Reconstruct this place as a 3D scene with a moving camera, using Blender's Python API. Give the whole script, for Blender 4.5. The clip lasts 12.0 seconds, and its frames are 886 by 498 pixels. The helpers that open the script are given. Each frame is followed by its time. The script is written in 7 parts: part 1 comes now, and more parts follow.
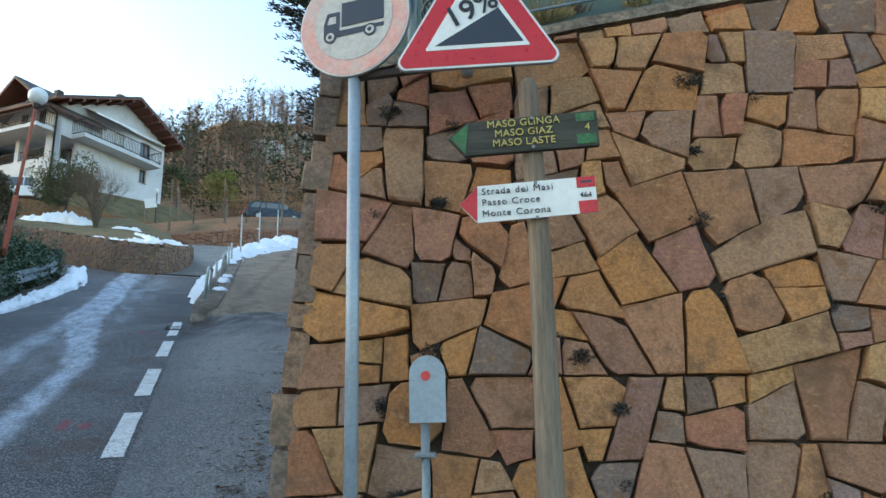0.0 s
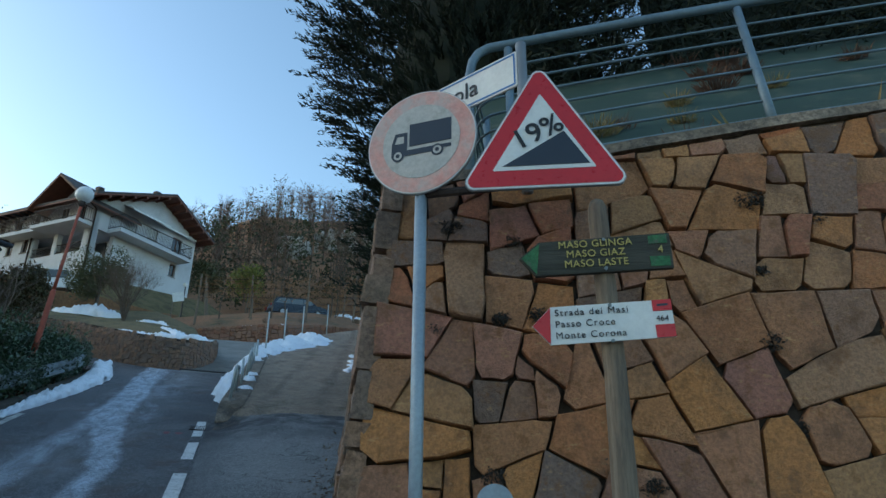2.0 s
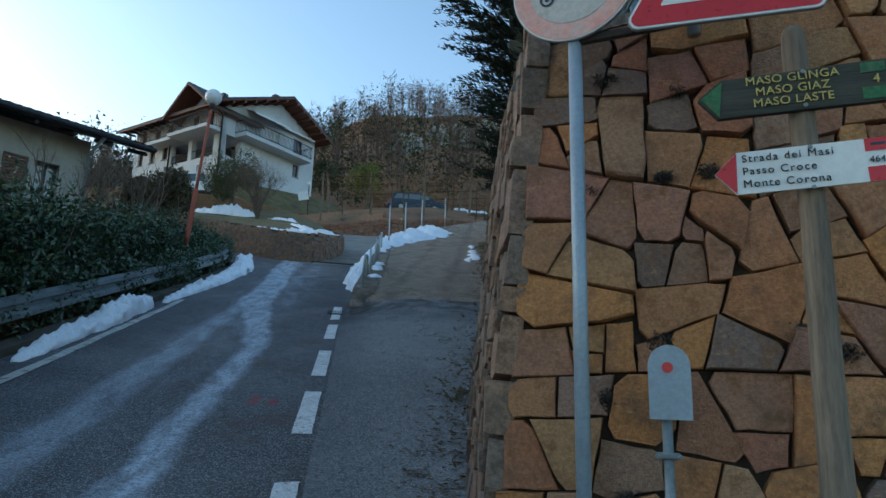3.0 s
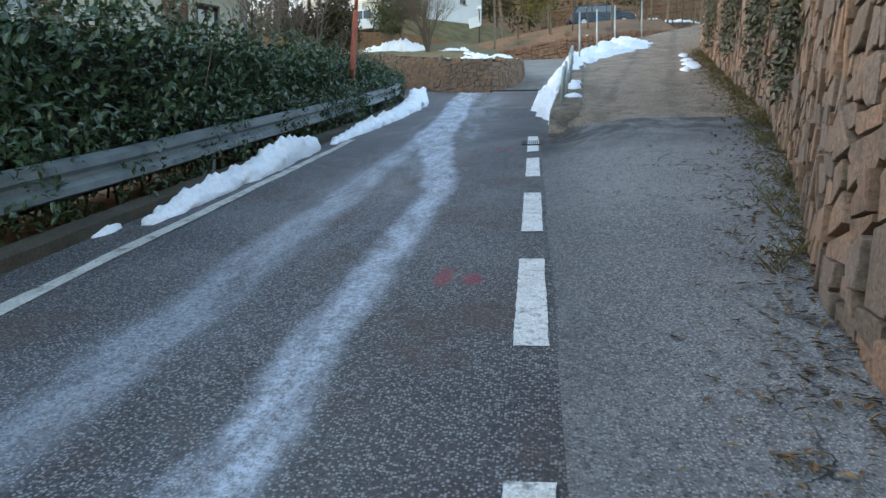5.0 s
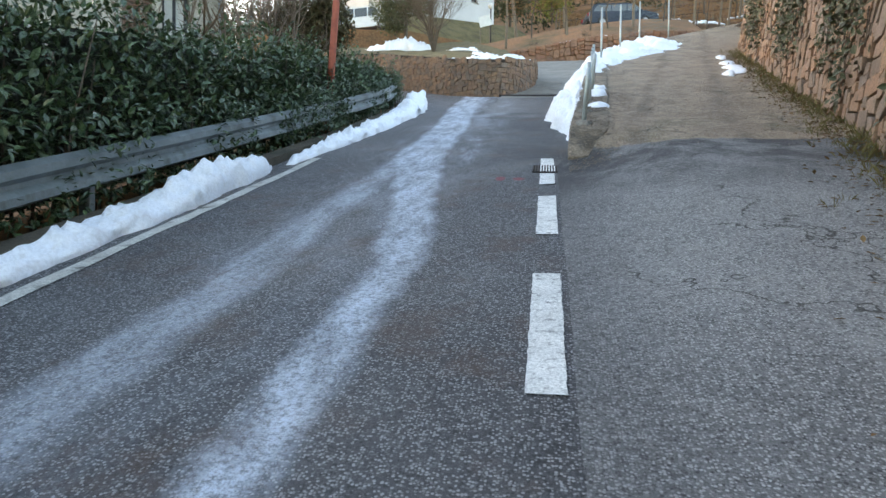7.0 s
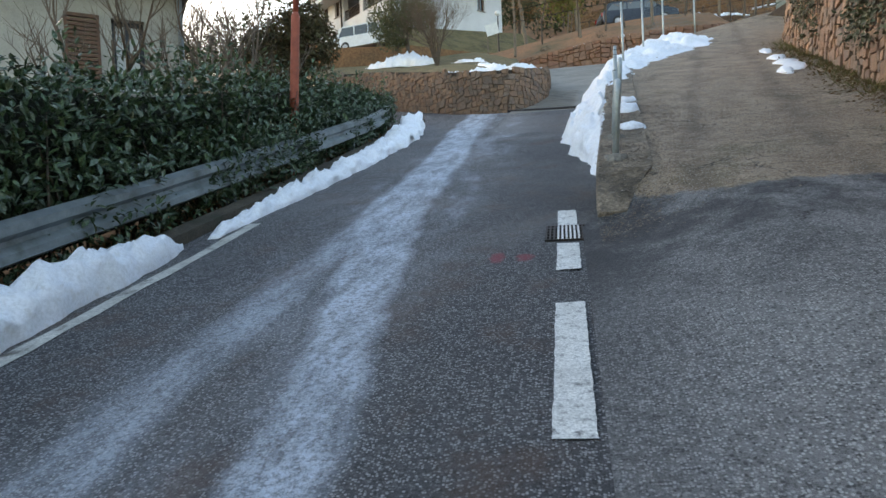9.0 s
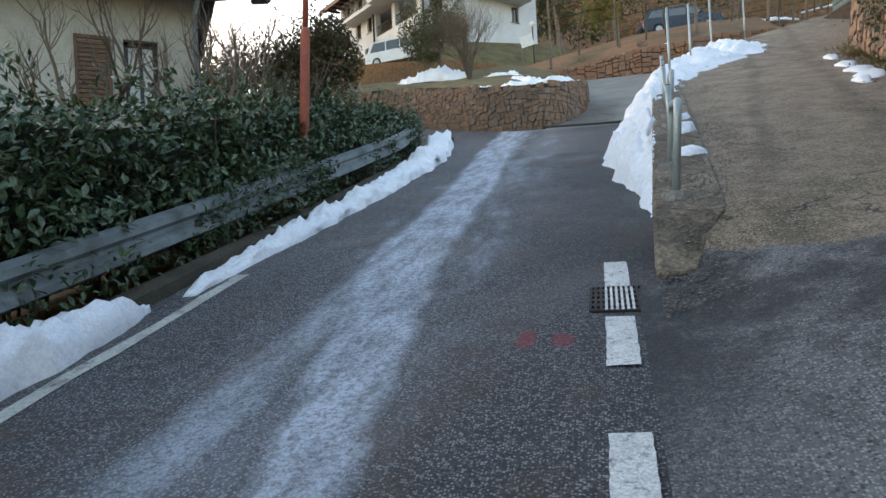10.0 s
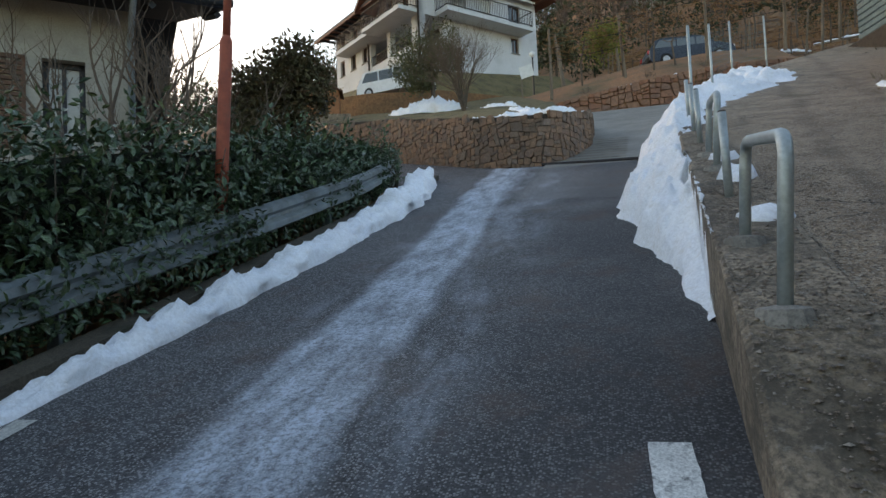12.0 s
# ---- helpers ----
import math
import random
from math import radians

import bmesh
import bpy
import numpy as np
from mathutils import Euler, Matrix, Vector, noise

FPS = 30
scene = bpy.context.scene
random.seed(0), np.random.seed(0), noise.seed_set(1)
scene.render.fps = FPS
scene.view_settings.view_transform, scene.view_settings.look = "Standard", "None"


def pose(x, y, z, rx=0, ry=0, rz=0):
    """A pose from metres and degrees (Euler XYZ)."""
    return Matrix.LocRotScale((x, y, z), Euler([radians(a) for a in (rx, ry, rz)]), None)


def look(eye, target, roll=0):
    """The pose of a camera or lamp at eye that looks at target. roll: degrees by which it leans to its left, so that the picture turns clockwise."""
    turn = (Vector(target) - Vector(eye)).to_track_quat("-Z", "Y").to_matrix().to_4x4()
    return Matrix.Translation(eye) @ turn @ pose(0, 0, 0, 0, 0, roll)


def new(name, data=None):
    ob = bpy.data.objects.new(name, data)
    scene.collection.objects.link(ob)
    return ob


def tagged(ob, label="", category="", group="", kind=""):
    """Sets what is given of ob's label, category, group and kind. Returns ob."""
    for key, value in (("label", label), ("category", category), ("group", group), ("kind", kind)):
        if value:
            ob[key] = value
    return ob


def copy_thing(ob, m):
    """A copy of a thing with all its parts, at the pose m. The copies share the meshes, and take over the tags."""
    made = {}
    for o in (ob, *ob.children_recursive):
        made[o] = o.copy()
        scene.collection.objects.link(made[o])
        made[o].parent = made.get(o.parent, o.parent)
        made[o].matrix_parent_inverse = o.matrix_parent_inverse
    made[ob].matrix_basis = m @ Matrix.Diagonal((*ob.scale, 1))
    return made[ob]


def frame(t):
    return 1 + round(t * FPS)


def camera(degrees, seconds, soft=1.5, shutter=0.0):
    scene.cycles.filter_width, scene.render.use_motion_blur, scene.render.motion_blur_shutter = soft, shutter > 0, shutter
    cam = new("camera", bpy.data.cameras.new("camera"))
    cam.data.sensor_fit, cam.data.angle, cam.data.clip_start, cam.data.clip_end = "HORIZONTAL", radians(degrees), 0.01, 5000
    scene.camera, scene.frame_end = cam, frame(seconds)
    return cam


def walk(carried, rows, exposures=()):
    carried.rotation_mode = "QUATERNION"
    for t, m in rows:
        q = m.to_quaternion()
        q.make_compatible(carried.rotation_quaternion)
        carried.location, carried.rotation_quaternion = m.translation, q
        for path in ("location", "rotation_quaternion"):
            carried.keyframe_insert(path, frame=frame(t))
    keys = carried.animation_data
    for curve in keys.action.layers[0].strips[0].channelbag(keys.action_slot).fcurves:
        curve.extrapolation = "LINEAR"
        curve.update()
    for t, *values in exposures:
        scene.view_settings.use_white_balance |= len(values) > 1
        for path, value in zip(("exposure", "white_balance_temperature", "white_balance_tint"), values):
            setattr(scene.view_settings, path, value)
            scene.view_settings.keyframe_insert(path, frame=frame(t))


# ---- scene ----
cam = camera(68.9, 12.0)
PATH = [
    (0, (0.672, -11.975, -1.393), (1.323, -10.139, -0.939), -1.3),
    (0.5, (0.592, -11.945, -1.335), (1.16, -10.127, -0.726), -0.4),
    (1, (0.533, -11.963, -1.319), (1.097, -10.188, -0.591), -0.0),
    (1.5, (0.516, -11.944, -1.311), (1.089, -10.184, -0.553), 0.3),
    (2, (0.512, -11.92, -1.313), (1.075, -10.15, -0.571), 0.3),
    (2.5, (0.475, -11.864, -1.34), (0.933, -10.028, -0.691), 0.7),
    (3, (0.401, -11.723, -1.396), (0.653, -9.785, -0.971), 1.5),
    (3.4, (0.363, -11.425, -1.433), (0.362, -9.44, -1.19), 0.1),
    (3.5, (0.343, -11.411, -1.372), (0.285, -9.422, -1.17), 0.0),
    (3.7, (0.341, -11.384, -1.373), (0.182, -9.394, -1.248), 0.1),
    (5.3, (-0.001, -9.005, -1.159), (-0.292, -7.028, -1.256), 0.0),
    (5.5, (-0.024, -8.764, -1.094), (-0.32, -6.788, -1.201), 0.5),
    (6, (0.0, -8.183, -0.956), (-0.322, -6.211, -1.057), 0.7),
    (6.5, (-0.018, -7.765, -0.863), (-0.305, -5.79, -0.996), 4.2),
    (7, (0.043, -7.335, -0.74), (-0.268, -5.361, -0.817), 0.6),
    (7.2, (0.066, -7.161, -0.66), (-0.297, -5.195, -0.713), 0.1),
    (8.8, (0.067, -5.427, -0.235), (-0.338, -3.469, -0.25), -2.7),
    (9, (0.064, -5.217, -0.151), (-0.321, -3.255, -0.192), -2.7),
    (9.5, (0.075, -4.711, 0.001), (-0.328, -2.753, -0.054), -4.3),
    (10, (0.016, -4.254, 0.141), (-0.479, -2.317, 0.143), -3.1),
    (10.5, (0.003, -3.778, 0.254), (-0.506, -1.847, 0.363), -1.6),
    (11, (-0.032, -3.276, 0.36), (-0.528, -1.344, 0.508), -1.8),
    (11.5, (-0.087, -2.793, 0.459), (-0.558, -0.855, 0.599), -1.8),
    (12, (-0.104, -2.265, 0.568), (-0.599, -0.33, 0.667), -2.7),
]
EXPOSURES = [
    (0, 2.42, 6350, 7), (0.5, 1.95, 6150, 5), (1, 1.5, 5950, 1), (2.5, 1.35, 5550, 1), (3.7, 1.55, 6000, 6),
    (5.3, 2.8, 7200, 12), (7.2, 2.95, 7600, 14), (9, 2.45, 7500, 14), (10.5, 2.38, 7600, 15), (12, 1.83, 7400, 14),
]
# the plan below is drawn at four fifths of true size
SCALE = 1.25
walk(cam, [(t, look(Vector(e) * SCALE, Vector(g) * SCALE, r)) for t, e, g, r in PATH], EXPOSURES)

# ---- light ----
world = bpy.data.worlds.new("sky")
scene.world = world
world.use_nodes = True
wn = world.node_tree
sky = wn.nodes.new("ShaderNodeTexSky")
sky.sky_type = "NISHITA"
sky.sun_disc = False
sky.sun_elevation = radians(9)
sky.sun_rotation = radians(300)
sky.air_density, sky.dust_density, sky.ozone_density = 1.0, 1.5, 1.2
wn.links.new(sky.outputs[0], wn.nodes["Background"].inputs[0])
wn.nodes["Background"].inputs[1].default_value = 0.15
sun = new("sun", bpy.data.lights.new("sun", "SUN"))
sun.data.energy, sun.data.angle, sun.data.color = 0.3, radians(40), (1, .93, .85)
sun.matrix_basis = look((-85, 50, 16), (0, 0, 0))


# ---- materials ----
def node(nt, kind, **inputs):
    n = nt.nodes.new(kind)
    for k, v in inputs.items():
        n.inputs[k].default_value = v
    return n


def mathn(nt, op, a, b=None, clamp=False):
    n = nt.nodes.new("ShaderNodeMath")
    n.operation, n.use_clamp = op, clamp
    for i, v in enumerate((a, b)):
        if v is None:
            continue
        if isinstance(v, (int, float)):
            n.inputs[i].default_value = v
        else:
            nt.links.new(v, n.inputs[i])
    return n.outputs[0]


def mixn(nt, fac, a, b, blend="MIX"):
    n = nt.nodes.new("ShaderNodeMix")
    n.data_type, n.blend_type = "RGBA", blend
    for i, v in ((0, fac), (6, a), (7, b)):
        if isinstance(v, (int, float)):
            n.inputs[i].default_value = v
        elif isinstance(v, tuple):
            n.inputs[i].default_value = (*v, 1)
        else:
            nt.links.new(v, n.inputs[i])
    return n.outputs[2]


def noisen(nt, co, scale, detail=4, rough=.6, stretch=None):
    if stretch:
        m = nt.nodes.new("ShaderNodeMapping")
        m.inputs["Scale"].default_value = stretch
        nt.links.new(co, m.inputs[0])
        co = m.outputs[0]
    n = node(nt, "ShaderNodeTexNoise", Scale=scale, Detail=detail, Roughness=rough)
    nt.links.new(co, n.inputs["Vector"])
    return n.outputs["Fac"]


def rangen(nt, v, a, b, c=0.0, d=1.0):
    n = nt.nodes.new("ShaderNodeMapRange")
    n.interpolation_type = "SMOOTHSTEP"
    nt.links.new(v, n.inputs[0])
    for i, x in zip((1, 2, 3, 4), (a, b, c, d)):
        n.inputs[i].default_value = x
    return n.outputs[0]


def ramp(nt, v, cols):
    n = nt.nodes.new("ShaderNodeValToRGB")
    e = n.color_ramp.elements
    while len(e) < len(cols):
        e.new(.5)
    for i, c in enumerate(cols):
        e[i].position, e[i].color = i / max(1, len(cols) - 1), (*c, 1)
    nt.links.new(v, n.inputs[0])
    return n.outputs[0]


def plan_place(nt):
    """The place of a surface point, in the plan's measure."""
    v = nt.nodes.new("ShaderNodeVectorMath")
    v.operation = "SCALE"
    v.inputs["Scale"].default_value = 1 / SCALE
    nt.links.new(nt.nodes.new("ShaderNodeNewGeometry").outputs["Position"], v.inputs[0])
    return v.outputs[0]


def mat(name, c1, c2=None, scale=3, fine=60, rough=.8, bump=.3, metal=0, palette=None, island=False, dirt=None, dirt_scale=1.2, stretch=None, spec=.5, depth=.01, grain=.6, mottle=None):
    """Two colours blended by a coarse noise, a fine grain over it, optional palette by piece and patches of dirt."""
    m = bpy.data.materials.new(name)
    m.use_nodes = True
    nt = m.node_tree
    b = nt.nodes["Principled BSDF"]
    co = plan_place(nt)
    c2 = c2 or tuple(x * .8 for x in c1)
    big = noisen(nt, co, scale, 4, .6, stretch)
    col = mixn(nt, rangen(nt, big, .3, .7), c1, c2)
    if palette:
        if island:
            r = nt.nodes.new("ShaderNodeNewGeometry").outputs["Random Per Island"]
        else:
            r = nt.nodes.new("ShaderNodeObjectInfo").outputs["Random"]
        col = mixn(nt, .8, col, ramp(nt, r, palette))
    g = noisen(nt, co, fine, 4, .75, stretch)
    gs = rangen(nt, g, .32, .68)
    col = mixn(nt, grain, col, ramp(nt, gs, [(.5, .5, .5), (1.0, 1.0, 1.0), (1.45, 1.45, 1.45)]), "MULTIPLY")
    if mottle:
        col = mixn(nt, mathn(nt, "MULTIPLY", rangen(nt, noisen(nt, co, 11, 6, .75), .5, .66), .75), col, mottle[0])
        col = mixn(nt, mathn(nt, "MULTIPLY", rangen(nt, noisen(nt, co, 17, 5, .75, (1, 1, 2.5)), .56, .7), .7), col, mottle[1])
    if dirt:
        col = mixn(nt, rangen(nt, noisen(nt, co, dirt_scale, 6, .7), .5, .72), col, dirt)
    nt.links.new(col, b.inputs["Base Color"])
    b.inputs["Metallic"].default_value = metal
    b.inputs["Specular IOR Level"].default_value = spec
    nt.links.new(rangen(nt, g, .2, .8, max(.05, rough - .12), min(1, rough + .1)), b.inputs["Roughness"])
    if bump:
        bn = node(nt, "ShaderNodeBump", Strength=bump, Distance=depth)
        nt.links.new(mathn(nt, "ADD", g, big), bn.inputs["Height"])
        nt.links.new(bn.outputs[0], b.inputs["Normal"])
    return m


def aggregate(nt, co, rare):
    """Pale chips and dark pits of worn asphalt, each about a centimetre."""
    out = []
    for scale, lim in ((92.0, rare), (75.0, .45)):
        v = node(nt, "ShaderNodeTexVoronoi", Scale=scale)
        nt.links.new(co, v.inputs["Vector"])
        s = nt.nodes.new("ShaderNodeSeparateColor")
        nt.links.new(v.outputs["Color"], s.inputs[0])
        out.append(mathn(nt, "MULTIPLY", rangen(nt, v.outputs["Distance"], .6, .35), rangen(nt, s.outputs[0], lim, lim + .5)))
    return out


def road_mat():
    """Worn asphalt with pale aggregate, and two streaks of frozen meltwater and salt along the wheel tracks."""
    m = bpy.data.materials.new("asphalt_road")
    m.use_nodes = True
    nt = m.node_tree
    b = nt.nodes["Principled BSDF"]
    co = plan_place(nt)
    sep = nt.nodes.new("ShaderNodeSeparateXYZ")
    nt.links.new(co, sep.inputs[0])
    x, y = sep.outputs[0], sep.outputs[1]
    big = noisen(nt, co, .9, 5, .65)
    grain = noisen(nt, co, 150, 2, .8)
    col = mixn(nt, rangen(nt, big, .3, .7), (.038, .038, .042), (.07, .07, .073))
    patch = mathn(nt, "MULTIPLY", rangen(nt, mathn(nt, "ADD", y, mathn(nt, "MULTIPLY", x, .25)), 5.66, 5.74), rangen(nt, mathn(nt, "ADD", x, mathn(nt, "MULTIPLY", noisen(nt, co, 1.5, 4), .3)), -1.1, -1.0))
    col = mixn(nt, mathn(nt, "MULTIPLY", patch, .8), col, (.17, .17, .172))
    chips, pits = aggregate(nt, co, .3)
    col = mixn(nt, mathn(nt, "MULTIPLY", pits, .75), col, (.01, .01, .012))
    col = mixn(nt, mathn(nt, "MULTIPLY", chips, .9), col, (.36, .36, .37))
    speck = noisen(nt, co, 60, 4, .85)
    col = mixn(nt, mathn(nt, "MULTIPLY", rangen(nt, speck, .54, .66), .6), col, (.24, .24, .245))
    col = mixn(nt, mathn(nt, "MULTIPLY", rangen(nt, speck, .47, .37), .65), col, (.018, .018, .021))
    grit = noisen(nt, co, 24, 5, .85)
    col = mixn(nt, mathn(nt, "MULTIPLY", rangen(nt, grit, .53, .66), .4), col, (.16, .16, .165))
    col = mixn(nt, mathn(nt, "MULTIPLY", rangen(nt, grit, .47, .35), .6), col, (.017, .016, .018))
    damp = mathn(nt, "MULTIPLY", rangen(nt, mathn(nt, "ADD", x, mathn(nt, "MULTIPLY", noisen(nt, co, 1.2, 5, .7), .8)), -.75, .45), rangen(nt, y, -2.5, .5))
    col = mixn(nt, mathn(nt, "MULTIPLY", damp, .55), col, (.02, .02, .023))
    # rusty soil carried onto the road
    col = mixn(nt, mathn(nt, "MULTIPLY", rangen(nt, noisen(nt, co, 1.6, 6, .75), .5, .68), .55), col, (.085, .05, .035))
    warp = mathn(nt, "MULTIPLY", mathn(nt, "SUBTRACT", noisen(nt, co, 1.1, 5, .65), .5), .34)

    def streak(centre, half, soft):
        d = mathn(nt, "ABSOLUTE", mathn(nt, "SUBTRACT", mathn(nt, "ADD", x, warp), centre))
        return rangen(nt, mathn(nt, "SUBTRACT", d, half), soft, -.06)

    broken = rangen(nt, noisen(nt, co, 5, 6, .7, (1.4, .35, 1)), .34, .62)
    film = rangen(nt, noisen(nt, co, 2.2, 5, .7, (1.3, .3, 1)), .42, .7)
    upper = rangen(nt, y, 12.5, 10.5)
    # the right-hand track bends across to meet the left-hand one further up
    bend = mathn(nt, "ADD", rangen(nt, y, -4, 1, -.79, -1.48), rangen(nt, y, 1, 9, 0.0, -.36))
    width = rangen(nt, y, -4, .5, .1, .27)
    right = streak(bend, width, .1)
    left = mathn(nt, "MULTIPLY", streak(-1.57, .12, .14), rangen(nt, y, -9.0, -1.0, .45, .65))
    core = mathn(nt, "MULTIPLY", mathn(nt, "MAXIMUM", right, left), mathn(nt, "ADD", mathn(nt, "MULTIPLY", broken, .62), .36))
    wide = mathn(nt, "MULTIPLY", mathn(nt, "MULTIPLY", streak(-1.35, .5, .35), film), rangen(nt, y, -5.0, 1.5, .12, .38))
    ice = mathn(nt, "MULTIPLY", mathn(nt, "MAXIMUM", core, wide), upper, True)
    edge = rangen(nt, noisen(nt, co, 34, 4, .85), .36, .6, .3, 1.0)
    ice = mathn(nt, "MULTIPLY", ice, edge, True)
    col = mixn(nt, ice, col, (.56, .63, .73))
    # faint red marks sprayed on the road
    for cx, cy, wx, wy in ((-.4, -6.1, .05, .15), (-.25, -6.14, .06, .09), (-.38, -1.2, .05, .11), (-.21, -1.21, .06, .08)):
        ex = mathn(nt, "DIVIDE", mathn(nt, "SUBTRACT", mathn(nt, "ADD", x, mathn(nt, "MULTIPLY", mathn(nt, "SUBTRACT", noisen(nt, co, 14, 4), .5), .1)), cx), wx)
        ey = mathn(nt, "DIVIDE", mathn(nt, "SUBTRACT", y, cy), wy)
        rr_ = mathn(nt, "ADD", mathn(nt, "MULTIPLY", ex, ex), mathn(nt, "MULTIPLY", ey, ey))
        spot = mathn(nt, "MULTIPLY", rangen(nt, rr_, 1.5, .3), rangen(nt, grain, .35, .6, .35, .85))
        col = mixn(nt, spot, col, (.26, .035, .045))
    nt.links.new(col, b.inputs["Base Color"])
    wet = rangen(nt, noisen(nt, co, .7, 4), .45, .7)
    nt.links.new(mathn(nt, "SUBTRACT", .78, mathn(nt, "MULTIPLY", wet, .2)), b.inputs["Roughness"])
    bn = node(nt, "ShaderNodeBump", Strength=.8, Distance=.01)
    nt.links.new(mathn(nt, "ADD", speck, mathn(nt, "MULTIPLY", chips, .6)), bn.inputs["Height"])
    nt.links.new(bn.outputs[0], b.inputs["Normal"])
    return m


def track_mat():
    """Patched grey asphalt below; cracked concrete covered with soil and gravel above the seam."""
    m = bpy.data.materials.new("track_surface")
    m.use_nodes = True
    nt = m.node_tree
    b = nt.nodes["Principled BSDF"]
    co = plan_place(nt)
    sep = nt.nodes.new("ShaderNodeSeparateXYZ")
    nt.links.new(co, sep.inputs[0])
    big = noisen(nt, co, .8, 5, .65)
    asph = mixn(nt, rangen(nt, big, .3, .7), (.14, .14, .143), (.27, .27, .272))
    chips, pits = aggregate(nt, co, .3)
    asph = mixn(nt, mathn(nt, "MULTIPLY", pits, .75), asph, (.02, .02, .022))
    asph = mixn(nt, mathn(nt, "MULTIPLY", chips, .85), asph, (.52, .52, .52))
    asph = mixn(nt, rangen(nt, mathn(nt, "ADD", sep.outputs[0], mathn(nt, "MULTIPLY", noisen(nt, co, 1.1, 5, .7), .5)), 1.0, .35, 0.0, .4), asph, (.05, .05, .054))
    speck = noisen(nt, co, 55, 4, .85)
    asph = mixn(nt, mathn(nt, "MULTIPLY", rangen(nt, speck, .53, .65), .55), asph, (.36, .36, .36))
    asph = mixn(nt, mathn(nt, "MULTIPLY", rangen(nt, speck, .47, .36), .6), asph, (.035, .035, .038))
    grit0 = noisen(nt, co, 22, 5, .85)
    asph = mixn(nt, mathn(nt, "MULTIPLY", rangen(nt, grit0, .53, .66), .45), asph, (.34, .34, .34))
    asph = mixn(nt, mathn(nt, "MULTIPLY", rangen(nt, grit0, .47, .35), .5), asph, (.05, .048, .05))
    dampt = mathn(nt, "MULTIPLY", rangen(nt, sep.outputs[1], -3.0, -1.2), rangen(nt, noisen(nt, co, 1.5, 5, .7), .62, .42, .35, 1.0))
    asph = mixn(nt, mathn(nt, "MULTIPLY", dampt, .86), asph, (.028, .028, .032))
    soil = mixn(nt, rangen(nt, noisen(nt, co, 2.2, 6, .72), .35, .66), (.2, .135, .085), (.38, .28, .19))
    soil = mixn(nt, rangen(nt, noisen(nt, co, 38, 3, .8), .5, .7), soil, (.24, .2, .17))
    soil = mixn(nt, mathn(nt, "MULTIPLY", rangen(nt, noisen(nt, co, 1.3, 4, .6), .55, .7), .6), soil, (.085, .075, .03))
    grit = noisen(nt, co, 17, 5, .85)
    soil = mixn(nt, mathn(nt, "MULTIPLY", rangen(nt, grit, .52, .66), .6), soil, (.42, .34, .25))
    soil = mixn(nt, mathn(nt, "MULTIPLY", rangen(nt, grit, .48, .36), .6), soil, (.075, .05, .03))
    soil = mixn(nt, mathn(nt, "MULTIPLY", rangen(nt, speck, .52, .64), .55), soil, (.45, .38, .3))
    soil = mixn(nt, mathn(nt, "MULTIPLY", rangen(nt, speck, .47, .37), .6), soil, (.06, .042, .03))
    seam = mathn(nt, "ADD", sep.outputs[1], mathn(nt, "MULTIPLY", mathn(nt, "SUBTRACT", noisen(nt, co, 2.5, 5, .7), .5), .5))
    across = mathn(nt, "SUBTRACT", sep.outputs[0], mathn(nt, "ADD", mathn(nt, "MULTIPLY", sep.outputs[1], .2), mathn(nt, "MULTIPLY", noisen(nt, co, .7, 4), .5)))
    for rut, wide in ((.75, .16), (1.75, .2)):
        d = mathn(nt, "ABSOLUTE", mathn(nt, "SUBTRACT", across, rut))
        soil = mixn(nt, mathn(nt, "MULTIPLY", rangen(nt, d, wide, .03), rangen(nt, noisen(nt, co, 2.6, 5, .7), .35, .6, .15, .6)), soil, (.1, .07, .048))
    pebbles, holes = aggregate(nt, co, .5)
    soil = mixn(nt, mathn(nt, "MULTIPLY", pebbles, .8), soil, (.5, .44, .37))
    soil = mixn(nt, mathn(nt, "MULTIPLY", holes, .7), soil, (.05, .035, .024))
    seam = mathn(nt, "SUBTRACT", seam, rangen(nt, sep.outputs[0], .3, 1.2, .42, 0.0))
    col = mixn(nt, rangen(nt, seam, -.82, -.74), asph, soil)
    crack = node(nt, "ShaderNodeTexVoronoi", Scale=.9)
    crack.feature = "DISTANCE_TO_EDGE"
    wv = nt.nodes.new("ShaderNodeVectorMath")
    nn = node(nt, "ShaderNodeTexNoise", Scale=3.0, Detail=5.0)
    nt.links.new(co, nn.inputs["Vector"])
    nt.links.new(co, wv.inputs[0])
    nt.links.new(nn.outputs["Color"], wv.inputs[1])
    nt.links.new(wv.outputs[0], crack.inputs["Vector"])
    line = mathn(nt, "MULTIPLY", rangen(nt, crack.outputs["Distance"], .012, .003), rangen(nt, noisen(nt, co, .8, 2), .5, .55))
    col = mixn(nt, mathn(nt, "MULTIPLY", line, .8), col, (.02, .018, .015))
    nt.links.new(col, b.inputs["Base Color"])
    b.inputs["Roughness"].default_value = .85
    bn = node(nt, "ShaderNodeBump", Strength=.8, Distance=.012)
    nt.links.new(mathn(nt, "SUBTRACT", mathn(nt, "ADD", mathn(nt, "ADD", noisen(nt, co, 120, 2, .8), speck), mathn(nt, "MULTIPLY", chips, .5)), line), bn.inputs["Height"])
    nt.links.new(bn.outputs[0], b.inputs["Normal"])
    return m


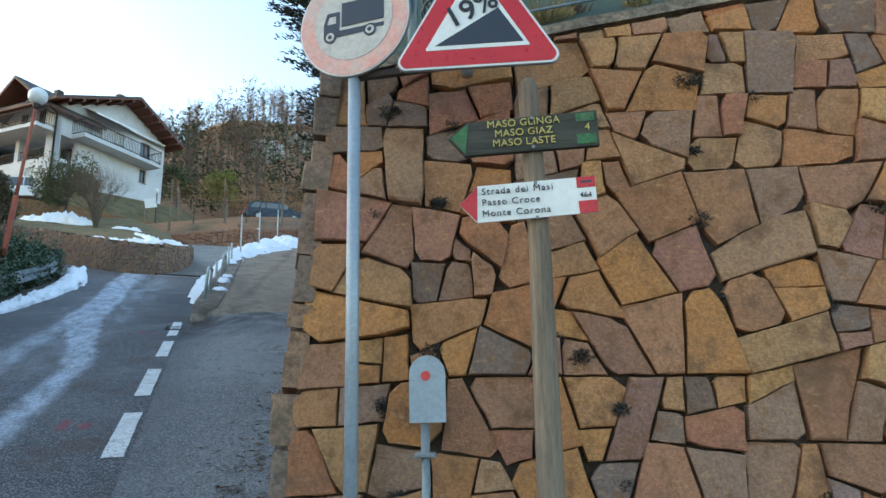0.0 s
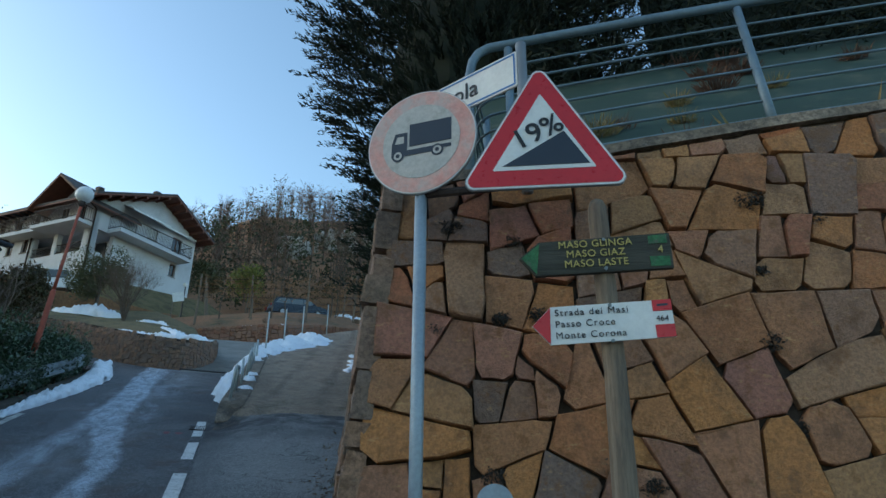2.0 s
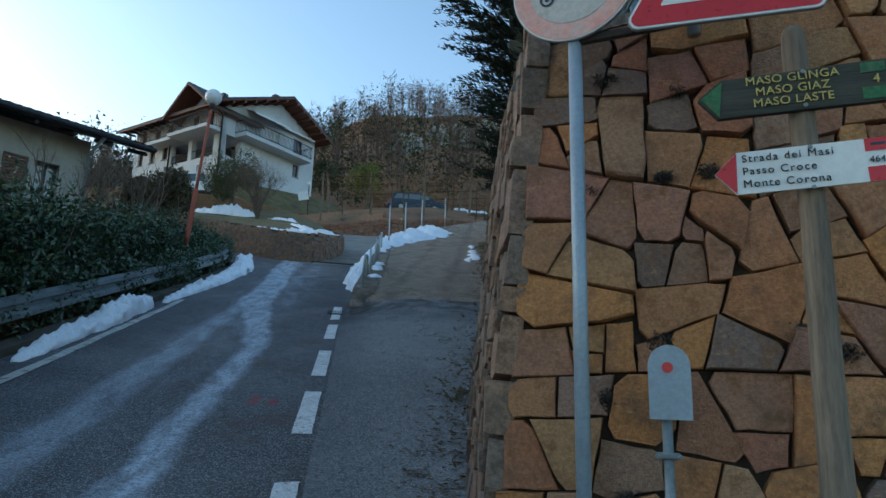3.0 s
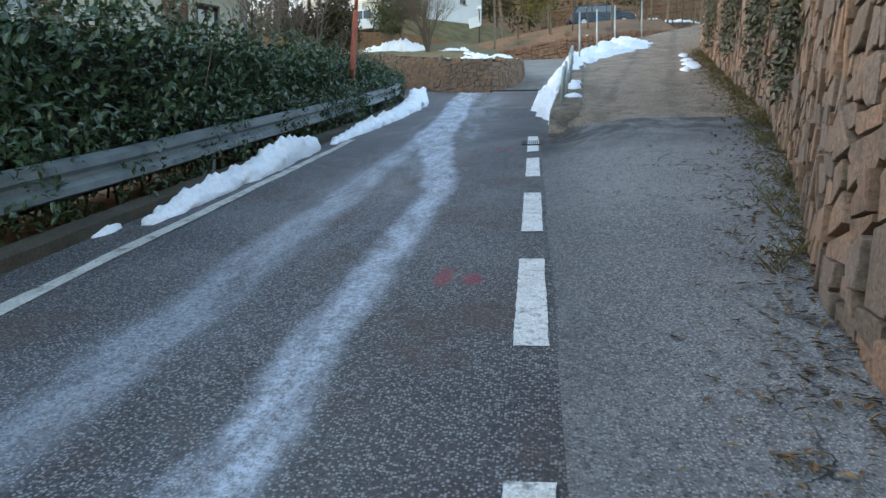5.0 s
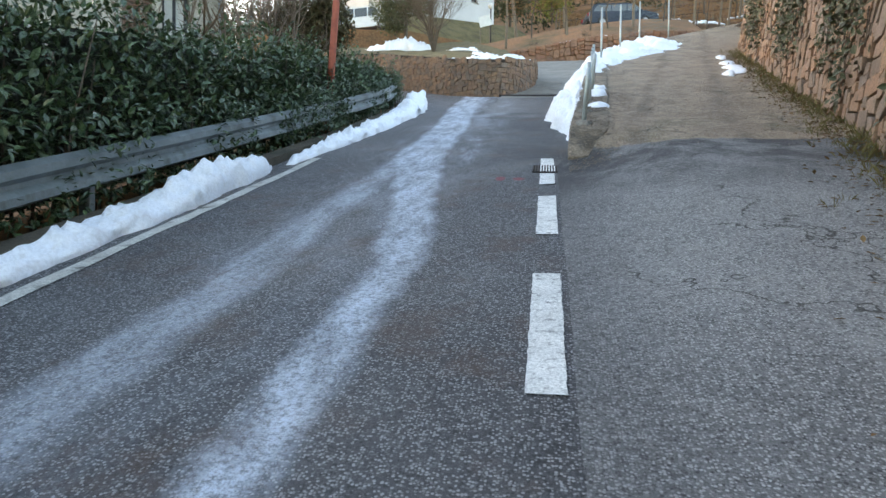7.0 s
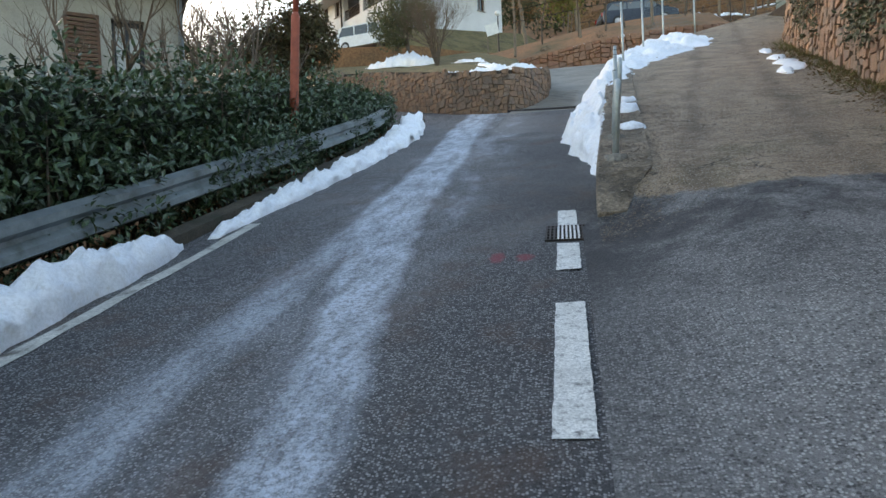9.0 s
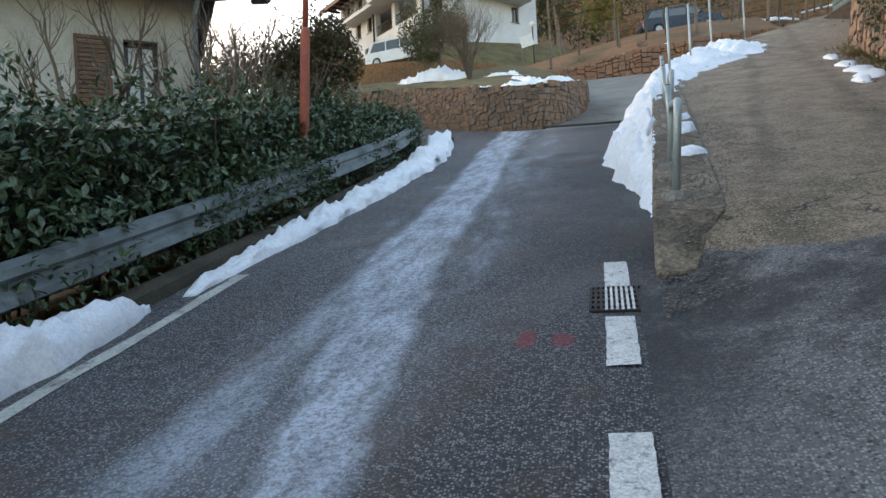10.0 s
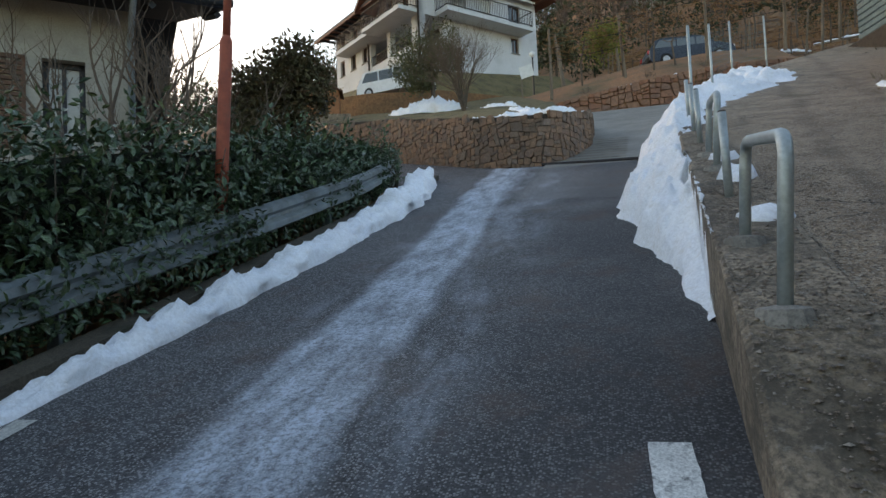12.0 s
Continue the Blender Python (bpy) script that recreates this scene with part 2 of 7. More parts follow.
PORPHYRY = [(0.411, 0.168, 0.049), (0.479, 0.218, 0.071), (0.228, 0.119, 0.103), (0.435, 0.178, 0.055), (0.5, 0.267, 0.098), (0.217, 0.164, 0.175), (0.389, 0.119, 0.038), (0.308, 0.149, 0.131), (0.5, 0.238, 0.082), (0.274, 0.188, 0.141), (0.422, 0.178, 0.098), (0.377, 0.218, 0.098), (0.343, 0.129, 0.077), (0.457, 0.198, 0.066), (0.168, 0.138, 0.138), (0.134, 0.088, 0.069)]
RUBBLE = [(.2, .12, .085), (.26, .15, .09), (.16, .12, .1), (.3, .17, .1), (.2, .15, .12), (.13, .095, .075)]
M_ROAD, M_TRACK = road_mat(), track_mat()
MOTTLE = ((.2, .09, .03), (.5, .3, .13))
M_STONE = mat("porphyry", (.34, .17, .05), (.26, .14, .07), 5, 70, .8, .9, palette=PORPHYRY, dirt=(.17, .09, .045), dirt_scale=5, depth=.016, grain=.55, mottle=MOTTLE)
M_RUBBLE = mat("rubble_stone", (.22, .14, .09), (.16, .11, .085), 5, 40, .85, .7, palette=RUBBLE, dirt=(.1, .08, .055), dirt_scale=6, depth=.015, grain=.8, mottle=((.13, .075, .04), (.32, .22, .14)))
M_RUBBLE_I = mat("rubble_stone_far", (.22, .14, .09), (.16, .11, .085), 5, 40, .85, .7, palette=RUBBLE, island=True, dirt=(.1, .08, .055), dirt_scale=6, depth=.015)
M_REDWALL = mat("red_rubble", (.3, .13, .075), (.22, .12, .08), 3, 14, .9, .8, palette=[(.34, .15, .08), (.24, .12, .08), (.3, .17, .11), (.2, .12, .09)], island=True)
# joint backing, its own dark tone deepened for the shadow between stones
M_JOINT = mat("dark_joint", (.035, .026, .02), (.06, .045, .033), 8, 50, .95, .5)
M_MOSS = mat("dry_moss", (.05, .045, .04), (.09, .075, .06), 20, 90, 1, 1, depth=.02)
M_CONC = mat("worn_concrete", (.3, .235, .17), (.14, .11, .08), 3, 32, .9, 1, dirt=(.07, .06, .045), dirt_scale=2.5, grain=1, mottle=((.07, .058, .045), (.32, .28, .24)))
M_DRIVE = mat("pale_concrete", (.27, .25, .22), (.2, .185, .165), 1.5, 60, .85, .3, dirt=(.13, .12, .1))
M_PAINT = mat("road_paint", (.72, .72, .7), (.6, .6, .58), 6, 90, .7, .4, dirt=(.16, .16, .16), dirt_scale=26)
M_LINE = mat("worn_edge_line", (.55, .54, .5), (.4, .39, .36), 5, 60, .8, .4, dirt=(.1, .09, .08), dirt_scale=7)
M_SNOW = mat("old_snow", (.88, .9, .94), (.82, .85, .91), 4, 45, .7, .7, dirt=(.72, .72, .73), dirt_scale=14, depth=.015, grain=.22)
M_SOIL = mat("hill_soil", (.27, .13, .06), (.17, .095, .048), .6, 9, 1, .8, dirt=(.075, .07, .03), dirt_scale=.35, depth=.05)
M_GRASS = mat("dry_grass_ground", (.16, .12, .055), (.1, .085, .035), 1.2, 30, 1, .8, dirt=(.07, .05, .03), depth=.03)
M_GALV = mat("galvanised_steel", (.27, .31, .32), (.19, .22, .23), 4, 50, .5, .08, metal=.4, dirt=(.12, .13, .12), dirt_scale=2.5, grain=.22)
M_POLE = mat("grey_pole_paint", (.3, .36, .42), (.26, .31, .36), 5, 60, .5, .08, metal=.3, grain=.22)
M_TUBE = mat("tube_rail_metal", (.44, .49, .5), (.35, .39, .39), 8, 50, .45, .1, metal=.45, grain=.22)
M_RAILPAINT = mat("blue_grey_rail", (.17, .23, .28), (.13, .18, .22), 6, 50, .5, .1, metal=.2, grain=.22)
M_RUST = mat("red_rust_paint", (.36, .085, .045), (.26, .06, .035), 7, 40, .7, .3, dirt=(.2, .07, .04), dirt_scale=4, grain=.22)
M_IRON = mat("cast_iron", (.06, .045, .04), (.035, .03, .028), 9, 60, .7, .4, metal=.4)
M_SHAFT_SHADE = mat("black_shaft_shade", (.008, .008, .008), None, 3, 30, 1, 0)
M_LEAF = mat("laurel_leaf", (.026, .046, .022), (.04, .064, .028), 3, 30, .3, .1, palette=[(0.035, 0.066, 0.035), (0.058, 0.097, 0.047), (0.051, 0.09, 0.055), (0.097, 0.153, 0.066), (0.043, 0.078, 0.039), (0.09, 0.105, 0.047)], island=True)
M_IVY = mat("ivy_leaf", (.035, .05, .022), (.05, .06, .025), 3, 30, .6, .1, palette=[(.03, .045, .018), (.05, .06, .025), (.07, .06, .03)], island=True)
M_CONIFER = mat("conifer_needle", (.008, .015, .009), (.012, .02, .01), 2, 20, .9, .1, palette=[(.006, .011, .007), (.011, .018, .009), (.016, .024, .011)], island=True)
M_BARK = mat("grey_bark", (.12, .09, .07), (.075, .06, .045), 9, 50, .95, .7)
M_TWIG = mat("bare_twig", (.16, .115, .085), (.1, .075, .055), 4, 40, .95, .3)
M_DRY = mat("dead_leaf", (.2, .11, .045), (.12, .07, .03), 6, 40, .95, .3, palette=[(.22, .12, .05), (.14, .08, .035), (.28, .19, .09), (.1, .06, .03)], island=True)
M_WOOD = mat("grey_weathered_wood", (.21, .165, .12), (.13, .1, .075), 14, 60, .9, .6, stretch=(1, 1, .08))
M_SIGNWOOD = mat("dark_sign_wood", (.022, .024, .018), (.06, .058, .045), 10, 60, .8, .6, stretch=(.1, .1, 1.3))
M_WALL = mat("pale_render", (.6, .61, .64), (.54, .55, .58), .7, 40, .9, .15, dirt=(.46, .47, .49), dirt_scale=.5, grain=.22)
M_WALL_OLD = mat("old_render", (.4, .385, .345), (.31, .3, .27), 1.2, 40, .95, .3, dirt=(.28, .26, .23), dirt_scale=1, grain=.22)
M_TILE = mat("roof_tile", (.2, .1, .065), (.13, .08, .06), 2, 30, .9, .5, palette=[(.22, .1, .06), (.16, .085, .06), (.12, .08, .065)], island=True)
M_ROOFWOOD = mat("red_brown_eaves", (.16, .055, .03), (.11, .04, .025), 4, 40, .7, .3)
M_ROOFDARK = mat("dark_roof", (.07, .06, .06), (.05, .045, .045), 3, 40, .8, .3)
M_DARKWOOD = mat("dark_eaves_wood", (.03, .035, .045), (.02, .022, .028), 5, 40, .7, .3)
M_SHUTTER = mat("brown_shutter", (.12, .055, .03), (.08, .04, .025), 8, 50, .7, .3)
M_FABRIC = mat("green_slope_fabric", (.03, .056, .042), (.042, .068, .05), 1.5, 60, .8, .3, dirt=(.09, .1, .07), dirt_scale=3)
M_SHED = mat("grey_green_boards", (.12, .17, .18), (.09, .13, .14), 3, 40, .8, .3)


def plain(name, col, rough=.4, metal=0.0, bump=.03, fine=40):
    return mat(name, col, tuple(c * .88 for c in col), 6, fine, rough, bump, metal, grain=.1)


M_SIGNRED = plain("sign_red", (.5, .012, .02), .35)
M_SIGNWHITE = plain("sign_white", (.72, .73, .72), .4)
M_SIGNGREY = mat("faded_sign_face", (.5, .48, .45), (.44, .43, .41), 7, 40, .5, .05, dirt=(.36, .34, .3), dirt_scale=16, grain=.22)
M_SIGNPINK = mat("faded_sign_rim", (.62, .3, .25), (.56, .4, .36), 9, 40, .5, .05, dirt=(.5, .42, .4), dirt_scale=9, grain=.22)
M_SIGNDARK = plain("sign_dark_blue", (.02, .027, .045), .45)
M_TEXT = plain("lettering_black", (.015, .015, .02), .6)
M_YELLOW = plain("lettering_yellow", (.5, .42, .13), .7)
M_GREEN = mat("worn_green_paint", (.03, .12, .05), (.05, .15, .06), 20, 60, .8, .4, dirt=(.1, .1, .08), dirt_scale=25)
M_SIGNBACK = plain("sign_back_aluminium", (.3, .31, .32), .5, .6)
M_BLUE = plain("sign_blue_rim", (.04, .16, .45), .4)
M_CARWHITE = plain("car_white_paint", (.7, .72, .74), .25)
M_CARBLUE = plain("car_blue_paint", (.012, .02, .04), .3, .2)
M_TYRE = plain("tyre_rubber", (.015, .015, .015), .9)
M_RIM = plain("wheel_rim", (.35, .35, .36), .35, .8)
M_LAMPHEAD = plain("frosted_globe", (.75, .77, .78), .25)
M_REDLIGHT = plain("red_lamp_glass", (.35, .01, .01), .2)
M_HUT = plain("orange_wood_hut", (.32, .13, .05), .7)


def glass(name, col):
    m = bpy.data.materials.new(name)
    m.use_nodes = True
    b = m.node_tree.nodes["Principled BSDF"]
    b.inputs["Base Color"].default_value = (*col, 1)
    b.inputs["Roughness"].default_value = .05
    b.inputs["Metallic"].default_value = .0
    b.inputs["Specular IOR Level"].default_value = .9
    return m


M_GLASS = glass("dark_window_glass", (.02, .025, .03))
M_CURTAIN = plain("pale_curtain", (.5, .52, .52), .8)
M_REFLECT = plain("red_reflector", (.55, .04, .04), .4)


# ---- building helpers ----
class Geo:
    """Vertices and faces gathered for one mesh."""

    def __init__(self):
        self.v, self.f, self.smooth = [], [], False

    def add(self, verts, faces):
        n = len(self.v)
        self.v.extend(tuple(p) for p in verts)
        self.f.extend(tuple(n + i for i in f) for f in faces)
        return self

    def box(self, c, s, m=None, ch=0.0):
        """A box about c, chamfered by ch on its four long edges and ends."""
        hx, hy, hz = (a / 2 for a in s)
        ch = min(ch, .49 * min(s))
        ring = [(hx - ch, hy), (hx, hy - ch), (hx, -hy + ch), (hx - ch, -hy), (-hx + ch, -hy), (-hx, -hy + ch), (-hx, hy - ch), (-hx + ch, hy)] if ch else [(hx, hy), (hx, -hy), (-hx, -hy), (-hx, hy)]
        ring = ring[::-1]
        n = len(ring)
        k = 1 - ch / max(hx, hy) if ch else 1
        rows = [(-hz, k), (-hz + ch, 1), (hz - ch, 1), (hz, k)] if ch else [(-hz, 1), (hz, 1)]
        v = [Vector((x * q, y * q, z)) for z, q in rows for x, y in ring]
        f = [tuple(range(n))[::-1], tuple(range(n * (len(rows) - 1), n * len(rows)))]
        for r in range(len(rows) - 1):
            f += [(r * n + i, r * n + (i + 1) % n, (r + 1) * n + (i + 1) % n, (r + 1) * n + i) for i in range(n)]
        m = Matrix.Translation(c) @ (m or Matrix())
        return self.add([m @ p for p in v], f)

    def tube(self, pts, r, n=8, cap=True):
        """A tube along pts, with one radius or one for each point."""
        pts = [Vector(p) for p in pts]
        rs = r if isinstance(r, (list, tuple)) else [r] * len(pts)
        v, side = [], None
        for i, p in enumerate(pts):
            d = (pts[min(i + 1, len(pts) - 1)] - pts[max(i - 1, 0)]).normalized()
            if side is None:
                side = d.cross((0, 0, 1))
                if side.length < .01:
                    side = Vector((1, 0, 0))
            side = (side - d * side.dot(d)).normalized()
            up = d.cross(side)
            v += [p + (side * math.cos(a) + up * math.sin(a)) * rs[i] for a in (2 * math.pi * k / n for k in range(n))]
        f = [(i * n + k, i * n + (k + 1) % n, (i + 1) * n + (k + 1) % n, (i + 1) * n + k) for i in range(len(pts) - 1) for k in range(n)]
        if cap:
            f += [tuple(range(n))[::-1], tuple(range((len(pts) - 1) * n, len(pts) * n))]
        return self.add(v, f)

    def weld(self):
        """Joins vertices that lie on one another."""
        seen, index, v = {}, [], []
        for p in self.v:
            k = tuple(round(q, 4) for q in p)
            if k not in seen:
                seen[k] = len(v)
                v.append(p)
            index.append(seen[k])
        self.v, self.f = v, [tuple(index[i] for i in f) for f in self.f]
        return self

    def plate(self, poly, m, d=.003, inset=0.0):
        """A flat plate: poly in the plane x, z of m, its front towards -y, d thick."""
        n = len(poly)
        v = [m @ Vector((x, 0, z)) for x, z in poly] + [m @ Vector((x, d, z)) for x, z in poly]
        return self.add(v, [tuple(range(n)), tuple(range(n, 2 * n))[::-1]] + [(i, n + i, n + (i + 1) % n, (i + 1) % n) for i in range(n)])


def mesh_of(name, g, material):
    me = bpy.data.meshes.new(name)
    me.from_pydata(g.v, [], g.f)
    if g.smooth:
        me.polygons.foreach_set("use_smooth", [True] * len(me.polygons))
    me.materials.append(material)
    me.update()
    return me


def part(name, g, material, parent=None, label="", smooth=False):
    """One mesh object from gathered geometry, under its thing or part."""
    g.smooth = smooth
    ob = new(name, mesh_of(name, g, material))
    if parent is not None:
        ob.parent = parent
        if parent.type == "EMPTY":
            ob.matrix_parent_inverse = Matrix.Translation(-parent.location)
    if label:
        ob["label"] = label
    return ob


def thing(name, at, label, category, group="", kind=""):
    ob = new(name)
    ob.location = at
    ob.empty_display_size = .1
    return tagged(ob, label, category, group, kind)


def fix(ob, kind="structure", label="", category=""):
    return tagged(ob, label, category, "", kind)


def words(name, text, m, size, material, parent, depth=.0015, align="LEFT", spacing=1.0, squash=1.0):
    """Lettering in the built-in font, as a mesh that stands on the plane x, z of m."""
    cu = bpy.data.curves.new(name, "FONT")
    cu.body, cu.size, cu.align_x, cu.extrude, cu.space_character = text, size, align, depth, spacing
    tmp = new(name, cu)
    deps = bpy.context.evaluated_depsgraph_get()
    me = bpy.data.meshes.new_from_object(tmp.evaluated_get(deps))
    bpy.data.objects.remove(tmp)
    me.transform(m @ Matrix.Diagonal((squash, 1, 1, 1)).to_4x4() @ pose(0, 0, 0, 90))
    me.materials.clear()
    me.materials.append(material)
    ob = new(name, me)
    ob.parent = parent
    return ob


rng = random.Random(4)


def nz(x, y, z=0.0, s=1.0):
    return noise.noise(Vector((x * s, y * s, z * s)))


# ---- ground, road and track ----
def G(x, y):
    """Height of the main road."""
    return .25 * y + (.0018 * y * y if y > 0 else 0)


def T(x, y):
    """Height of the steeper track that forks off."""
    return G(x, y) + .065 * max(0, y + 5.4)


def drive(x, y):
    return G(x, 9.5) + (y - 9.5) * .34


def smooth(a, b, v):
    k = min(1, max(0, (v - a) / (b - a)))
    return k * k * (3 - 2 * k)


def hill(x, y):
    """The ground at large: it follows the road and climbs to the wooded hillside."""
    if y < 11:
        z = G(x, y) - .14 - .9 * smooth(-5.5, -9, x)
    else:
        z = 2.83 + (min(y, 45) - 11) * .325
    if y > 45:
        k = .27 + .3 * smooth(-30, 5, x) + .06 * smooth(5, 40, x)
        z += (min(y, 112) - 45) * k
    z += (nz(x, y, 0, .05) * 2.5 + nz(x, y, 3, .2) * .5) * smooth(26, 60, y)
    return z - (0 if y > -20 else .6 * smooth(-20, -60, y))


def sheet(name, xs, ys, f, material, parent=None, cut=None):
    g = Geo()
    ny = len(ys)
    keep = [[True] * ny for _ in xs]
    g.v = [(x, y, f(x, y)) for x in xs for y in ys]
    for i in range(len(xs) - 1):
        for j in range(ny - 1):
            if cut and cut((xs[i] + xs[i + 1]) / 2, (ys[j] + ys[j + 1]) / 2):
                continue
            g.f.append((i * ny + j, (i + 1) * ny + j, (i + 1) * ny + j + 1, i * ny + j + 1))
    return part(name, g, material, parent, smooth=True)


def steps(*spans):
    out = []
    for a, b, n in spans:
        out += [a + (b - a) * i / n for i in range(n)]
    return out + [spans[-1][1]]


XS = steps((-900, -160, 6), (-160, -40, 24), (-40, 40, 80), (40, 160, 24), (160, 900, 6))
YS = steps((-900, -60, 6), (-60, 8, 68), (8, 60, 80), (60, 120, 30), (120, 900, 8))
fix(sheet("ground", XS, YS, hill, M_SOIL), "structure", "brown winter hillside of soil and dry grass", "ground")


def road_left(y):
    return -3.05 if y < 8 else -3.05 - (y - 8) ** 1.35 * 1.15


def kerb_x(y):
    """The line of the low concrete edge between road and track."""
    return .26 + .08 * max(0, y + .5) + (.03 * (y - 6) ** 2 if y > 6 else 0)


def strip(name, left, right, ys, f, material, n=10, thick=0.0):
    g = Geo()
    for y in ys:
        for k in range(n + 1):
            x = left(y) + (right(y) - left(y)) * k / n
            g.v.append((x, y, f(x, y)))
    m = n + 1
    g.f = [(j * m + k, j * m + k + 1, (j + 1) * m + k + 1, (j + 1) * m + k) for j in range(len(ys) - 1) for k in range(n)]
    return part(name, g, material, smooth=True)


def road_z(x, y):
    return G(x, y) + .012 * nz(x, y, 1, .7)


def wall_x(y):
    """Foot of the rubble wall along the track."""
    pts = ((-9.3, .87), (-6.3, 1.4), (-4, 2.15), (-1, 2.95), (2, 3.5), (6, 4.15), (9.8, 4.75), (14, 6.6), (30, 14))
    for (a, p), (b, q) in zip(pts, pts[1:]):
        if y <= b:
            return p + (q - p) * max(0, (y - a) / (b - a))
    return pts[-1][1]


def track_z(x, y):
    """Joins the road without a step below the kerb's nose."""
    if y < -.85:
        k = smooth(.1, 1.3, x)
    else:
        k = smooth(.1, 1.3, x) + (1 - smooth(.1, 1.3, x)) * smooth(-.85, .0, y)
    return G(x, y) + (T(x, y) - G(x, y)) * k + .015 * nz(x, y, 5, .9) * smooth(.15, .7, x)


fix(strip("road", road_left, lambda y: .16 if y < -.65 else kerb_x(y) + .01 if y < 9.4 else 1.0 - (y - 9.4) * 1.2, steps((-40, -12, 14), (-12, 12, 80), (12, 15, 8)), road_z, M_ROAD, 14), "structure", "grey asphalt road with streaks of ice and salt", "road")
fix(strip("track", lambda y: .155 if y < -.5 else kerb_x(y) + .12, lambda y: wall_x(y) + .25 if y > -9.3 else 4 + (-9.3 - y) * .4, steps((-40, -12, 14), (-12, 10, 70), (10, 26, 30)), track_z, M_TRACK, 14), "structure", "steep track of patched asphalt and soil-covered concrete", "road")
fix(strip("driveway", lambda y: -1.15 + max(0, y - 9.5) * .12 - max(0, y - 15) ** 2 * .35, lambda y: kerb_x(min(y, 9.5)) + .1 + max(0, y - 9.5) * .42, steps((9.3, 19, 30)), lambda x, y: drive(x, y) + .02, M_DRIVE, 8), "structure", "pale concrete driveway with grooves", "road")

# grooves pressed across the driveway's foot
for k in range(9):
    y = 9.95 + k * .3
    xa, xb = -1.0 + k * .03, .3 + k * .02
    g = Geo()
    g.add([(xa, y, drive(0, y) + .03), (xb, y - .15, drive(0, y - .15) + .03), (xb, y - .09, drive(0, y - .09) + .03), (xa, y + .06, drive(0, y + .06) + .03)], [(0, 1, 2, 3)])
    fix(part("groove", g, M_CONC), "structure", "shallow groove pressed across the concrete driveway", "groove")
g = Geo()
g.tube([(-1.2, 9.72, G(0, 9.72) + .03), (-.3, 9.5, G(0, 9.5) + .03), (1.0, 9.3, G(0, 9.3) + .03)], .035, 6)
fix(part("drain_channel", g, M_IRON), "structure", "dark drain channel across the driveway's foot", "drain")


def strip_paint(name, x0, x1, y0, y1, label):
    """One dash, laid in short lengths so that it follows the road."""
    g = Geo()
    n = max(8, int((y1 - y0) * 26))
    for i in range(n + 1):
        y = y0 + (y1 - y0) * i / n
        for x, u in ((x0 + rng.uniform(-.003, .003), .006), (x1 + rng.uniform(-.003, .003), .006)):
            g.v.append((x, y + rng.uniform(-.004, .004), max(road_z(x, y), track_z(x, y) if x > .1 and y < -1.4 else -99) + u))
    g.f = [(2 * i, 2 * i + 1, 2 * i + 3, 2 * i + 2) for i in range(n)]
    return tagged(part(name, g, M_PAINT), label, "road marking", "dashed line", "structure")


for y0, y1 in ((-1.5, -.94), (-.48, 0), (-3.2, -2.02), (-5.2, -3.98), (-6.92, -5.8), (-9.0, -7.75), (-11.2, -9.95)):
    strip_paint("dash", -.015, .125, y0, y1, "worn white dash of road paint on asphalt")
g = Geo()
for i in range(61):
    y = -14 + i * .235
    x = -2.62 - .02 * (y + 2)
    for dx in (-.055, .055):
        g.v.append((x + dx + rng.uniform(-.012, .012), y, road_z(x, y) + .006))
g.f = [(2 * i, 2 * i + 1, 2 * i + 3, 2 * i + 2) for i in range(60)]
fix(part("edge_line", g, M_LINE), "structure", "worn white edge line along the asphalt road", "road marking")

def grate(at, w, d, nx, ny, slope, label):
    """A cast-iron gully grate of slotted bars; a flat black sheet stands for the shade below."""
    root = thing("drain_grate", at, label, "drain grate")
    x0, y0, z0 = at
    tilt = Matrix.Translation(at) @ pose(0, 0, 0, math.degrees(math.atan(slope)))
    g = Geo()
    for sx, sy, cx, cy in ((w, .014, 0, -d / 2), (w, .014, 0, d / 2), (.014, d, -w / 2, 0), (.014, d, w / 2, 0)):
        g.box((0, 0, 0), (sx, sy, .02), tilt @ Matrix.Translation((cx, cy, .005)), .004)
    part("frame", g, M_IRON, root)
    # flat black sheet close under the bars, painted as the darkness below them
    g = Geo()
    g.add([tilt @ Vector((x, y, -.004)) for x, y in ((-w / 2, -d / 2), (w / 2, -d / 2), (w / 2, d / 2), (-w / 2, d / 2))], [(0, 1, 2, 3)])
    part("shaft_shade", g, M_SHAFT_SHADE, root)
    for i in range(1, nx):
        g = Geo()
        x = -w / 2 + w * i / nx
        g.box((0, 0, 0), (w / nx * .5, d, .018), tilt @ Matrix.Translation((x, 0, .007)), .003)
        part("bar", g, M_PAINT if abs(x0 + x - .055) < .075 and ny < 6 else M_IRON, root)
    for j in range(1, ny):
        g = Geo()
        g.box((0, 0, 0), (w, d / ny * .3, .016), tilt @ Matrix.Translation((0, -d / 2 + d * j / ny, .0065)), .003)
        part("cross_bar", g, M_IRON, root)
    return root


grate((.06, -.68, G(0, -.68) - .008), .3, .38, 11, 5, .25, "slotted cast-iron gully grate crossed by white paint")
grate((-2.45, -7.6, G(0, -7.6) + .004), .5, .8, 12, 9, .25, "dark cast-iron gully grate beside the edge line")

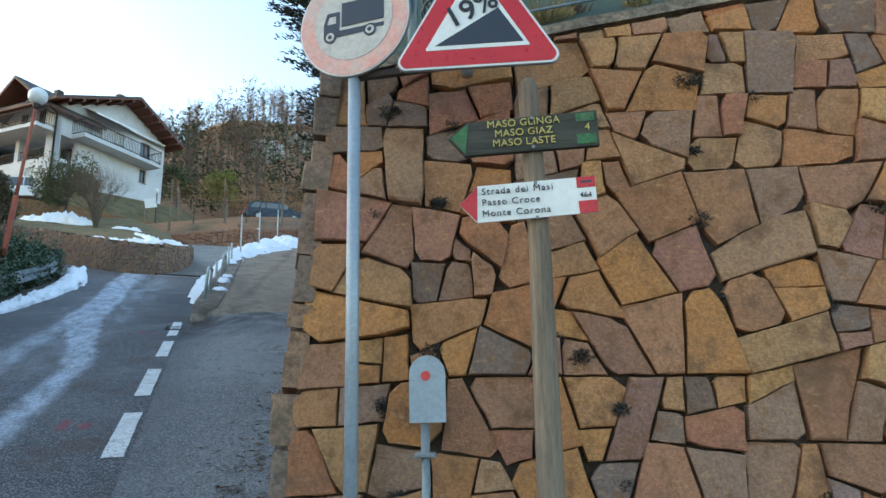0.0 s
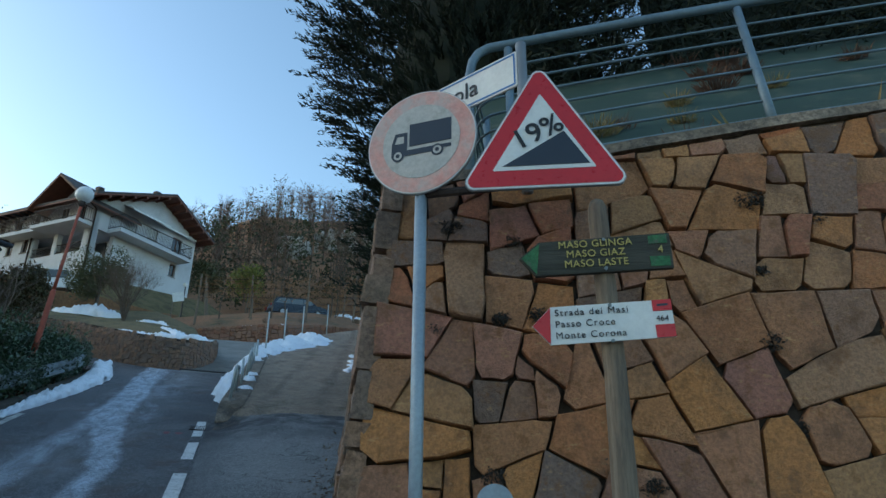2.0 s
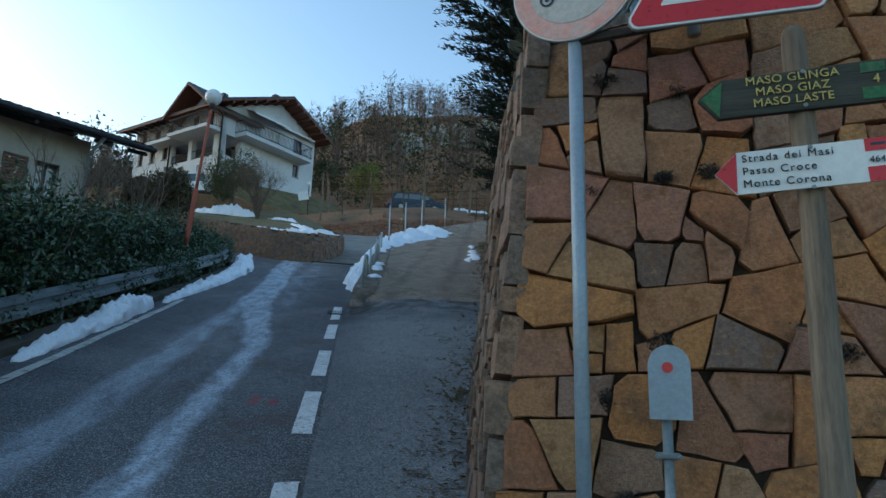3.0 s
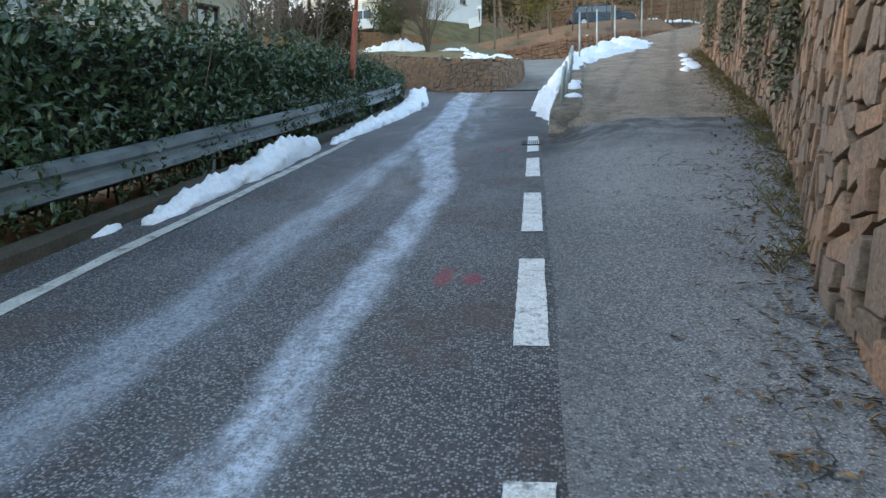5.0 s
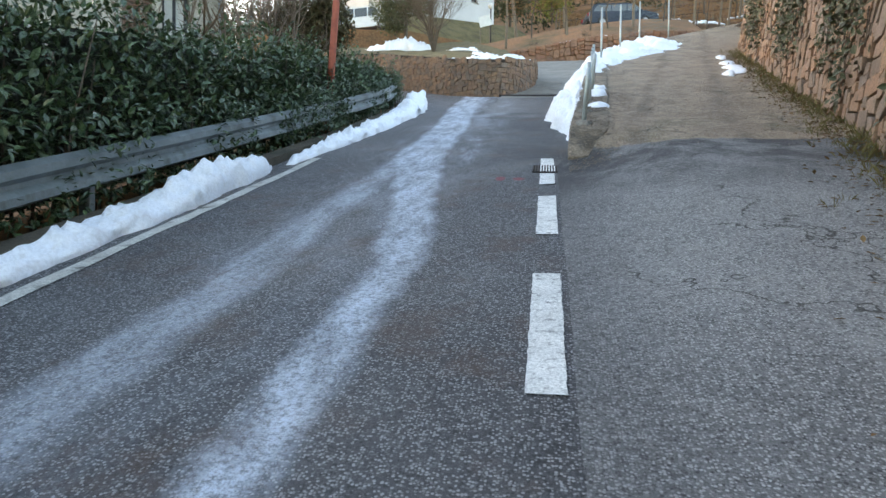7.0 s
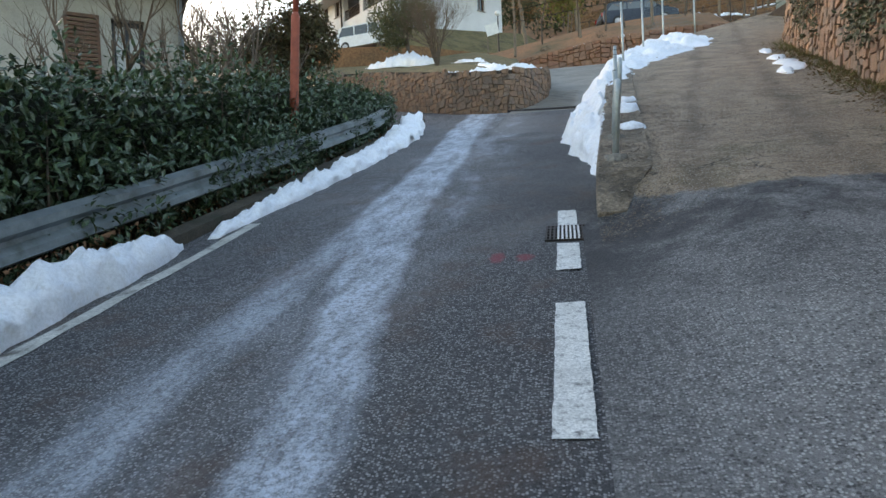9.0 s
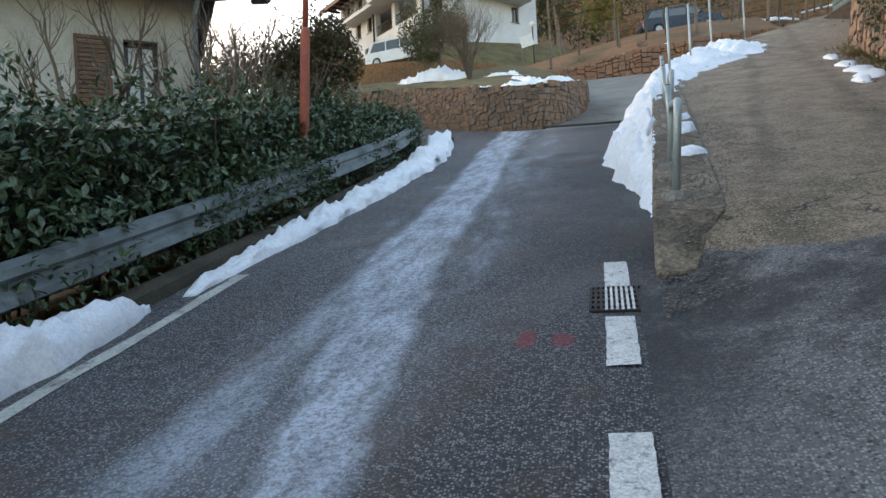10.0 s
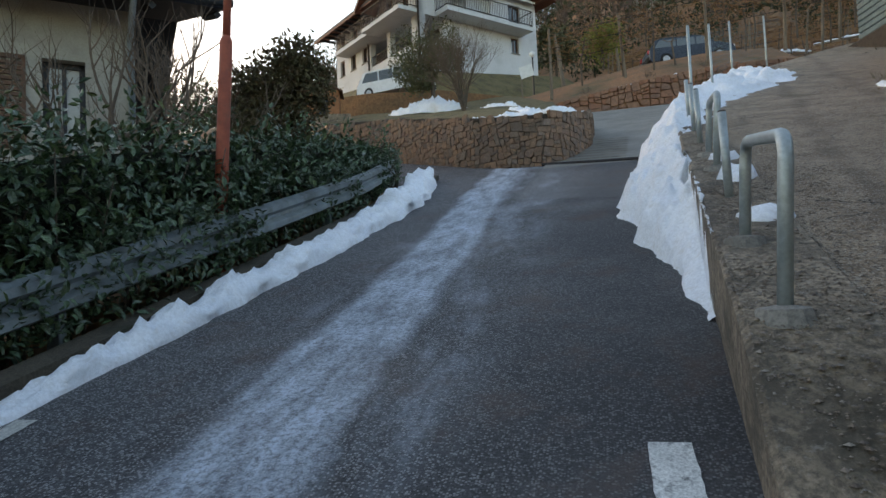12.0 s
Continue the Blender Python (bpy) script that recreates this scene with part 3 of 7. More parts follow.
# concrete edge between road and track, and the kerb under the guard rail
g = Geo()
ys = steps((-.62, 11, 50))
for y in ys:
    x = kerb_x(y)
    z1 = max(track_z(x + .15, y), road_z(x, y)) + .02 + .008 * nz(x, y, 0, 3)
    w = .2 + .21 * smooth(-.62, -.1, y)
    g.v += [(x + .008 * nz(x, y, 7, 4), y, G(x, y) - .3), (x + .008 * nz(x, y, 9, 4), y, z1 - .02), (x + .02, y, z1), (x + w, y, z1), (x + w, y, G(x, y) - .3)]
for j in range(len(ys) - 1):
    g.f += [(j * 5 + k, (j + 1) * 5 + k, (j + 1) * 5 + k + 1, j * 5 + k + 1) for k in range(4)]
g.f += [(0, 1, 2, 3, 4)]
fix(part("kerb", g, M_CONC), "structure", "worn concrete edging wall between road and track", "kerb")
g = Geo()
ys = steps((-30, -12, 12), (-12, 9, 44))
for y in ys:
    x = -3.0
    z = G(x, y)
    g.v += [(x, y, z - .1), (x, y, z + .09 + .01 * nz(x, y, 2, 2)), (x - .2, y, z + .1), (x - .2, y, z - .1)]
for j in range(len(ys) - 1):
    g.f += [(j * 4 + k, (j + 1) * 4 + k, (j + 1) * 4 + k + 1, j * 4 + k + 1) for k in range(3)]
fix(part("roadside_kerb", g, mat("earthy_kerb", (.085, .07, .05), (.05, .042, .032), 3, 50, 1, .8, dirt=(.035, .04, .02), dirt_scale=3, grain=.8)), "structure", "low concrete kerb under the guard rail", "kerb")


# ---- stone walls ----
def clip(poly, px, py, nx, ny):
    """Keeps the side of poly on which (p - q) . n is negative."""
    out = []
    for i, a in enumerate(poly):
        b = poly[(i + 1) % len(poly)]
        da, db = (a[0] - px) * nx + (a[1] - py) * ny, (b[0] - px) * nx + (b[1] - py) * ny
        if da <= 0:
            out.append(a)
        if da * db < 0:
            k = da / (da - db)
            out.append((a[0] + (b[0] - a[0]) * k, a[1] + (b[1] - a[1]) * k))
    return out


def area_of(p):
    return abs(sum(p[k][0] * p[(k + 1) % len(p)][1] - p[(k + 1) % len(p)][0] * p[k][1] for k in range(len(p)))) / 2


def cells(w, h, sx, sy, r, trim=None, slant=1.0):
    """Blocky uneven stones that fill a face w by h: the face is split again and again across its longer way, with cuts a little out of true and some slanting."""
    nx, ny = max(1, round(w / (sx * 4))), max(1, round(h / (sy * 3)))
    todo = [[(w * i / nx, h * k / ny), (w * (i + 1) / nx, h * k / ny), (w * (i + 1) / nx, h * (k + 1) / ny), (w * i / nx, h * (k + 1) / ny)] for i in range(nx) for k in range(ny)]
    # the coarse grid's inner corners are shifted so that no straight line runs through
    moved = {}
    for poly in todo:
        for k, p in enumerate(poly):
            key = (round(p[0], 4), round(p[1], 4))
            if key not in moved:
                inx, iny = 1e-6 < p[0] < w - 1e-6, 1e-6 < p[1] < h - 1e-6
                moved[key] = (p[0] + r.uniform(-1, 1) * sx * .8 * inx, p[1] + r.uniform(-1, 1) * sy * .8 * iny)
            poly[k] = moved[key]
    out = []
    while todo:
        p = todo.pop()
        ar = area_of(p)
        if ar < sx * sy * r.choice((.5, .8, 1.1, 1.3, 1.7, 2.1)):
            out.append(p)
            continue
        xs, ys_ = [q[0] for q in p], [q[1] for q in p]
        ex, ey = max(xs) - min(xs), (max(ys_) - min(ys_)) * sx / sy
        best = None
        for _ in range(5):
            ang = (0 if ex > ey * r.uniform(.8, 1.25) else math.pi / 2) + r.gauss(0, .2 * slant if r.random() < .7 else .45 * slant)
            nxv, nyv = math.cos(ang), math.sin(ang)
            px, py = min(xs) + (max(xs) - min(xs)) * r.uniform(.36, .64), min(ys_) + (max(ys_) - min(ys_)) * r.uniform(.36, .64)
            one, two = clip(p, px, py, nxv, nyv), clip(p, px, py, -nxv, -nyv)
            if len(one) < 4 or len(two) < 4:
                continue
            # thin slivers and sharp wedges are worse than compact blocks
            worth = min(area_of(q) / max(1e-4, sum(math.dist(q[k - 1], q[k]) for k in range(len(q))) ** 2) for q in (one, two))
            if best is None or worth > best[0]:
                best = (worth, one, two)
        if best is None or min(area_of(best[1]), area_of(best[2])) < .0035:
            out.append(p)
            continue
        todo += best[1:]
    # corners knocked off here and there
    worn = []
    for p in out:
        q = []
        for k, c in enumerate(p):
            a, b = p[k - 1], p[(k + 1) % len(p)]
            if r.random() < .3 and math.dist(a, c) > .09 and math.dist(b, c) > .09:
                t, u = r.uniform(.1, .28), r.uniform(.1, .28)
                q += [(c[0] + (a[0] - c[0]) * t, c[1] + (a[1] - c[1]) * t), (c[0] + (b[0] - c[0]) * u, c[1] + (b[1] - c[1]) * u)]
            else:
                q.append(c)
        worn.append(q)
    if trim:
        worn = [q for q in (clip(p, *trim) for p in worn) if len(q) >= 3 and area_of(q) > .0015]
    return worn


def stone(poly, gap, proud, r, rough=.008):
    """One stone about its middle: uneven edges, worn arrises and a slightly tilted face. x across, z up, front towards -y."""
    cx, cy = sum(p[0] for p in poly) / len(poly), sum(p[1] for p in poly) / len(poly)
    ring = []
    for i, a in enumerate(poly):
        b = poly[(i + 1) % len(poly)]
        ln = math.dist(a, b)
        if ln < .015:
            continue
        n = 3 if ln > .16 else 2 if ln > .06 else 1
        for k in range(n):
            t = (k + (.0 if k == 0 else r.uniform(-.15, .15))) / n
            x, y = a[0] + (b[0] - a[0]) * t, a[1] + (b[1] - a[1]) * t
            x, y = x - cx, y - cy
            d = math.hypot(x, y) or 1
            s = max(.35, 1 - (gap + (r.uniform(0, .9) * gap if k == 0 else r.uniform(-.3, .7) * rough)) / d)
            ring.append((x * s, y * s))
    n = len(ring)
    if n < 3:
        return None
    tx, ty = r.uniform(-.09, .09), r.uniform(-.09, .09)
    rows = ((1.0, .06, 0), (1.0, -.62 * proud, 0), (.984, -proud * .94, .6), (.93, -proud, 1))
    v = []
    for s, d, k in rows:
        v += [(x * s, d + k * (x * tx + y * ty + r.uniform(-.002, .002)), y * s) for x, y in ring]
    v.append((0, -proud * 1.05, 0))
    f = [(j * n + i, (j + 1) * n + i, (j + 1) * n + (i + 1) % n, j * n + (i + 1) % n) for j in range(3) for i in range(n)]
    f += [(3 * n + i, 4 * n, 3 * n + (i + 1) % n) for i in range(n)]
    return (cx, cy), v, f


def stone_face(parent, place, w, h, sx, sy, material, r, gap=.009, proud=.03, keep=None, join=None, trim=None, slant=1.0):
    """Stones over a face. place(u, v) gives the point and the frame there; keep(u, v) whether a stone is wanted; join gathers them into one Geo."""
    for poly in cells(w, h, sx, sy, r, trim=trim, slant=slant):
        s = stone(poly, gap, proud * r.uniform(.6, 1.5), r)
        if not s:
            continue
        (u, v), verts, faces = s
        if keep and not keep(u, v):
            continue
        m = place(u, v)
        if join is not None:
            join.add([m @ Vector(p) for p in verts], faces)
            continue
        me = bpy.data.meshes.new("stone")
        me.from_pydata(verts, [], faces)
        me.materials.append(material)
        ob = new("stone", me)
        ob.parent = parent
        ob.matrix_basis = m


W0 = Vector((.87, -9.3, -2.3))
WA = radians(-24)
WD = Vector((math.cos(WA), math.sin(WA), 0))
WN = Vector((WD.y, -WD.x, 0))
BATTER = Vector((.1, .025, 1))


def front_top(u):
    return .06 + .17 * u - .012 * u * u


def front_place(u, v):
    p = W0 + WD * u - Vector((0, 0, .25)) + BATTER * v
    rot = Matrix((WD, -WN, (0, 0, 1))).transposed().to_4x4()
    return Matrix.Translation(p) @ rot @ pose(0, 0, 0, -3)


FRONT = 7.0
g = Geo()
us = steps((0, FRONT, 14))
for u in us:
    a = front_place(u, 0).translation - WN * .012
    h = front_top(u) + 2.55
    b = front_place(u, h).translation - WN * .012
    g.v += [tuple(a), tuple(b), tuple(b - WN * .45), tuple(a - WN * .6)]
for j in range(len(us) - 1):
    g.f += [(j * 4 + k, (j + 1) * 4 + k, (j + 1) * 4 + (k + 1) % 4, j * 4 + (k + 1) % 4) for k in range(4)]
g.f += [(0, 1, 2, 3), tuple(len(g.v) - 4 + k for k in range(4))[::-1]]
WALL_FRONT = fix(part("wall_south", g, M_JOINT), "structure", "dry-jointed wall of big ochre and reddish stones", "stone wall")
g = Geo()
for u in steps((-.02, FRONT, 36)):
    h = front_top(u) + 2.55
    p = front_place(u, h).translation
    j = .012 * nz(u, 0, 0, 5)
    g.v += [tuple(p + WN * (.03 + j)), tuple(p + WN * (.02 + j) + Vector((0, 0, .055 + j))), tuple(p - WN * .42 + Vector((0, 0, .05))), tuple(p - WN * .42)]
n = len(g.v) // 4
for j in range(n - 1):
    g.f += [(j * 4 + k, (j + 1) * 4 + k, (j + 1) * 4 + (k + 1) % 4, j * 4 + (k + 1) % 4) for k in range(4)]
g.f += [(0, 1, 2, 3)]
fix(part("wall_coping", g, M_CONC), "structure", "rough concrete coping along the stone wall's top", "coping")


# ---- signs on the wall's corner ----
def disc_poly(r, n=40):
    return [(r * math.cos(2 * math.pi * k / n), r * math.sin(2 * math.pi * k / n)) for k in range(n)]


def rounded(poly, r, n=5):
    """The polygon with its corners rounded."""
    out = []
    m = len(poly)
    for i in range(m):
        p, a, b = Vector(poly[i]), Vector(poly[i - 1]), Vector(poly[(i + 1) % m])
        da, db = (a - p).normalized(), (b - p).normalized()
        ang = da.angle(db)
        t = min(r / math.tan(ang / 2), (a - p).length * .45, (b - p).length * .45)
        rr = t * math.tan(ang / 2)
        c = p + (da + db).normalized() * (rr / math.sin(ang / 2))
        s, e = p + da * t - c, p + db * t - c
        for k in range(n + 1):
            q = s.lerp(e, k / n)
            q = q.normalized() * rr
            out.append(tuple(c + q))
    return out


def tri(side, drop=0.0):
    h = side * math.sqrt(3) / 2
    return [(-side / 2, 0), (side / 2, 0), (0, h)]


def facing(x, y, z, deg):
    return pose(x, y, z, 0, 0, deg)


def at_front(m, d):
    return m @ Matrix.Translation((0, -d, 0))


POLE = Vector((1.141, -9.644, 0))
gz = track_z(1.14, -9.64)
root = thing("sign_post", (POLE.x, POLE.y, gz), "grey steel post carrying two road signs before a stone wall", "road sign post")
g = Geo()
g.tube([(POLE.x, POLE.y, gz - .1), (POLE.x, POLE.y, .3)], .025, 14)
part("post", g, M_POLE, root, smooth=True)
g = Geo()
g.tube([(POLE.x, POLE.y, .3), (POLE.x, POLE.y, .305)], [.026, .02], 14)
part("cap", g, M_POLE, root)
arm0 = Vector((POLE.x, POLE.y, -.135))
arm1 = Vector((1.56, -9.9, -.135))
g = Geo()
g.tube([arm0, arm1], .018, 8)
part("bracket", g, M_IRON, root, "dark bracket tube between the two signs")
# round sign: no lorries, its red rim faded to pink
MD = facing(POLE.x - .6157 * .04 + .012, POLE.y - .788 * .04, .098, -38)
g = Geo()
g.plate(disc_poly(.243), at_front(MD, 0), .012)
disc = part("round_sign", g, M_SIGNBACK, root, "round lorry ban sign with a rim faded to pink")
for nm, r, d, m_ in (("outer_edge", .24, .002, M_SIGNWHITE), ("rim", .236, .004, M_SIGNPINK), ("face", .172, .006, M_SIGNGREY)):
    g = Geo()
    g.plate(disc_poly(r), at_front(MD, d), .003)
    part(nm, g, m_, disc)
g = Geo()
ML = at_front(MD, .0085)
for poly in ([(-.05, -.02), (.135, -.02), (.135, .085), (-.05, .085)], [(-.13, -.062), (.08, -.062), (.08, -.036), (-.13, -.036)], [(.08, -.052), (.135, -.052), (.135, -.036), (.08, -.036)],
             [(-.13, -.06), (-.13, .0), (-.115, .05), (-.06, .05), (-.06, -.036), (-.075, -.036), (-.075, .035), (-.107, .035), (-.117, 0), (-.075, 0), (-.075, -.036)]):
    g.plate(poly, ML, .002)
part("lorry_symbol", g, M_SIGNDARK, disc)
for wx in (-.1, .075):
    for nm, r, d, m_ in (("wheel_symbol", .027, .0095, M_SIGNDARK), ("wheel_ring", .0185, .0105, M_SIGNGREY), ("wheel_hub", .009, .0115, M_SIGNDARK)):
        g = Geo()
        g.plate([(wx + x, -.058 + z) for x, z in disc_poly(r, 20)], at_front(MD, d), .001)
        part(nm, g, m_, disc)
# triangular sign: steep climb
MT = facing(1.538 + .012, -9.94, -.178, -24)
side = .665
g = Geo()
g.plate(rounded(tri(side), .035), MT, .014)
tsign = part("triangular_sign", g, M_SIGNBACK, root, "red and white triangular sign marked 19%")


def tri_in(k, rad):
    h = side * math.sqrt(3) / 2
    c = h / 3
    return rounded([(x * k, c + (z - c) * k) for x, z in tri(side)], rad)


for nm, k, rad, d, m_ in (("outer_edge", .985, .033, .002, M_SIGNWHITE), ("red_rim", .945, .026, .004, M_SIGNRED), ("face", .6, .004, .006, M_SIGNWHITE)):
    g = Geo()
    g.plate(tri_in(k, rad), at_front(MT, d), .003)
    part(nm, g, m_, tsign)
g = Geo()
g.plate([(-.16, .094), (.175, .094), (.085, .242)], at_front(MT, .008), .002)
part("slope_symbol", g, M_SIGNDARK, tsign)
words("lettering", "19%", at_front(MT, .0095) @ Matrix.Translation((-.1, 0, .163)) @ pose(0, 0, 0, 0, -25), .122, M_TEXT, tsign, spacing=1.05)
words("lettering", "19%", at_front(MT, .0097) @ Matrix.Translation((-.097, 0, .1635)) @ pose(0, 0, 0, 0, -25), .122, M_TEXT, tsign, spacing=1.05)

# street name plate on a post of its own behind the triangle
root = thing("street_name_sign", (1.62, -9.5, .1), "white street name plate with a blue rim on a pale post", "street sign")
SP = Vector((1.66, -9.56, 0))
g = Geo()
g.tube([(SP.x, SP.y, .0), (SP.x, SP.y, .82)], .026, 12)
part("post", g, M_SIGNBACK, root, smooth=True)
MS = facing(SP.x, SP.y - .01, .57, -58)
g = Geo()
g.plate(rounded([(-.8, 0), (-.02, 0), (-.02, .2), (-.8, .2)], .01), at_front(MS, .02), .012)
plate = part("plate", g, M_SIGNWHITE, root)
g = Geo()
for a, b in (((-.79, .01), (-.03, .018)), ((-.79, .182), (-.03, .19)), ((-.038, .018), (-.03, .182))):
    g.plate([(a[0], a[1]), (b[0], a[1]), (b[0], b[1]), (a[0], b[1])], at_front(MS, .023), .003)
part("blue_rim", g, M_BLUE, plate)
words("lettering", "ola", at_front(MS, .024) @ Matrix.Translation((-.42, 0, .055)), .14, M_TEXT, plate)

# wooden post with two waymarks
WB = Vector((1.62, -10.1, 0))


def on_post(u, z, d=0.0):
    p = WB + WD * u + WN * d
    return facing(p.x, p.y, z, -24)


pb = WB + WD * .052 - WN * .045
gz = track_z(pb.x, pb.y)
root = thing("waymark_post", (pb.x, pb.y, gz), "grey weathered wooden post carrying two waymark boards", "waymark post")
g = Geo()
hs = [gz - .1, -1.7, -1.2, -.9, -.6, -.36, -.31, -.285, -.275]
rs = [.048, .044, .04, .037, .036, .035, .033, .024, .008]
g.tube([(pb.x + .006 * math.sin(5 * z), pb.y, z) for z in hs], rs, 14)
part("post", g, M_WOOD, root, smooth=True)
g = Geo()
g.plate([(-.24, -.512), (-.185, -.578), (.275, -.562), (.272, -.435), (-.172, -.455)], on_post(0, 0, .005), .022)
board = part("wooden_board", g, M_SIGNWOOD, root, "dark stained board with yellow lettering and green tips")
for poly in ([(-.232, -.512), (-.182, -.572), (-.17, -.462)], [(.2, -.555), (.265, -.555), (.265, -.52), (.2, -.52)], [(.2, -.475), (.262, -.472), (.262, -.442), (.2, -.445)]):
    g = Geo()
    g.plate(poly, on_post(0, 0, .008), .003)
    part("green_patch", g, M_GREEN, board)
for i, t in enumerate(("MASO GLINGA", "MASO GIAZ", "MASO LASTE")):
    words("lettering", t, on_post(.02, -.478 - i * .0355, .009) @ pose(0, 0, 0, 0, -1.6), .036, M_YELLOW, board, .002, "CENTER", 1.06)
words("lettering", "4", on_post(.228, -.507, .009), .036, M_YELLOW, board, .002)
g = Geo()
g.plate([(-.207, -.756), (-.145, -.692), (.247, -.674), (.252, -.8), (-.149, -.82)], on_post(0, 0, .01), .006)
sign = part("metal_arrow_plate", g, M_SIGNWHITE, root, "white metal arrow plate with red ends and black names")
for poly in ([(-.206, -.756), (-.1455, -.694), (-.149, -.818)], [(.186, -.677), (.247, -.674), (.2485, -.711), (.187, -.714)], [(.189, -.76), (.2505, -.757), (.252, -.8), (.191, -.803)]):
    g = Geo()
    g.plate(poly, on_post(0, 0, .0125), .002)
    part("red_end", g, M_SIGNRED, sign)
for i, t in enumerate(("Strada dei Masi", "Passo Croce", "Monte Corona")):
    words("lettering", t, on_post(-.132, -.724 - i * .0385, .0135) @ pose(0, 0, 0, 0, -2), .032, M_TEXT, sign, .001, spacing=1.2)
words("lettering", "464", on_post(.194, -.747, .0135), .026, M_TEXT, sign, .001, spacing=1.05)
g = Geo()
g.plate([(.2, -.698), (.236, -.696), (.2365, -.688), (.2005, -.69)], on_post(0, 0, .0135), .001)
part("printed_bar", g, M_SIGNDARK, sign)
for u, z in ((.05, -.69), (.05, -.81), (.05, -.455), (.05, -.56)):
    g = Geo()
    g.plate([(x, z2) for x, z2 in disc_poly(.006, 10)], on_post(u, z, .016), .006)
    part("screw", g, M_GALV, root)

# small grey marker with a red reflector
mp = Vector((1.385, -9.735, 0))
gz = track_z(mp.x, mp.y)
root = thing("delineator_post", (mp.x, mp.y, gz), "low grey marker plate with a red reflector on a tube", "delineator")
g = Geo()
g.tube([(mp.x, mp.y, gz - .1), (mp.x, mp.y, -1.44)], .016, 12)
part("tube", g, M_GALV, root, smooth=True)
MM = facing(mp.x, mp.y - .03, -1.47, -24)
g = Geo()
g.plate(rounded([(-.066, 0), (.066, 0), (.066, .232), (-.066, .232)], .0, 1)[:0] + [(-.064, 0), (.064, 0)] + [(.064 * math.cos(a), .165 + .066 * math.sin(a)) for a in (math.pi * k / 14 for k in range(15))], MM, .012)
part("plate", g, M_POLE, root)
g = Geo()
g.plate([(x - .005, .16 + z) for x, z in disc_poly(.017, 18)], at_front(MM, .003), .004)
part("reflector", g, M_REFLECT, root)
g = Geo()
g.box((mp.x, mp.y, -1.58), (.075, .04, .018), pose(0, 0, 0, 0, 0, -24), .004)
part("clamp", g, M_GALV, root)
for s in (-1, 1):
    g = Geo()
    g.tube([mp + WD * (.034 * s) + Vector((0, 0, -1.58)) + WN * .02, mp + WD * (.034 * s) + Vector((0, 0, -1.58)) + WN * .05], .006, 8)
    part("bolt", g, M_GALV, root)

# ---- railing on the wall, and the bank behind it ----
root = thing("railing", tuple(front_place(.45, 2.6).translation), "blue-grey steel railing along the stone wall's top", "railing")


def rail_at(u, h):
    p = front_place(u, front_top(u) + 2.55).translation - WN * (.2)
    return p + Vector((0, 0, .02 + h)) + WN * (-.18 * h)


for u in (.55, 1.85, 3.2, 4.6, 6):
    g = Geo()
    g.tube([rail_at(u, -.08), rail_at(u, 1.0)], .024, 10)
    part("post", g, M_RAILPAINT, root, smooth=True)
us = [.5 + .35 * i for i in range(18)]
back = [rail_at(.44, 0) - WN * .01, rail_at(.39, 0) - WN * .05, rail_at(.36, 0) - WN * .13, rail_at(.36, 0) - WN * .3, rail_at(.42, 0) - WN * .9]
for k in range(8):
    hh = .06 + k * .115
    g = Geo()
    g.tube([p + Vector((0, 0, hh)) - WN * (.18 * hh) for p in back[::-1]] + [rail_at(u, hh) for u in us], .0075, 6)
    part("rail", g, M_RAILPAINT, root, smooth=True)
g = Geo()
g.tube([rail_at(.33, -.05), rail_at(.33, .85), rail_at(.345, .95), rail_at(.38, 1.01), rail_at(.44, 1.04)] + [rail_at(u, 1.04) for u in us], .027, 10)
part("handrail", g, M_RAILPAINT, root, smooth=True)
g = Geo()
g.tube([rail_at(.4, -.05) - WN * .55, rail_at(.4, .9) - WN * .55], .024, 10)
part("post", g, M_RAILPAINT, root, smooth=True)

g = Geo()
nu, nv = 40, 24
for i in range(nu + 1):
    u = -.2 + 9 * i / nu
    for j in range(nv + 1):
        v = 5.0 * j / nv
        p = front_place(u, front_top(max(0, u)) + 2.55).translation - WN * (.36 + v)
        g.v.append((p.x, p.y, p.z - .02 + min(v, 2.3) * 1.02 + .04 * nz(p.x, p.y, 0, 1.5)))
g.f = [(i * (nv + 1) + j, (i + 1) * (nv + 1) + j, (i + 1) * (nv + 1) + j + 1, i * (nv + 1) + j + 1) for i in range(nu) for j in range(nv)]
fix(part("bank", g, M_FABRIC, smooth=True), "structure", "bank covered with dull green slope fabric", "bank")


def tuft_geo(g, p, n, h, spread, r, up=1.0):
    for _ in range(n):
        a = r.uniform(0, 6.28)
        d = Vector((math.cos(a), math.sin(a), 0))
        b = Vector(p) + d * r.uniform(0, spread)
        l = h * r.uniform(.5, 1.2)
        t = b + d * l * r.uniform(.2, .8) + Vector((0, 0, l * up * r.uniform(.5, 1)))
        s = d.cross((0, 0, 1)) * l * .018
        m = b.lerp(t, .5) + Vector((0, 0, l * .12))
        g.add([b - s, b + s, m + s, t, m - s], [(0, 1, 2, 3, 4)])


def tuft(p, n, h, spread, material, label, cat="dry plant"):
    g = Geo()
    tuft_geo(g, p, n, h, spread, rng)
    ob = part("grass_tuft", g, material)
    return tagged(ob, label, cat, "tufts on the bank")


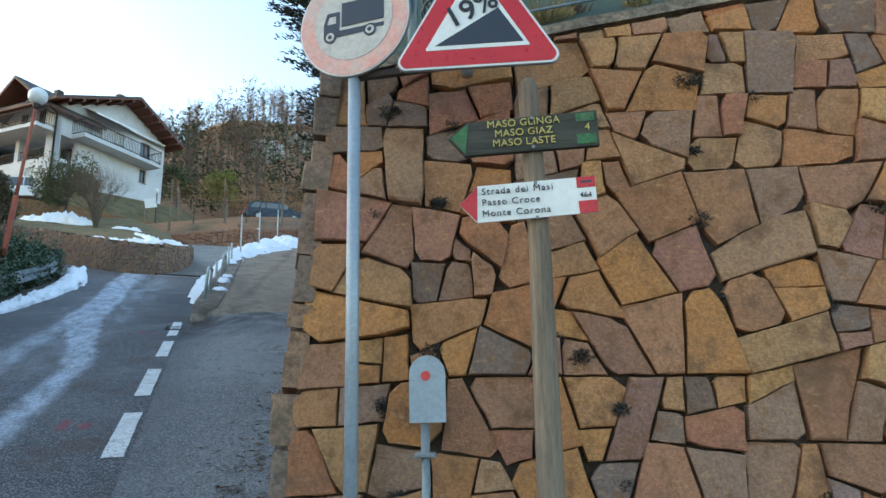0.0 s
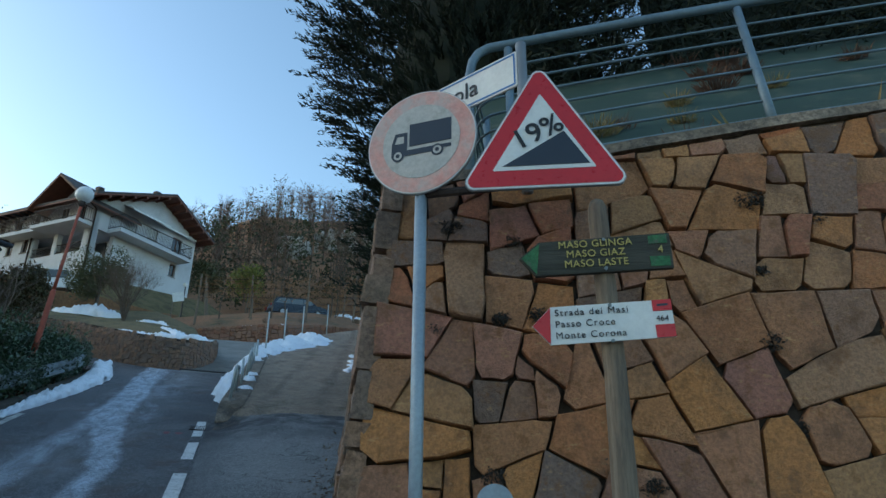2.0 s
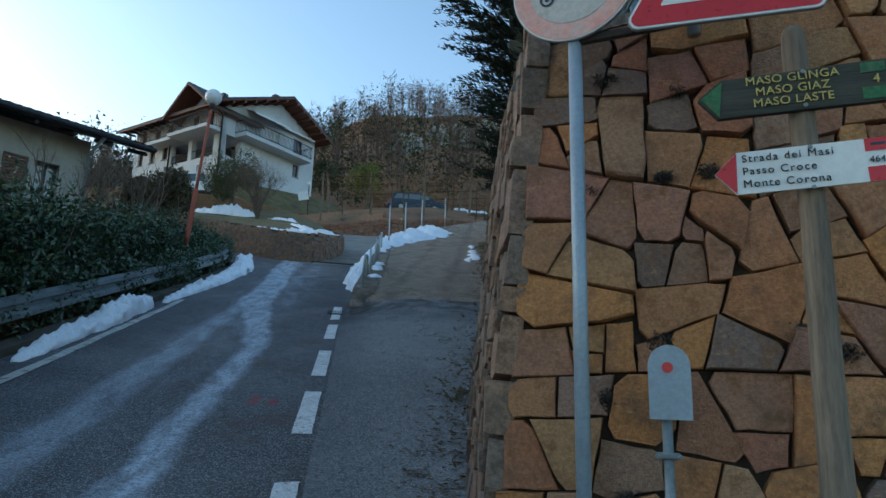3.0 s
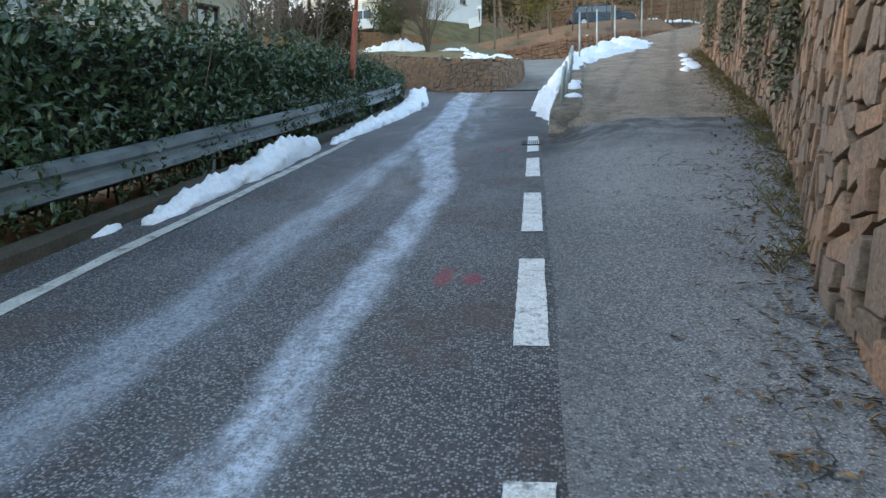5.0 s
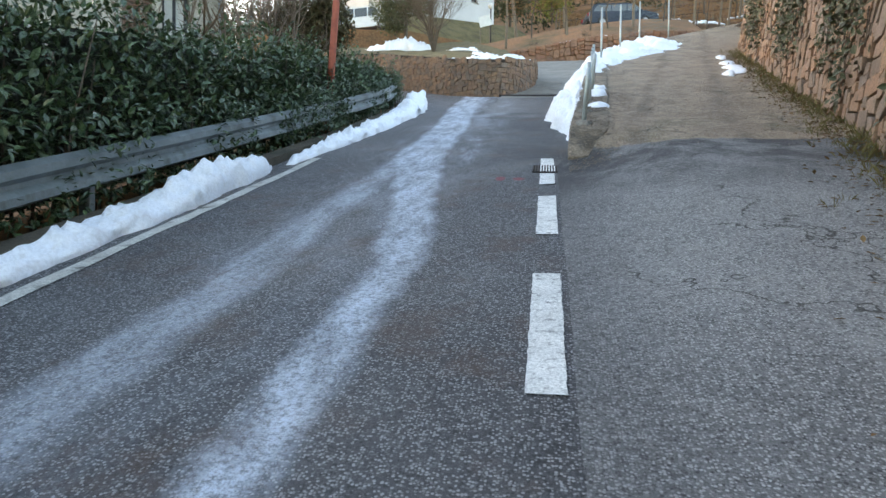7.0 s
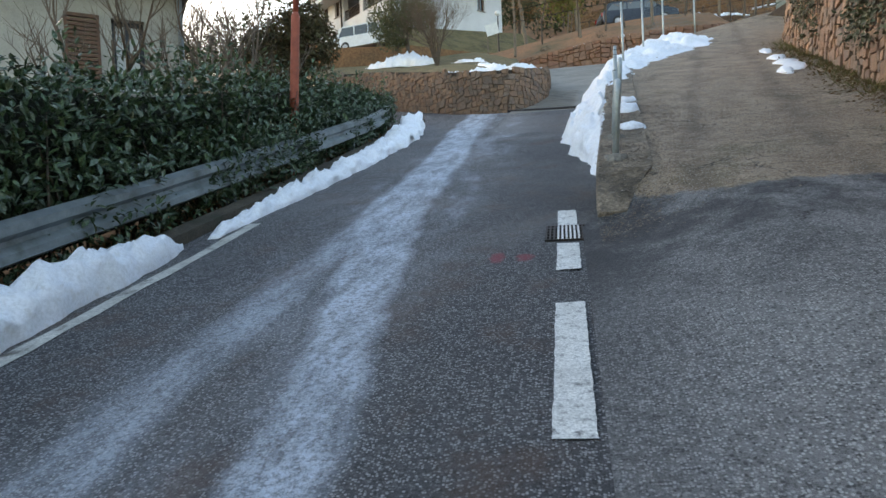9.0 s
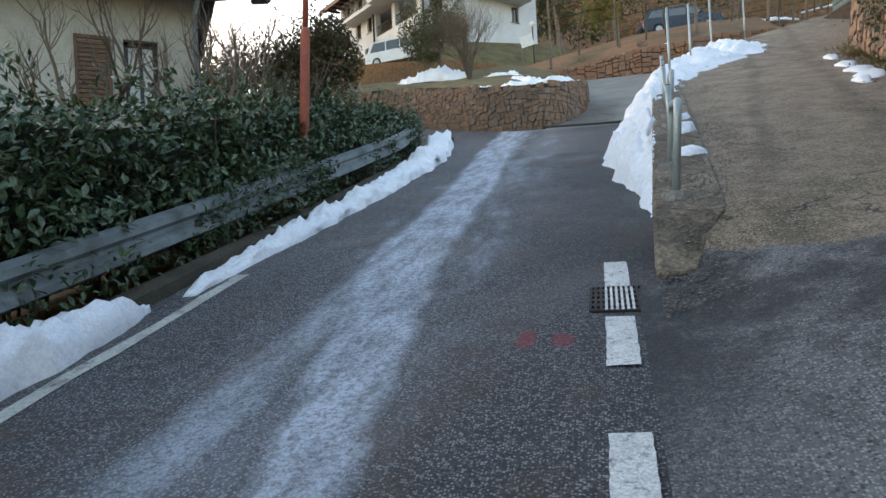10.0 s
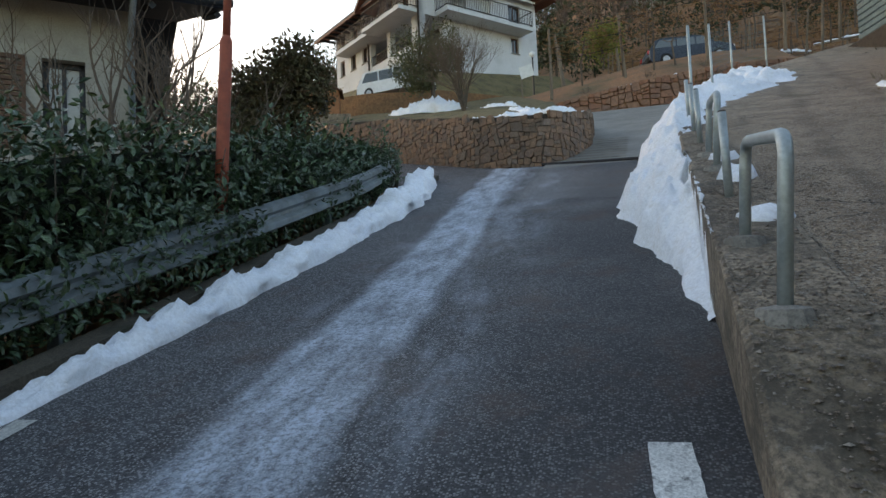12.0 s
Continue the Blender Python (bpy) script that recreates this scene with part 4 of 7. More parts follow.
M_TUFT = mat("straw_tuft", (.26, .2, .08), (.18, .14, .06), 9, 40, 1, .2, palette=[(.3, .22, .1), (.2, .15, .06), (.16, .16, .05)], island=True)
M_TUFT2 = mat("brown_tuft", (.12, .06, .035), (.08, .045, .03), 9, 40, 1, .2)
for k in range(20):
    u, v = rng.uniform(.4, 5.4), rng.uniform(.15, 2.2)
    p = front_place(u, front_top(u) + 2.55).translation - WN * (.36 + v)
    brown = rng.random() < .6
    tuft((p.x, p.y, p.z + v * 1.02 - .05), rng.randint(160, 260), rng.uniform(.08, .17), rng.uniform(.05, .14), M_TUFT2 if brown else M_TUFT, "dead brown plant tuft on the green bank" if brown else "straw-coloured grass tuft on the green bank")
for k in range(14):
    u = rng.uniform(.6, 4.5)
    p = front_place(u, front_top(u) + 2.55).translation - WN * rng.uniform(.1, .4)
    tuft((p.x, p.y, p.z + .03), rng.randint(6, 14), rng.uniform(.12, .3), .03, M_TUFT, "thin dry grass stalks on the wall's coping")


# ---- guard rail, hedge, lamp post ----
RAILX = -3.3
root = thing("guard_rail", (RAILX, 0, 0), "galvanised steel guard rail half overgrown by the hedge", "guard rail")
prof = [(0, .0), (.07, .03), (.07, .085), (.015, .125), (.015, .16), (.07, .2), (.07, .255), (0, .29)]
ys = steps((-24, 8.3, 60))
for s in range(6):
    seg = ys[s * 10:s * 10 + 11]
    g = Geo()
    for y in seg:
        z = G(0, y) + .25 + .01 * nz(0, y, 0, .8)
        x = RAILX - (.12 * max(0, y - 6) ** 1.3)
        g.v += [(x + d, y, z + h) for d, h in prof] + [(x + d - .004, y, z + h) for d, h in prof[::-1]]
    m = 2 * len(prof)
    g.f = [(j * m + k, (j + 1) * m + k, (j + 1) * m + (k + 1) % m, j * m + (k + 1) % m) for j in range(len(seg) - 1) for k in range(m)]
    part("beam", g, M_GALV, root)
for y in (-22.5, -18.6, -14.7, -10.8, -6.9, -2.95, .95, 4.9, 7.9):
    g = Geo()
    z = G(0, y)
    g.box((RAILX - .06 - (.12 * max(0, y - 6) ** 1.3), y, z + .18), (.1, .06, .66), None, .006)
    part("post", g, M_GALV, root)

LAUREL = [(0, 0, 0), (.22, .25, .06), (.26, .55, .08), (.0, 1, -.06), (-.26, .55, .08), (-.22, .25, .06), (0, .5, -.01)]


def leaf_into(g, p, d, up, l, w=1.0):
    """A pointed, slightly folded leaf."""
    s = d.cross(up).normalized() * l * w
    n = s.cross(d).normalized() * l
    d = d * l
    q = [p + s * a + d * b + n * c for a, b, c in LAUREL]
    g.add(q, [(0, 1, 6), (1, 2, 6), (2, 3, 6), (3, 4, 6), (4, 5, 6), (5, 0, 6)])


def unit(r):
    while True:
        v = Vector((r.uniform(-1, 1), r.uniform(-1, 1), r.uniform(-1, 1)))
        if .05 < v.length < 1:
            return v.normalized()


def hedge_top(y):
    pts = ((-24, 2.0), (-5, 1.82), (-2, 1.66), (0, 1.42), (2, 1.38), (5, 1.15), (7.5, .85), (9.3, .5))
    for (a, p), (b, q) in zip(pts, pts[1:]):
        if y <= b:
            return p + (q - p) * max(0, (y - a) / (b - a))
    return .45


r = random.Random(11)
root = thing("hedge", (-4.0, -2, G(0, -2)), "dense dark green laurel hedge behind the guard rail", "hedge")
g = Geo()
for y0, y1, n in ((-14, -8, 2600), (-8, 9.3, 24000)):
    for _ in range(n):
        y = r.uniform(y0, y1)
        top = hedge_top(y) + .16 * nz(0, y, 0, 1.3) + .08 * nz(0, y, 4, 4)
        h = r.random() ** .8 * top
        depth = abs(r.gauss(0, .22))
        bul = .17 * nz(y, h, 2, 1.6) + .08 * nz(y, h, 8, 4)
        x = -3.4 + bul - depth - max(0, h - top + .35) * .5 - .12 * max(0, y - 6) ** 1.2
        if h > top - .25 and r.random() < .6:
            x -= r.uniform(0, 1.2)
            h = top - r.uniform(0, .15)
        if h < .36 and r.random() < .62:
            continue
        if .22 < h < .56 and x > -3.36 and nz(0, y, 6, .9) < .1:
            x = -3.4 - r.random() * .2
        p = Vector((x, y, G(0, y) + h))
        d = (unit(r) + Vector((.55, -.15, .25))).normalized()
        leaf_into(g, p, d, (unit(r) * .5 + Vector((.4, -.1, 1))).normalized(), r.uniform(.065, .125), .85)
    if y1 == 9.3:
        for _ in range(160):
            y = r.uniform(-7, 9)
            top = hedge_top(y)
            p = Vector((-3.5 - r.random() * .9, y, G(0, y) + top))
            for k in range(7):
                leaf_into(g, p + Vector((0, 0, .05 * k)), (unit(r) + Vector((0, 0, .5))).normalized(), unit(r), r.uniform(.05, .1), .8)
for ya, yb, n in ((-6.6, -5.2, 260), (-4.6, -4.0, 140), (-3.4, -2.2, 320), (-1.4, -.2, 260), (.2, 3.3, 1700), (2.5, 3.2, 260), (4.6, 5.8, 300), (6.6, 8.9, 700)):
    for _ in range(n):
        y = r.uniform(ya, yb)
        k = math.sin(math.pi * (y - ya) / (yb - ya))
        hh = r.uniform(.12, .3 + .45 * k)
        p = Vector((-3.3 + r.uniform(-.1, .24) * k - .12 * max(0, y - 6) ** 1.3, y, G(0, y) + hh))
        leaf_into(g, p, (unit(r) + Vector((.5, -.1, .2))).normalized(), (unit(r) * .5 + Vector((.4, -.1, 1))).normalized(), r.uniform(.05, .095), .8)
for _ in range(3600):
    y = r.uniform(-8, 8.5)
    if nz(0, y, 9, .8) < -.25:
        continue
    hh = r.uniform(.08, .34)
    p = Vector((-3.27 - r.uniform(0, .25) - .12 * max(0, y - 6) ** 1.3, y, G(0, y) + hh))
    leaf_into(g, p, (unit(r) + Vector((.4, -.1, .1))).normalized(), (unit(r) * .5 + Vector((.4, -.1, 1))).normalized(), r.uniform(.05, .095), .8)
# sprays that hang over the beam's upper edge
for _ in range(1500):
    y = r.uniform(-8, 8.5)
    k = nz(0, y, 3, 1.1)
    hh = r.uniform(.6 - .12 * max(0, k) * 2, .82)
    p = Vector((-3.3 + r.uniform(-.15, .12) - .12 * max(0, y - 6) ** 1.3, y, G(0, y) + hh))
    leaf_into(g, p, (unit(r) + Vector((.5, -.1, -.1))).normalized(), (unit(r) * .5 + Vector((.5, -.1, 1))).normalized(), r.uniform(.06, .11), .85)
tagged(part("foliage", g, M_LEAF, root, "glossy dark green leaves"), kind="stuff")
g = Geo()
for _ in range(230):
    y = r.uniform(-13, 9)
    x = r.uniform(-4.3, -3.45)
    z = G(0, y) - .1
    t = hedge_top(y) * r.uniform(.7, .98)
    g.tube([(x, y, z), (x + r.uniform(-.1, .1), y + r.uniform(-.1, .1), z + t * .5), (x + r.uniform(-.25, .25), y + r.uniform(-.25, .25), z + t)], [.014, .01, .004], 5, False)
tagged(part("understorey", g, M_BARK, root), kind="stuff")
# plain sheet inside the hedge, coloured near black as the shade between leaves
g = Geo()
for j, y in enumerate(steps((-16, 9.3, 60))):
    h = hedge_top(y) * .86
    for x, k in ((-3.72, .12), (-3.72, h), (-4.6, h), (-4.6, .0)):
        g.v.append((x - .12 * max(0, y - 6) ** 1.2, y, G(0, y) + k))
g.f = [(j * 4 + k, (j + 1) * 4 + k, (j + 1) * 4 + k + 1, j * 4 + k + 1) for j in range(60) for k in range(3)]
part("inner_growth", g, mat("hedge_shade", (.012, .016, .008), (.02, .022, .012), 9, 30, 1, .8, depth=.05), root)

lz = G(0, 2.85)
root = thing("street_lamp", (-3.42, 2.85, lz), "rust-red lamp post with a pale glass globe", "street lamp")


def lamp_axis(z):
    """The post leans a little towards the road."""
    return (-3.5 + .31 * (z - lz) / (5.1 - lz), 2.85, z)


g = Geo()
g.tube([lamp_axis(z) for z in (2.86, 3.4, 4.84)], [.036, .035, .03], 12)
part("pole", g, M_RUST, root, smooth=True)
g = Geo()
g.tube([lamp_axis(z) for z in (lz - .15, 1.8, 2.83, 2.88)], [.06, .058, .056, .036], 12)
part("base_sleeve", g, M_RUST, root, smooth=True)
g = Geo()
g.tube([lamp_axis(z) for z in (4.82, 4.86, 4.95, 4.98)], [.03, .06, .075, .05], 12)
part("collar", g, M_IRON, root, smooth=True)
g = Geo()
g.tube([lamp_axis(5.12 + .19 * math.sin(a)) for a in (math.pi * (k / 14 - .5) for k in range(15))], [max(.004, .19 * math.cos(math.pi * (k / 14 - .5))) for k in range(15)], 22)
part("globe", g, M_LAMPHEAD, root, smooth=True)


# ---- snow ----
def snow_ridge(name, path, label, seed, n=12, bottom=-.03):
    """A thawing ridge: path rows are x, y, z, half width, height."""
    rows = []
    for a, b in zip(path, path[1:]):
        k = max(2, int(math.dist(a[:3], b[:3]) / .045))
        rows += [tuple(p + (q - p) * i / k for p, q in zip(a, b)) for i in range(k)]
    rows.append(path[-1])
    g = Geo()
    for j, (x, y, z, w, h) in enumerate(rows):
        i = min(j, len(rows) - 2)
        dx, dy = rows[i + 1][0] - rows[i][0], rows[i + 1][1] - rows[i][1]
        l = math.hypot(dx, dy) or 1
        sx, sy = dy / l, -dx / l
        lump = 1 + .45 * nz(x + seed, y, 0, 2.2) + .6 * abs(nz(x, y + seed, 0, 4.5)) - .1
        for k in range(n + 1):
            a = math.pi * k / n
            o = -math.cos(a) * w * (1 + .35 * nz(x, y, k * .2 + seed, 3.2) + .18 * nz(x, y, k + seed, 9))
            up = math.sin(a) ** .7 * h * lump * (1 + (.22 if n == 13 else .5) * nz(x, y + k * .37, seed, 6)) + (.07 * abs(nz(x + k * .3, y, seed, 9)) + .02 * nz(x + k * .5, y, seed, 24)) * math.sin(a) * min(1, h / .13)
            px, py = x + sx * o, y + sy * o
            g.v.append((px, py, z + bottom + (up if 0 < k < n else -.02)))
    m = n + 1
    g.f = [(j * m + k, j * m + k + 1, (j + 1) * m + k + 1, (j + 1) * m + k) for j in range(len(rows) - 1) for k in range(n)]
    g.f += [tuple(range(m))[::-1], tuple(range(len(g.v) - m, len(g.v)))]
    return tagged(part(name, g, M_SNOW, smooth=True), label, "snow")


def along(y, x, w, h, f=G):
    return (x, y, f(x, y), w, h)


snow_ridge("snow_ridge", [along(-.35, -2.82, .05, .05), along(.0, -2.86, .1, .1), along(1.6, -2.82, .14, .13), along(3.5, -2.76, .2, .17), along(6.2, -2.77, .26, .21), along(8.0, -3.05, .27, .25), along(8.9, -3.3, .18, .2), along(9.2, -3.45, .05, .08)], "ridge of old white snow along the guard rail", 1.0)
snow_ridge("snow_ridge", [along(-5.0, -2.8, .05, .05), along(-4.6, -2.84, .12, .1), along(-4.0, -2.88, .14, .12), along(-3.2, -2.9, .17, .15), along(-2.5, -2.92, .2, .2), along(-1.7, -2.95, .18, .2), along(-1.0, -2.95, .15, .17), along(-.62, -2.95, .05, .06)], "lumpy ridge of old snow beside the edge line", 7.3)
snow_ridge("snow_lump", [along(-5.35, -2.98, .03, .04), along(-5.2, -2.98, .07, .08), along(-5.05, -2.98, .03, .04)], "small dirty lump of old snow on the kerb", 2.2, 7)
# pile between road and track
def bank_foot(y):
    pts = ((1.2, .34), (1.96, .3), (2.7, .2), (3.5, .12), (4.9, -.02), (6.4, .2), (8.8, .55), (11.5, 1.2), (13.6, 2.6))
    for (a, p), (b, q) in zip(pts, pts[1:]):
        if y <= b:
            return p + (q - p) * max(0, (y - a) / (b - a))
    return pts[-1][1]


g = Geo()
ys, m = steps((1.2, 13.6, 300)), 30
for y in ys:
    over = .5 * smooth(4.2, 6.5, y) + .9 * smooth(7, 11, y) * (1 - smooth(12, 13.6, y))
    x0, x1 = bank_foot(y) + .13 * nz(0, y, 3, 2.4) + .03 * nz(0, y, 5, 9), kerb_x(min(y, 9.5)) + .06 + max(0, y - 9.5) * .42 + over + .08 * nz(0, y, 8, 3)
    x1 = max(x1, x0 + .06)
    crest = (T(0, y) - G(0, y)) * smooth(1.2, 3.6, y) + .05 + .12 * smooth(5, 9, y)
    for k in range(m + 1):
        t = k / m
        x = x0 + (x1 - x0) * t
        kx = kerb_x(min(y, 9.5)) + max(0, y - 9.5) * .42
        base = G(x, y) if x < kx else T(x, y)
        up = crest * (min(1, t * (x1 - x0) / max(.05, kx - x0)) ** .62) if x < kx else (.05 + .12 * smooth(5, 9, y)) * (1 - (x - kx) / max(.05, x1 - kx)) ** .7
        lump = .16 * nz(x, y, 1, 2.3) + .16 * abs(nz(x, y, 4, 4.8)) + .11 * abs(nz(x, y, 6, 9)) + .04 * nz(x, y, 9, 20) - .05
        edge = min(1, t * 6, (1 - t) * 6)
        g.v.append((x, y + .03 * nz(x, y, 12, 7), base - .02 + (max(.015, up + lump * min(1, crest * 1.6)) if 0 < k < m else -.03) * (edge if edge < 1 else 1)))
g.f = [(j * (m + 1) + k, j * (m + 1) + k + 1, (j + 1) * (m + 1) + k + 1, (j + 1) * (m + 1) + k) for j in range(len(ys) - 1) for k in range(m)]
tagged(part("snow_bank", g, M_SNOW, smooth=True), "thick pile of old snow spilling from track to road", "snow")
for y in (1.45, 2.5, 3.4):
    snow_ridge("snow_lump", [(kerb_x(y) + .24, y - .13, track_z(.9, y - .13) + .01, .05, .04), (kerb_x(y) + .28, y, track_z(.9, y) + .01, .15, .1), (kerb_x(y) + .27, y + .14, track_z(.9, y + .14) + .01, .05, .04)], "small patch of old snow between tubular rails", y * 3, 7)
for x, y, w in ((3.55, 5.6, .22), (3.65, 6.3, .2), (3.75, 7.1, .15), (3.95, 8.4, .12), (3.3, 5.2, .12)):
    snow_ridge("snow_patch", [(x - .03, y - .3, T(0, y - .3) + .02, .05, .02), (x, y, T(0, y) + .02, w, .07), (x + .05, y + .3, T(0, y + .3) + .02, .05, .02)], "thin snow patch beside the rubble wall", y * 5, 7)

# ---- tubular rails on the concrete edge ----
def hoop(at, ahead, height, label):
    """Two legs joined by a bent tube, set in small concrete feet."""
    x, y, z = at
    x2, y2, z2 = ahead
    root = thing("rail_hoop", at, label, "railing", "tubular rails")
    g = Geo()
    lean = .075
    za, zb = z + height, z2 + height * .78
    tip = Vector((x + lean * height, y, za)), Vector((x2 + lean * height * .8, y2, zb))
    along_top = (tip[1] - tip[0]).normalized()
    low_a, low_b = Vector((x + lean * (height - .1), y, za - .1)), Vector((x2 + lean * (height * .78 - .1), y2, zb - .1))
    pts = [(x, y, z - .05)]
    for k in range(7):
        t = k / 6
        pts.append(low_a * (1 - t) ** 2 + tip[0] * 2 * t * (1 - t) + (tip[0] + along_top * .1) * t * t)
    for k in range(7):
        t = k / 6
        pts.append((tip[1] - along_top * .1) * (1 - t) ** 2 + tip[1] * 2 * t * (1 - t) + low_b * t * t)
    pts.append((x2, y2, z2 - .05))
    g.tube(pts, .026, 12)
    part("tube", g, M_TUBE, root, smooth=True)
    for p in (at, ahead):
        g = Geo()
        g.tube([(p[0], p[1], p[2] - .04), (p[0], p[1], p[2] + .02), (p[0], p[1], p[2] + .03)], [.11, .085, .03], 11)
        part("concrete_foot", g, M_DRIVE, root)
    return root


def rail_foot(y, dx=.15):
    return (kerb_x(y) + dx, y, track_z(kerb_x(y) + dx, y) + .02)


hoop(rail_foot(.1, .14), rail_foot(.98, .13), .6, "bent grey steel tube rail at the concrete edge")
hoop(rail_foot(2.9, .18), rail_foot(3.6, .18), .58, "bent grey steel tube rail standing in snow")
for y in (1.95, 4.4, 5.3, 6.3):
    x, y, z = rail_foot(y, .17)
    root = thing("rail_post", (x, y, z), "single grey steel tube post at the concrete edge", "post", "tubular rails")
    g = Geo()
    g.tube([(x, y, z - .05), (x - .012, y, z + .52)], .026, 12)
    part("tube", g, M_TUBE, root, smooth=True)
    g = Geo()
    g.tube([(x - .012, y, z + .52), (x - .012, y, z + .53)], [.026, .022], 12)
    part("cap", g, M_IRON, root)
for k, (x, y) in enumerate(((1.25, 8.0), (1.9, 10.2), (2.7, 12.6), (3.9, 14.8))):
    root = thing("fence_post", (x, y, T(0, y)), "thin grey steel fence post above the snow", "fence post", "fence posts")
    g = Geo()
    g.tube([(x, y, T(0, y) - .3), (x, y, T(0, y) + 1.25)], .022, 8)
    part("tube", g, M_TUBE, root, smooth=True)
    g = Geo()
    g.tube([(x, y, T(0, y) + 1.25), (x, y, T(0, y) + 1.27)], [.024, .015], 8)
    part("cap", g, M_TUBE, root)
g = Geo()
fp = [(1.25, 8.0), (1.9, 10.2), (2.7, 12.6), (3.9, 14.8)]
for (xa, ya), (xb, yb) in zip(fp[1:], fp[2:]):
    for k in range(9):
        h = .3 + .1 * k
        g.tube([(xa, ya, T(0, ya) + h), (xb, yb, T(0, yb) + h)], .0022, 3, False)
    for k in range(16):
        t = k / 16
        x, y = xa + (xb - xa) * t, ya + (yb - ya) * t
        g.tube([(x, y, T(0, y) + .3), (x, y, T(0, y) + 1.15)], .0018, 3, False)
tagged(part("wire_mesh", g, M_SHED), "dull green wire mesh between the fence posts", "wire mesh", "", "stuff")

# ---- low retaining wall and its garden ----

def low_top(y, x=0):
    return 3.6 + (.22 if x > -1.2 else .33) * (y - 9.75)


low = [(-10.7, 18.5), (-7.6, 14.6), (-5.4, 13.3), (-4.0, 12.0), (-2.6, 10.5), (-1.75, 9.9), (-1.2, 9.75), (-.85, 10.0), (-.6, 10.6), (-.35, 11.6), (-.3, 13.4)]


def low_point(s, pts=low):
    for a, b in zip(pts, pts[1:]):
        l = math.dist(a, b)
        if s <= l:
            return a[0] + (b[0] - a[0]) * s / l, a[1] + (b[1] - a[1]) * s / l, (b[0] - a[0]) / l, (b[1] - a[1]) / l
        s -= l
    return (*pts[-1], (b[0] - a[0]) / l, (b[1] - a[1]) / l)


LOWLEN = sum(math.dist(a, b) for a, b in zip(low, low[1:]))
g = Geo()
n = 50
for i in range(n + 1):
    x, y, dx, dy = low_point(LOWLEN * i / n)
    nx, ny = dy, -dx
    g.v += [(x - nx * .02, y - ny * .02, G(0, y) - .4), (x - nx * .05, y - ny * .05, low_top(y, x)), (x - nx * .4, y - ny * .4, low_top(y, x)), (x - nx * .4, y - ny * .4, 2)]
for j in range(n):
    g.f += [(j * 4 + k, (j + 1) * 4 + k, (j + 1) * 4 + k + 1, j * 4 + k + 1) for k in range(3)]
LOW = fix(part("wall_low", g, M_JOINT), "structure", "low curved retaining wall of brown rubble stones", "stone wall")


def bank_z(x, y):
    """Height of the garden bank."""
    return 4.15 + .32 * (y - 12.25)


g = Geo()
ring = [low_point(LOWLEN * i / 40)[:2] for i in range(41)]
ROWS = 14
for k in range(ROWS + 1):
    for x, y in ring:
        t = (k / ROWS) ** 1.2
        px, py = x + (x * 1.25 - 4.2 - x) * t, y + .12 + (29.5 - y) * t
        g.v.append((px, py, (low_top(y, x) - .02) * (1 - min(1, t * 4)) + bank_z(px, py) * min(1, t * 4) + .1 * nz(px, py, 0, .7) * min(1, t * 8)))
g.f = [(k * 41 + i, k * 41 + i + 1, k * 41 + 42 + i, k * 41 + 41 + i) for k in range(ROWS) for i in range(40)]
fix(part("garden_bank", g, M_GRASS, smooth=True), "structure", "garden bank of dry grass above the low wall", "bank")


for pts in ([(-8.6, 22.7, .06, .03), (-7.9, 22.2, .35, .12), (-6.9, 21.6, .6, .3), (-5.9, 21.0, .6, .42), (-5.2, 20.6, .45, .3), (-4.8, 20.5, .08, .05)], [(-4.2, 19.9, .06, .03), (-3.6, 19.5, .3, .14), (-3.0, 18.9, .22, .12), (-2.6, 18.2, .06, .03)], [(-2.9, 17.4, .05, .03), (-2.4, 16.2, .2, .1), (-1.8, 14.8, .2, .1), (-1.5, 14.0, .05, .03)], [(-4.0, 14.6, .05, .02), (-3.0, 13.6, .14, .06), (-2.0, 12.9, .3, .12), (-1.2, 12.6, .38, .16), (-.7, 12.5, .2, .1), (-.45, 12.5, .05, .03)]):
    snow_ridge("snow_patch", [(x, y, bank_z(x, y) - .1, w, h + .08) for x, y, w, h in pts], "melting snow patch on the dry garden bank", pts[0][0], 9)

# retaining wall of red rubble behind the driveway
g = Geo()
rr = random.Random(5)
RW = [(-4.6, 21.0), (-1.5, 20.2), (1.5, 19.6), (4.2, 19.9), (6.5, 21.0)]
for a, b in zip(RW, RW[1:]):
    l = math.dist(a, b)
    d = Vector((b[0] - a[0], b[1] - a[1], 0)) / l
    rot = Matrix((d, Vector((-d.y, d.x, 0)), (0, 0, 1))).transposed().to_4x4()
    stone_face(None, lambda u, v: Matrix.Translation(Vector((a[0], a[1], 5.2 + .1 * a[0])) + d * u + Vector((0, 0, v + .1 * (b[0] - a[0]) * u / l))) @ rot, l, 1.5, .3, .2, None, rr, .012, .04, None, g)
wall2 = fix(part("wall_red", g, M_REDWALL), "structure", "retaining wall of reddish rubble below the vineyard", "stone wall")
g = Geo()
for x, y in RW:
    g.v += [(x, y + .03, 4), (x, y + .03, 6.65 + .1 * x), (x, y + 4, 8.4 + .1 * x), (x, y + 8, 9.0 + .1 * x)]
g.f = [(j * 4 + k, (j + 1) * 4 + k, (j + 1) * 4 + k + 1, j * 4 + k + 1) for j in range(4) for k in range(3)]
fix(part("terrace", g, M_SOIL), "structure", "brown soil terrace above the reddish wall", "terrace")
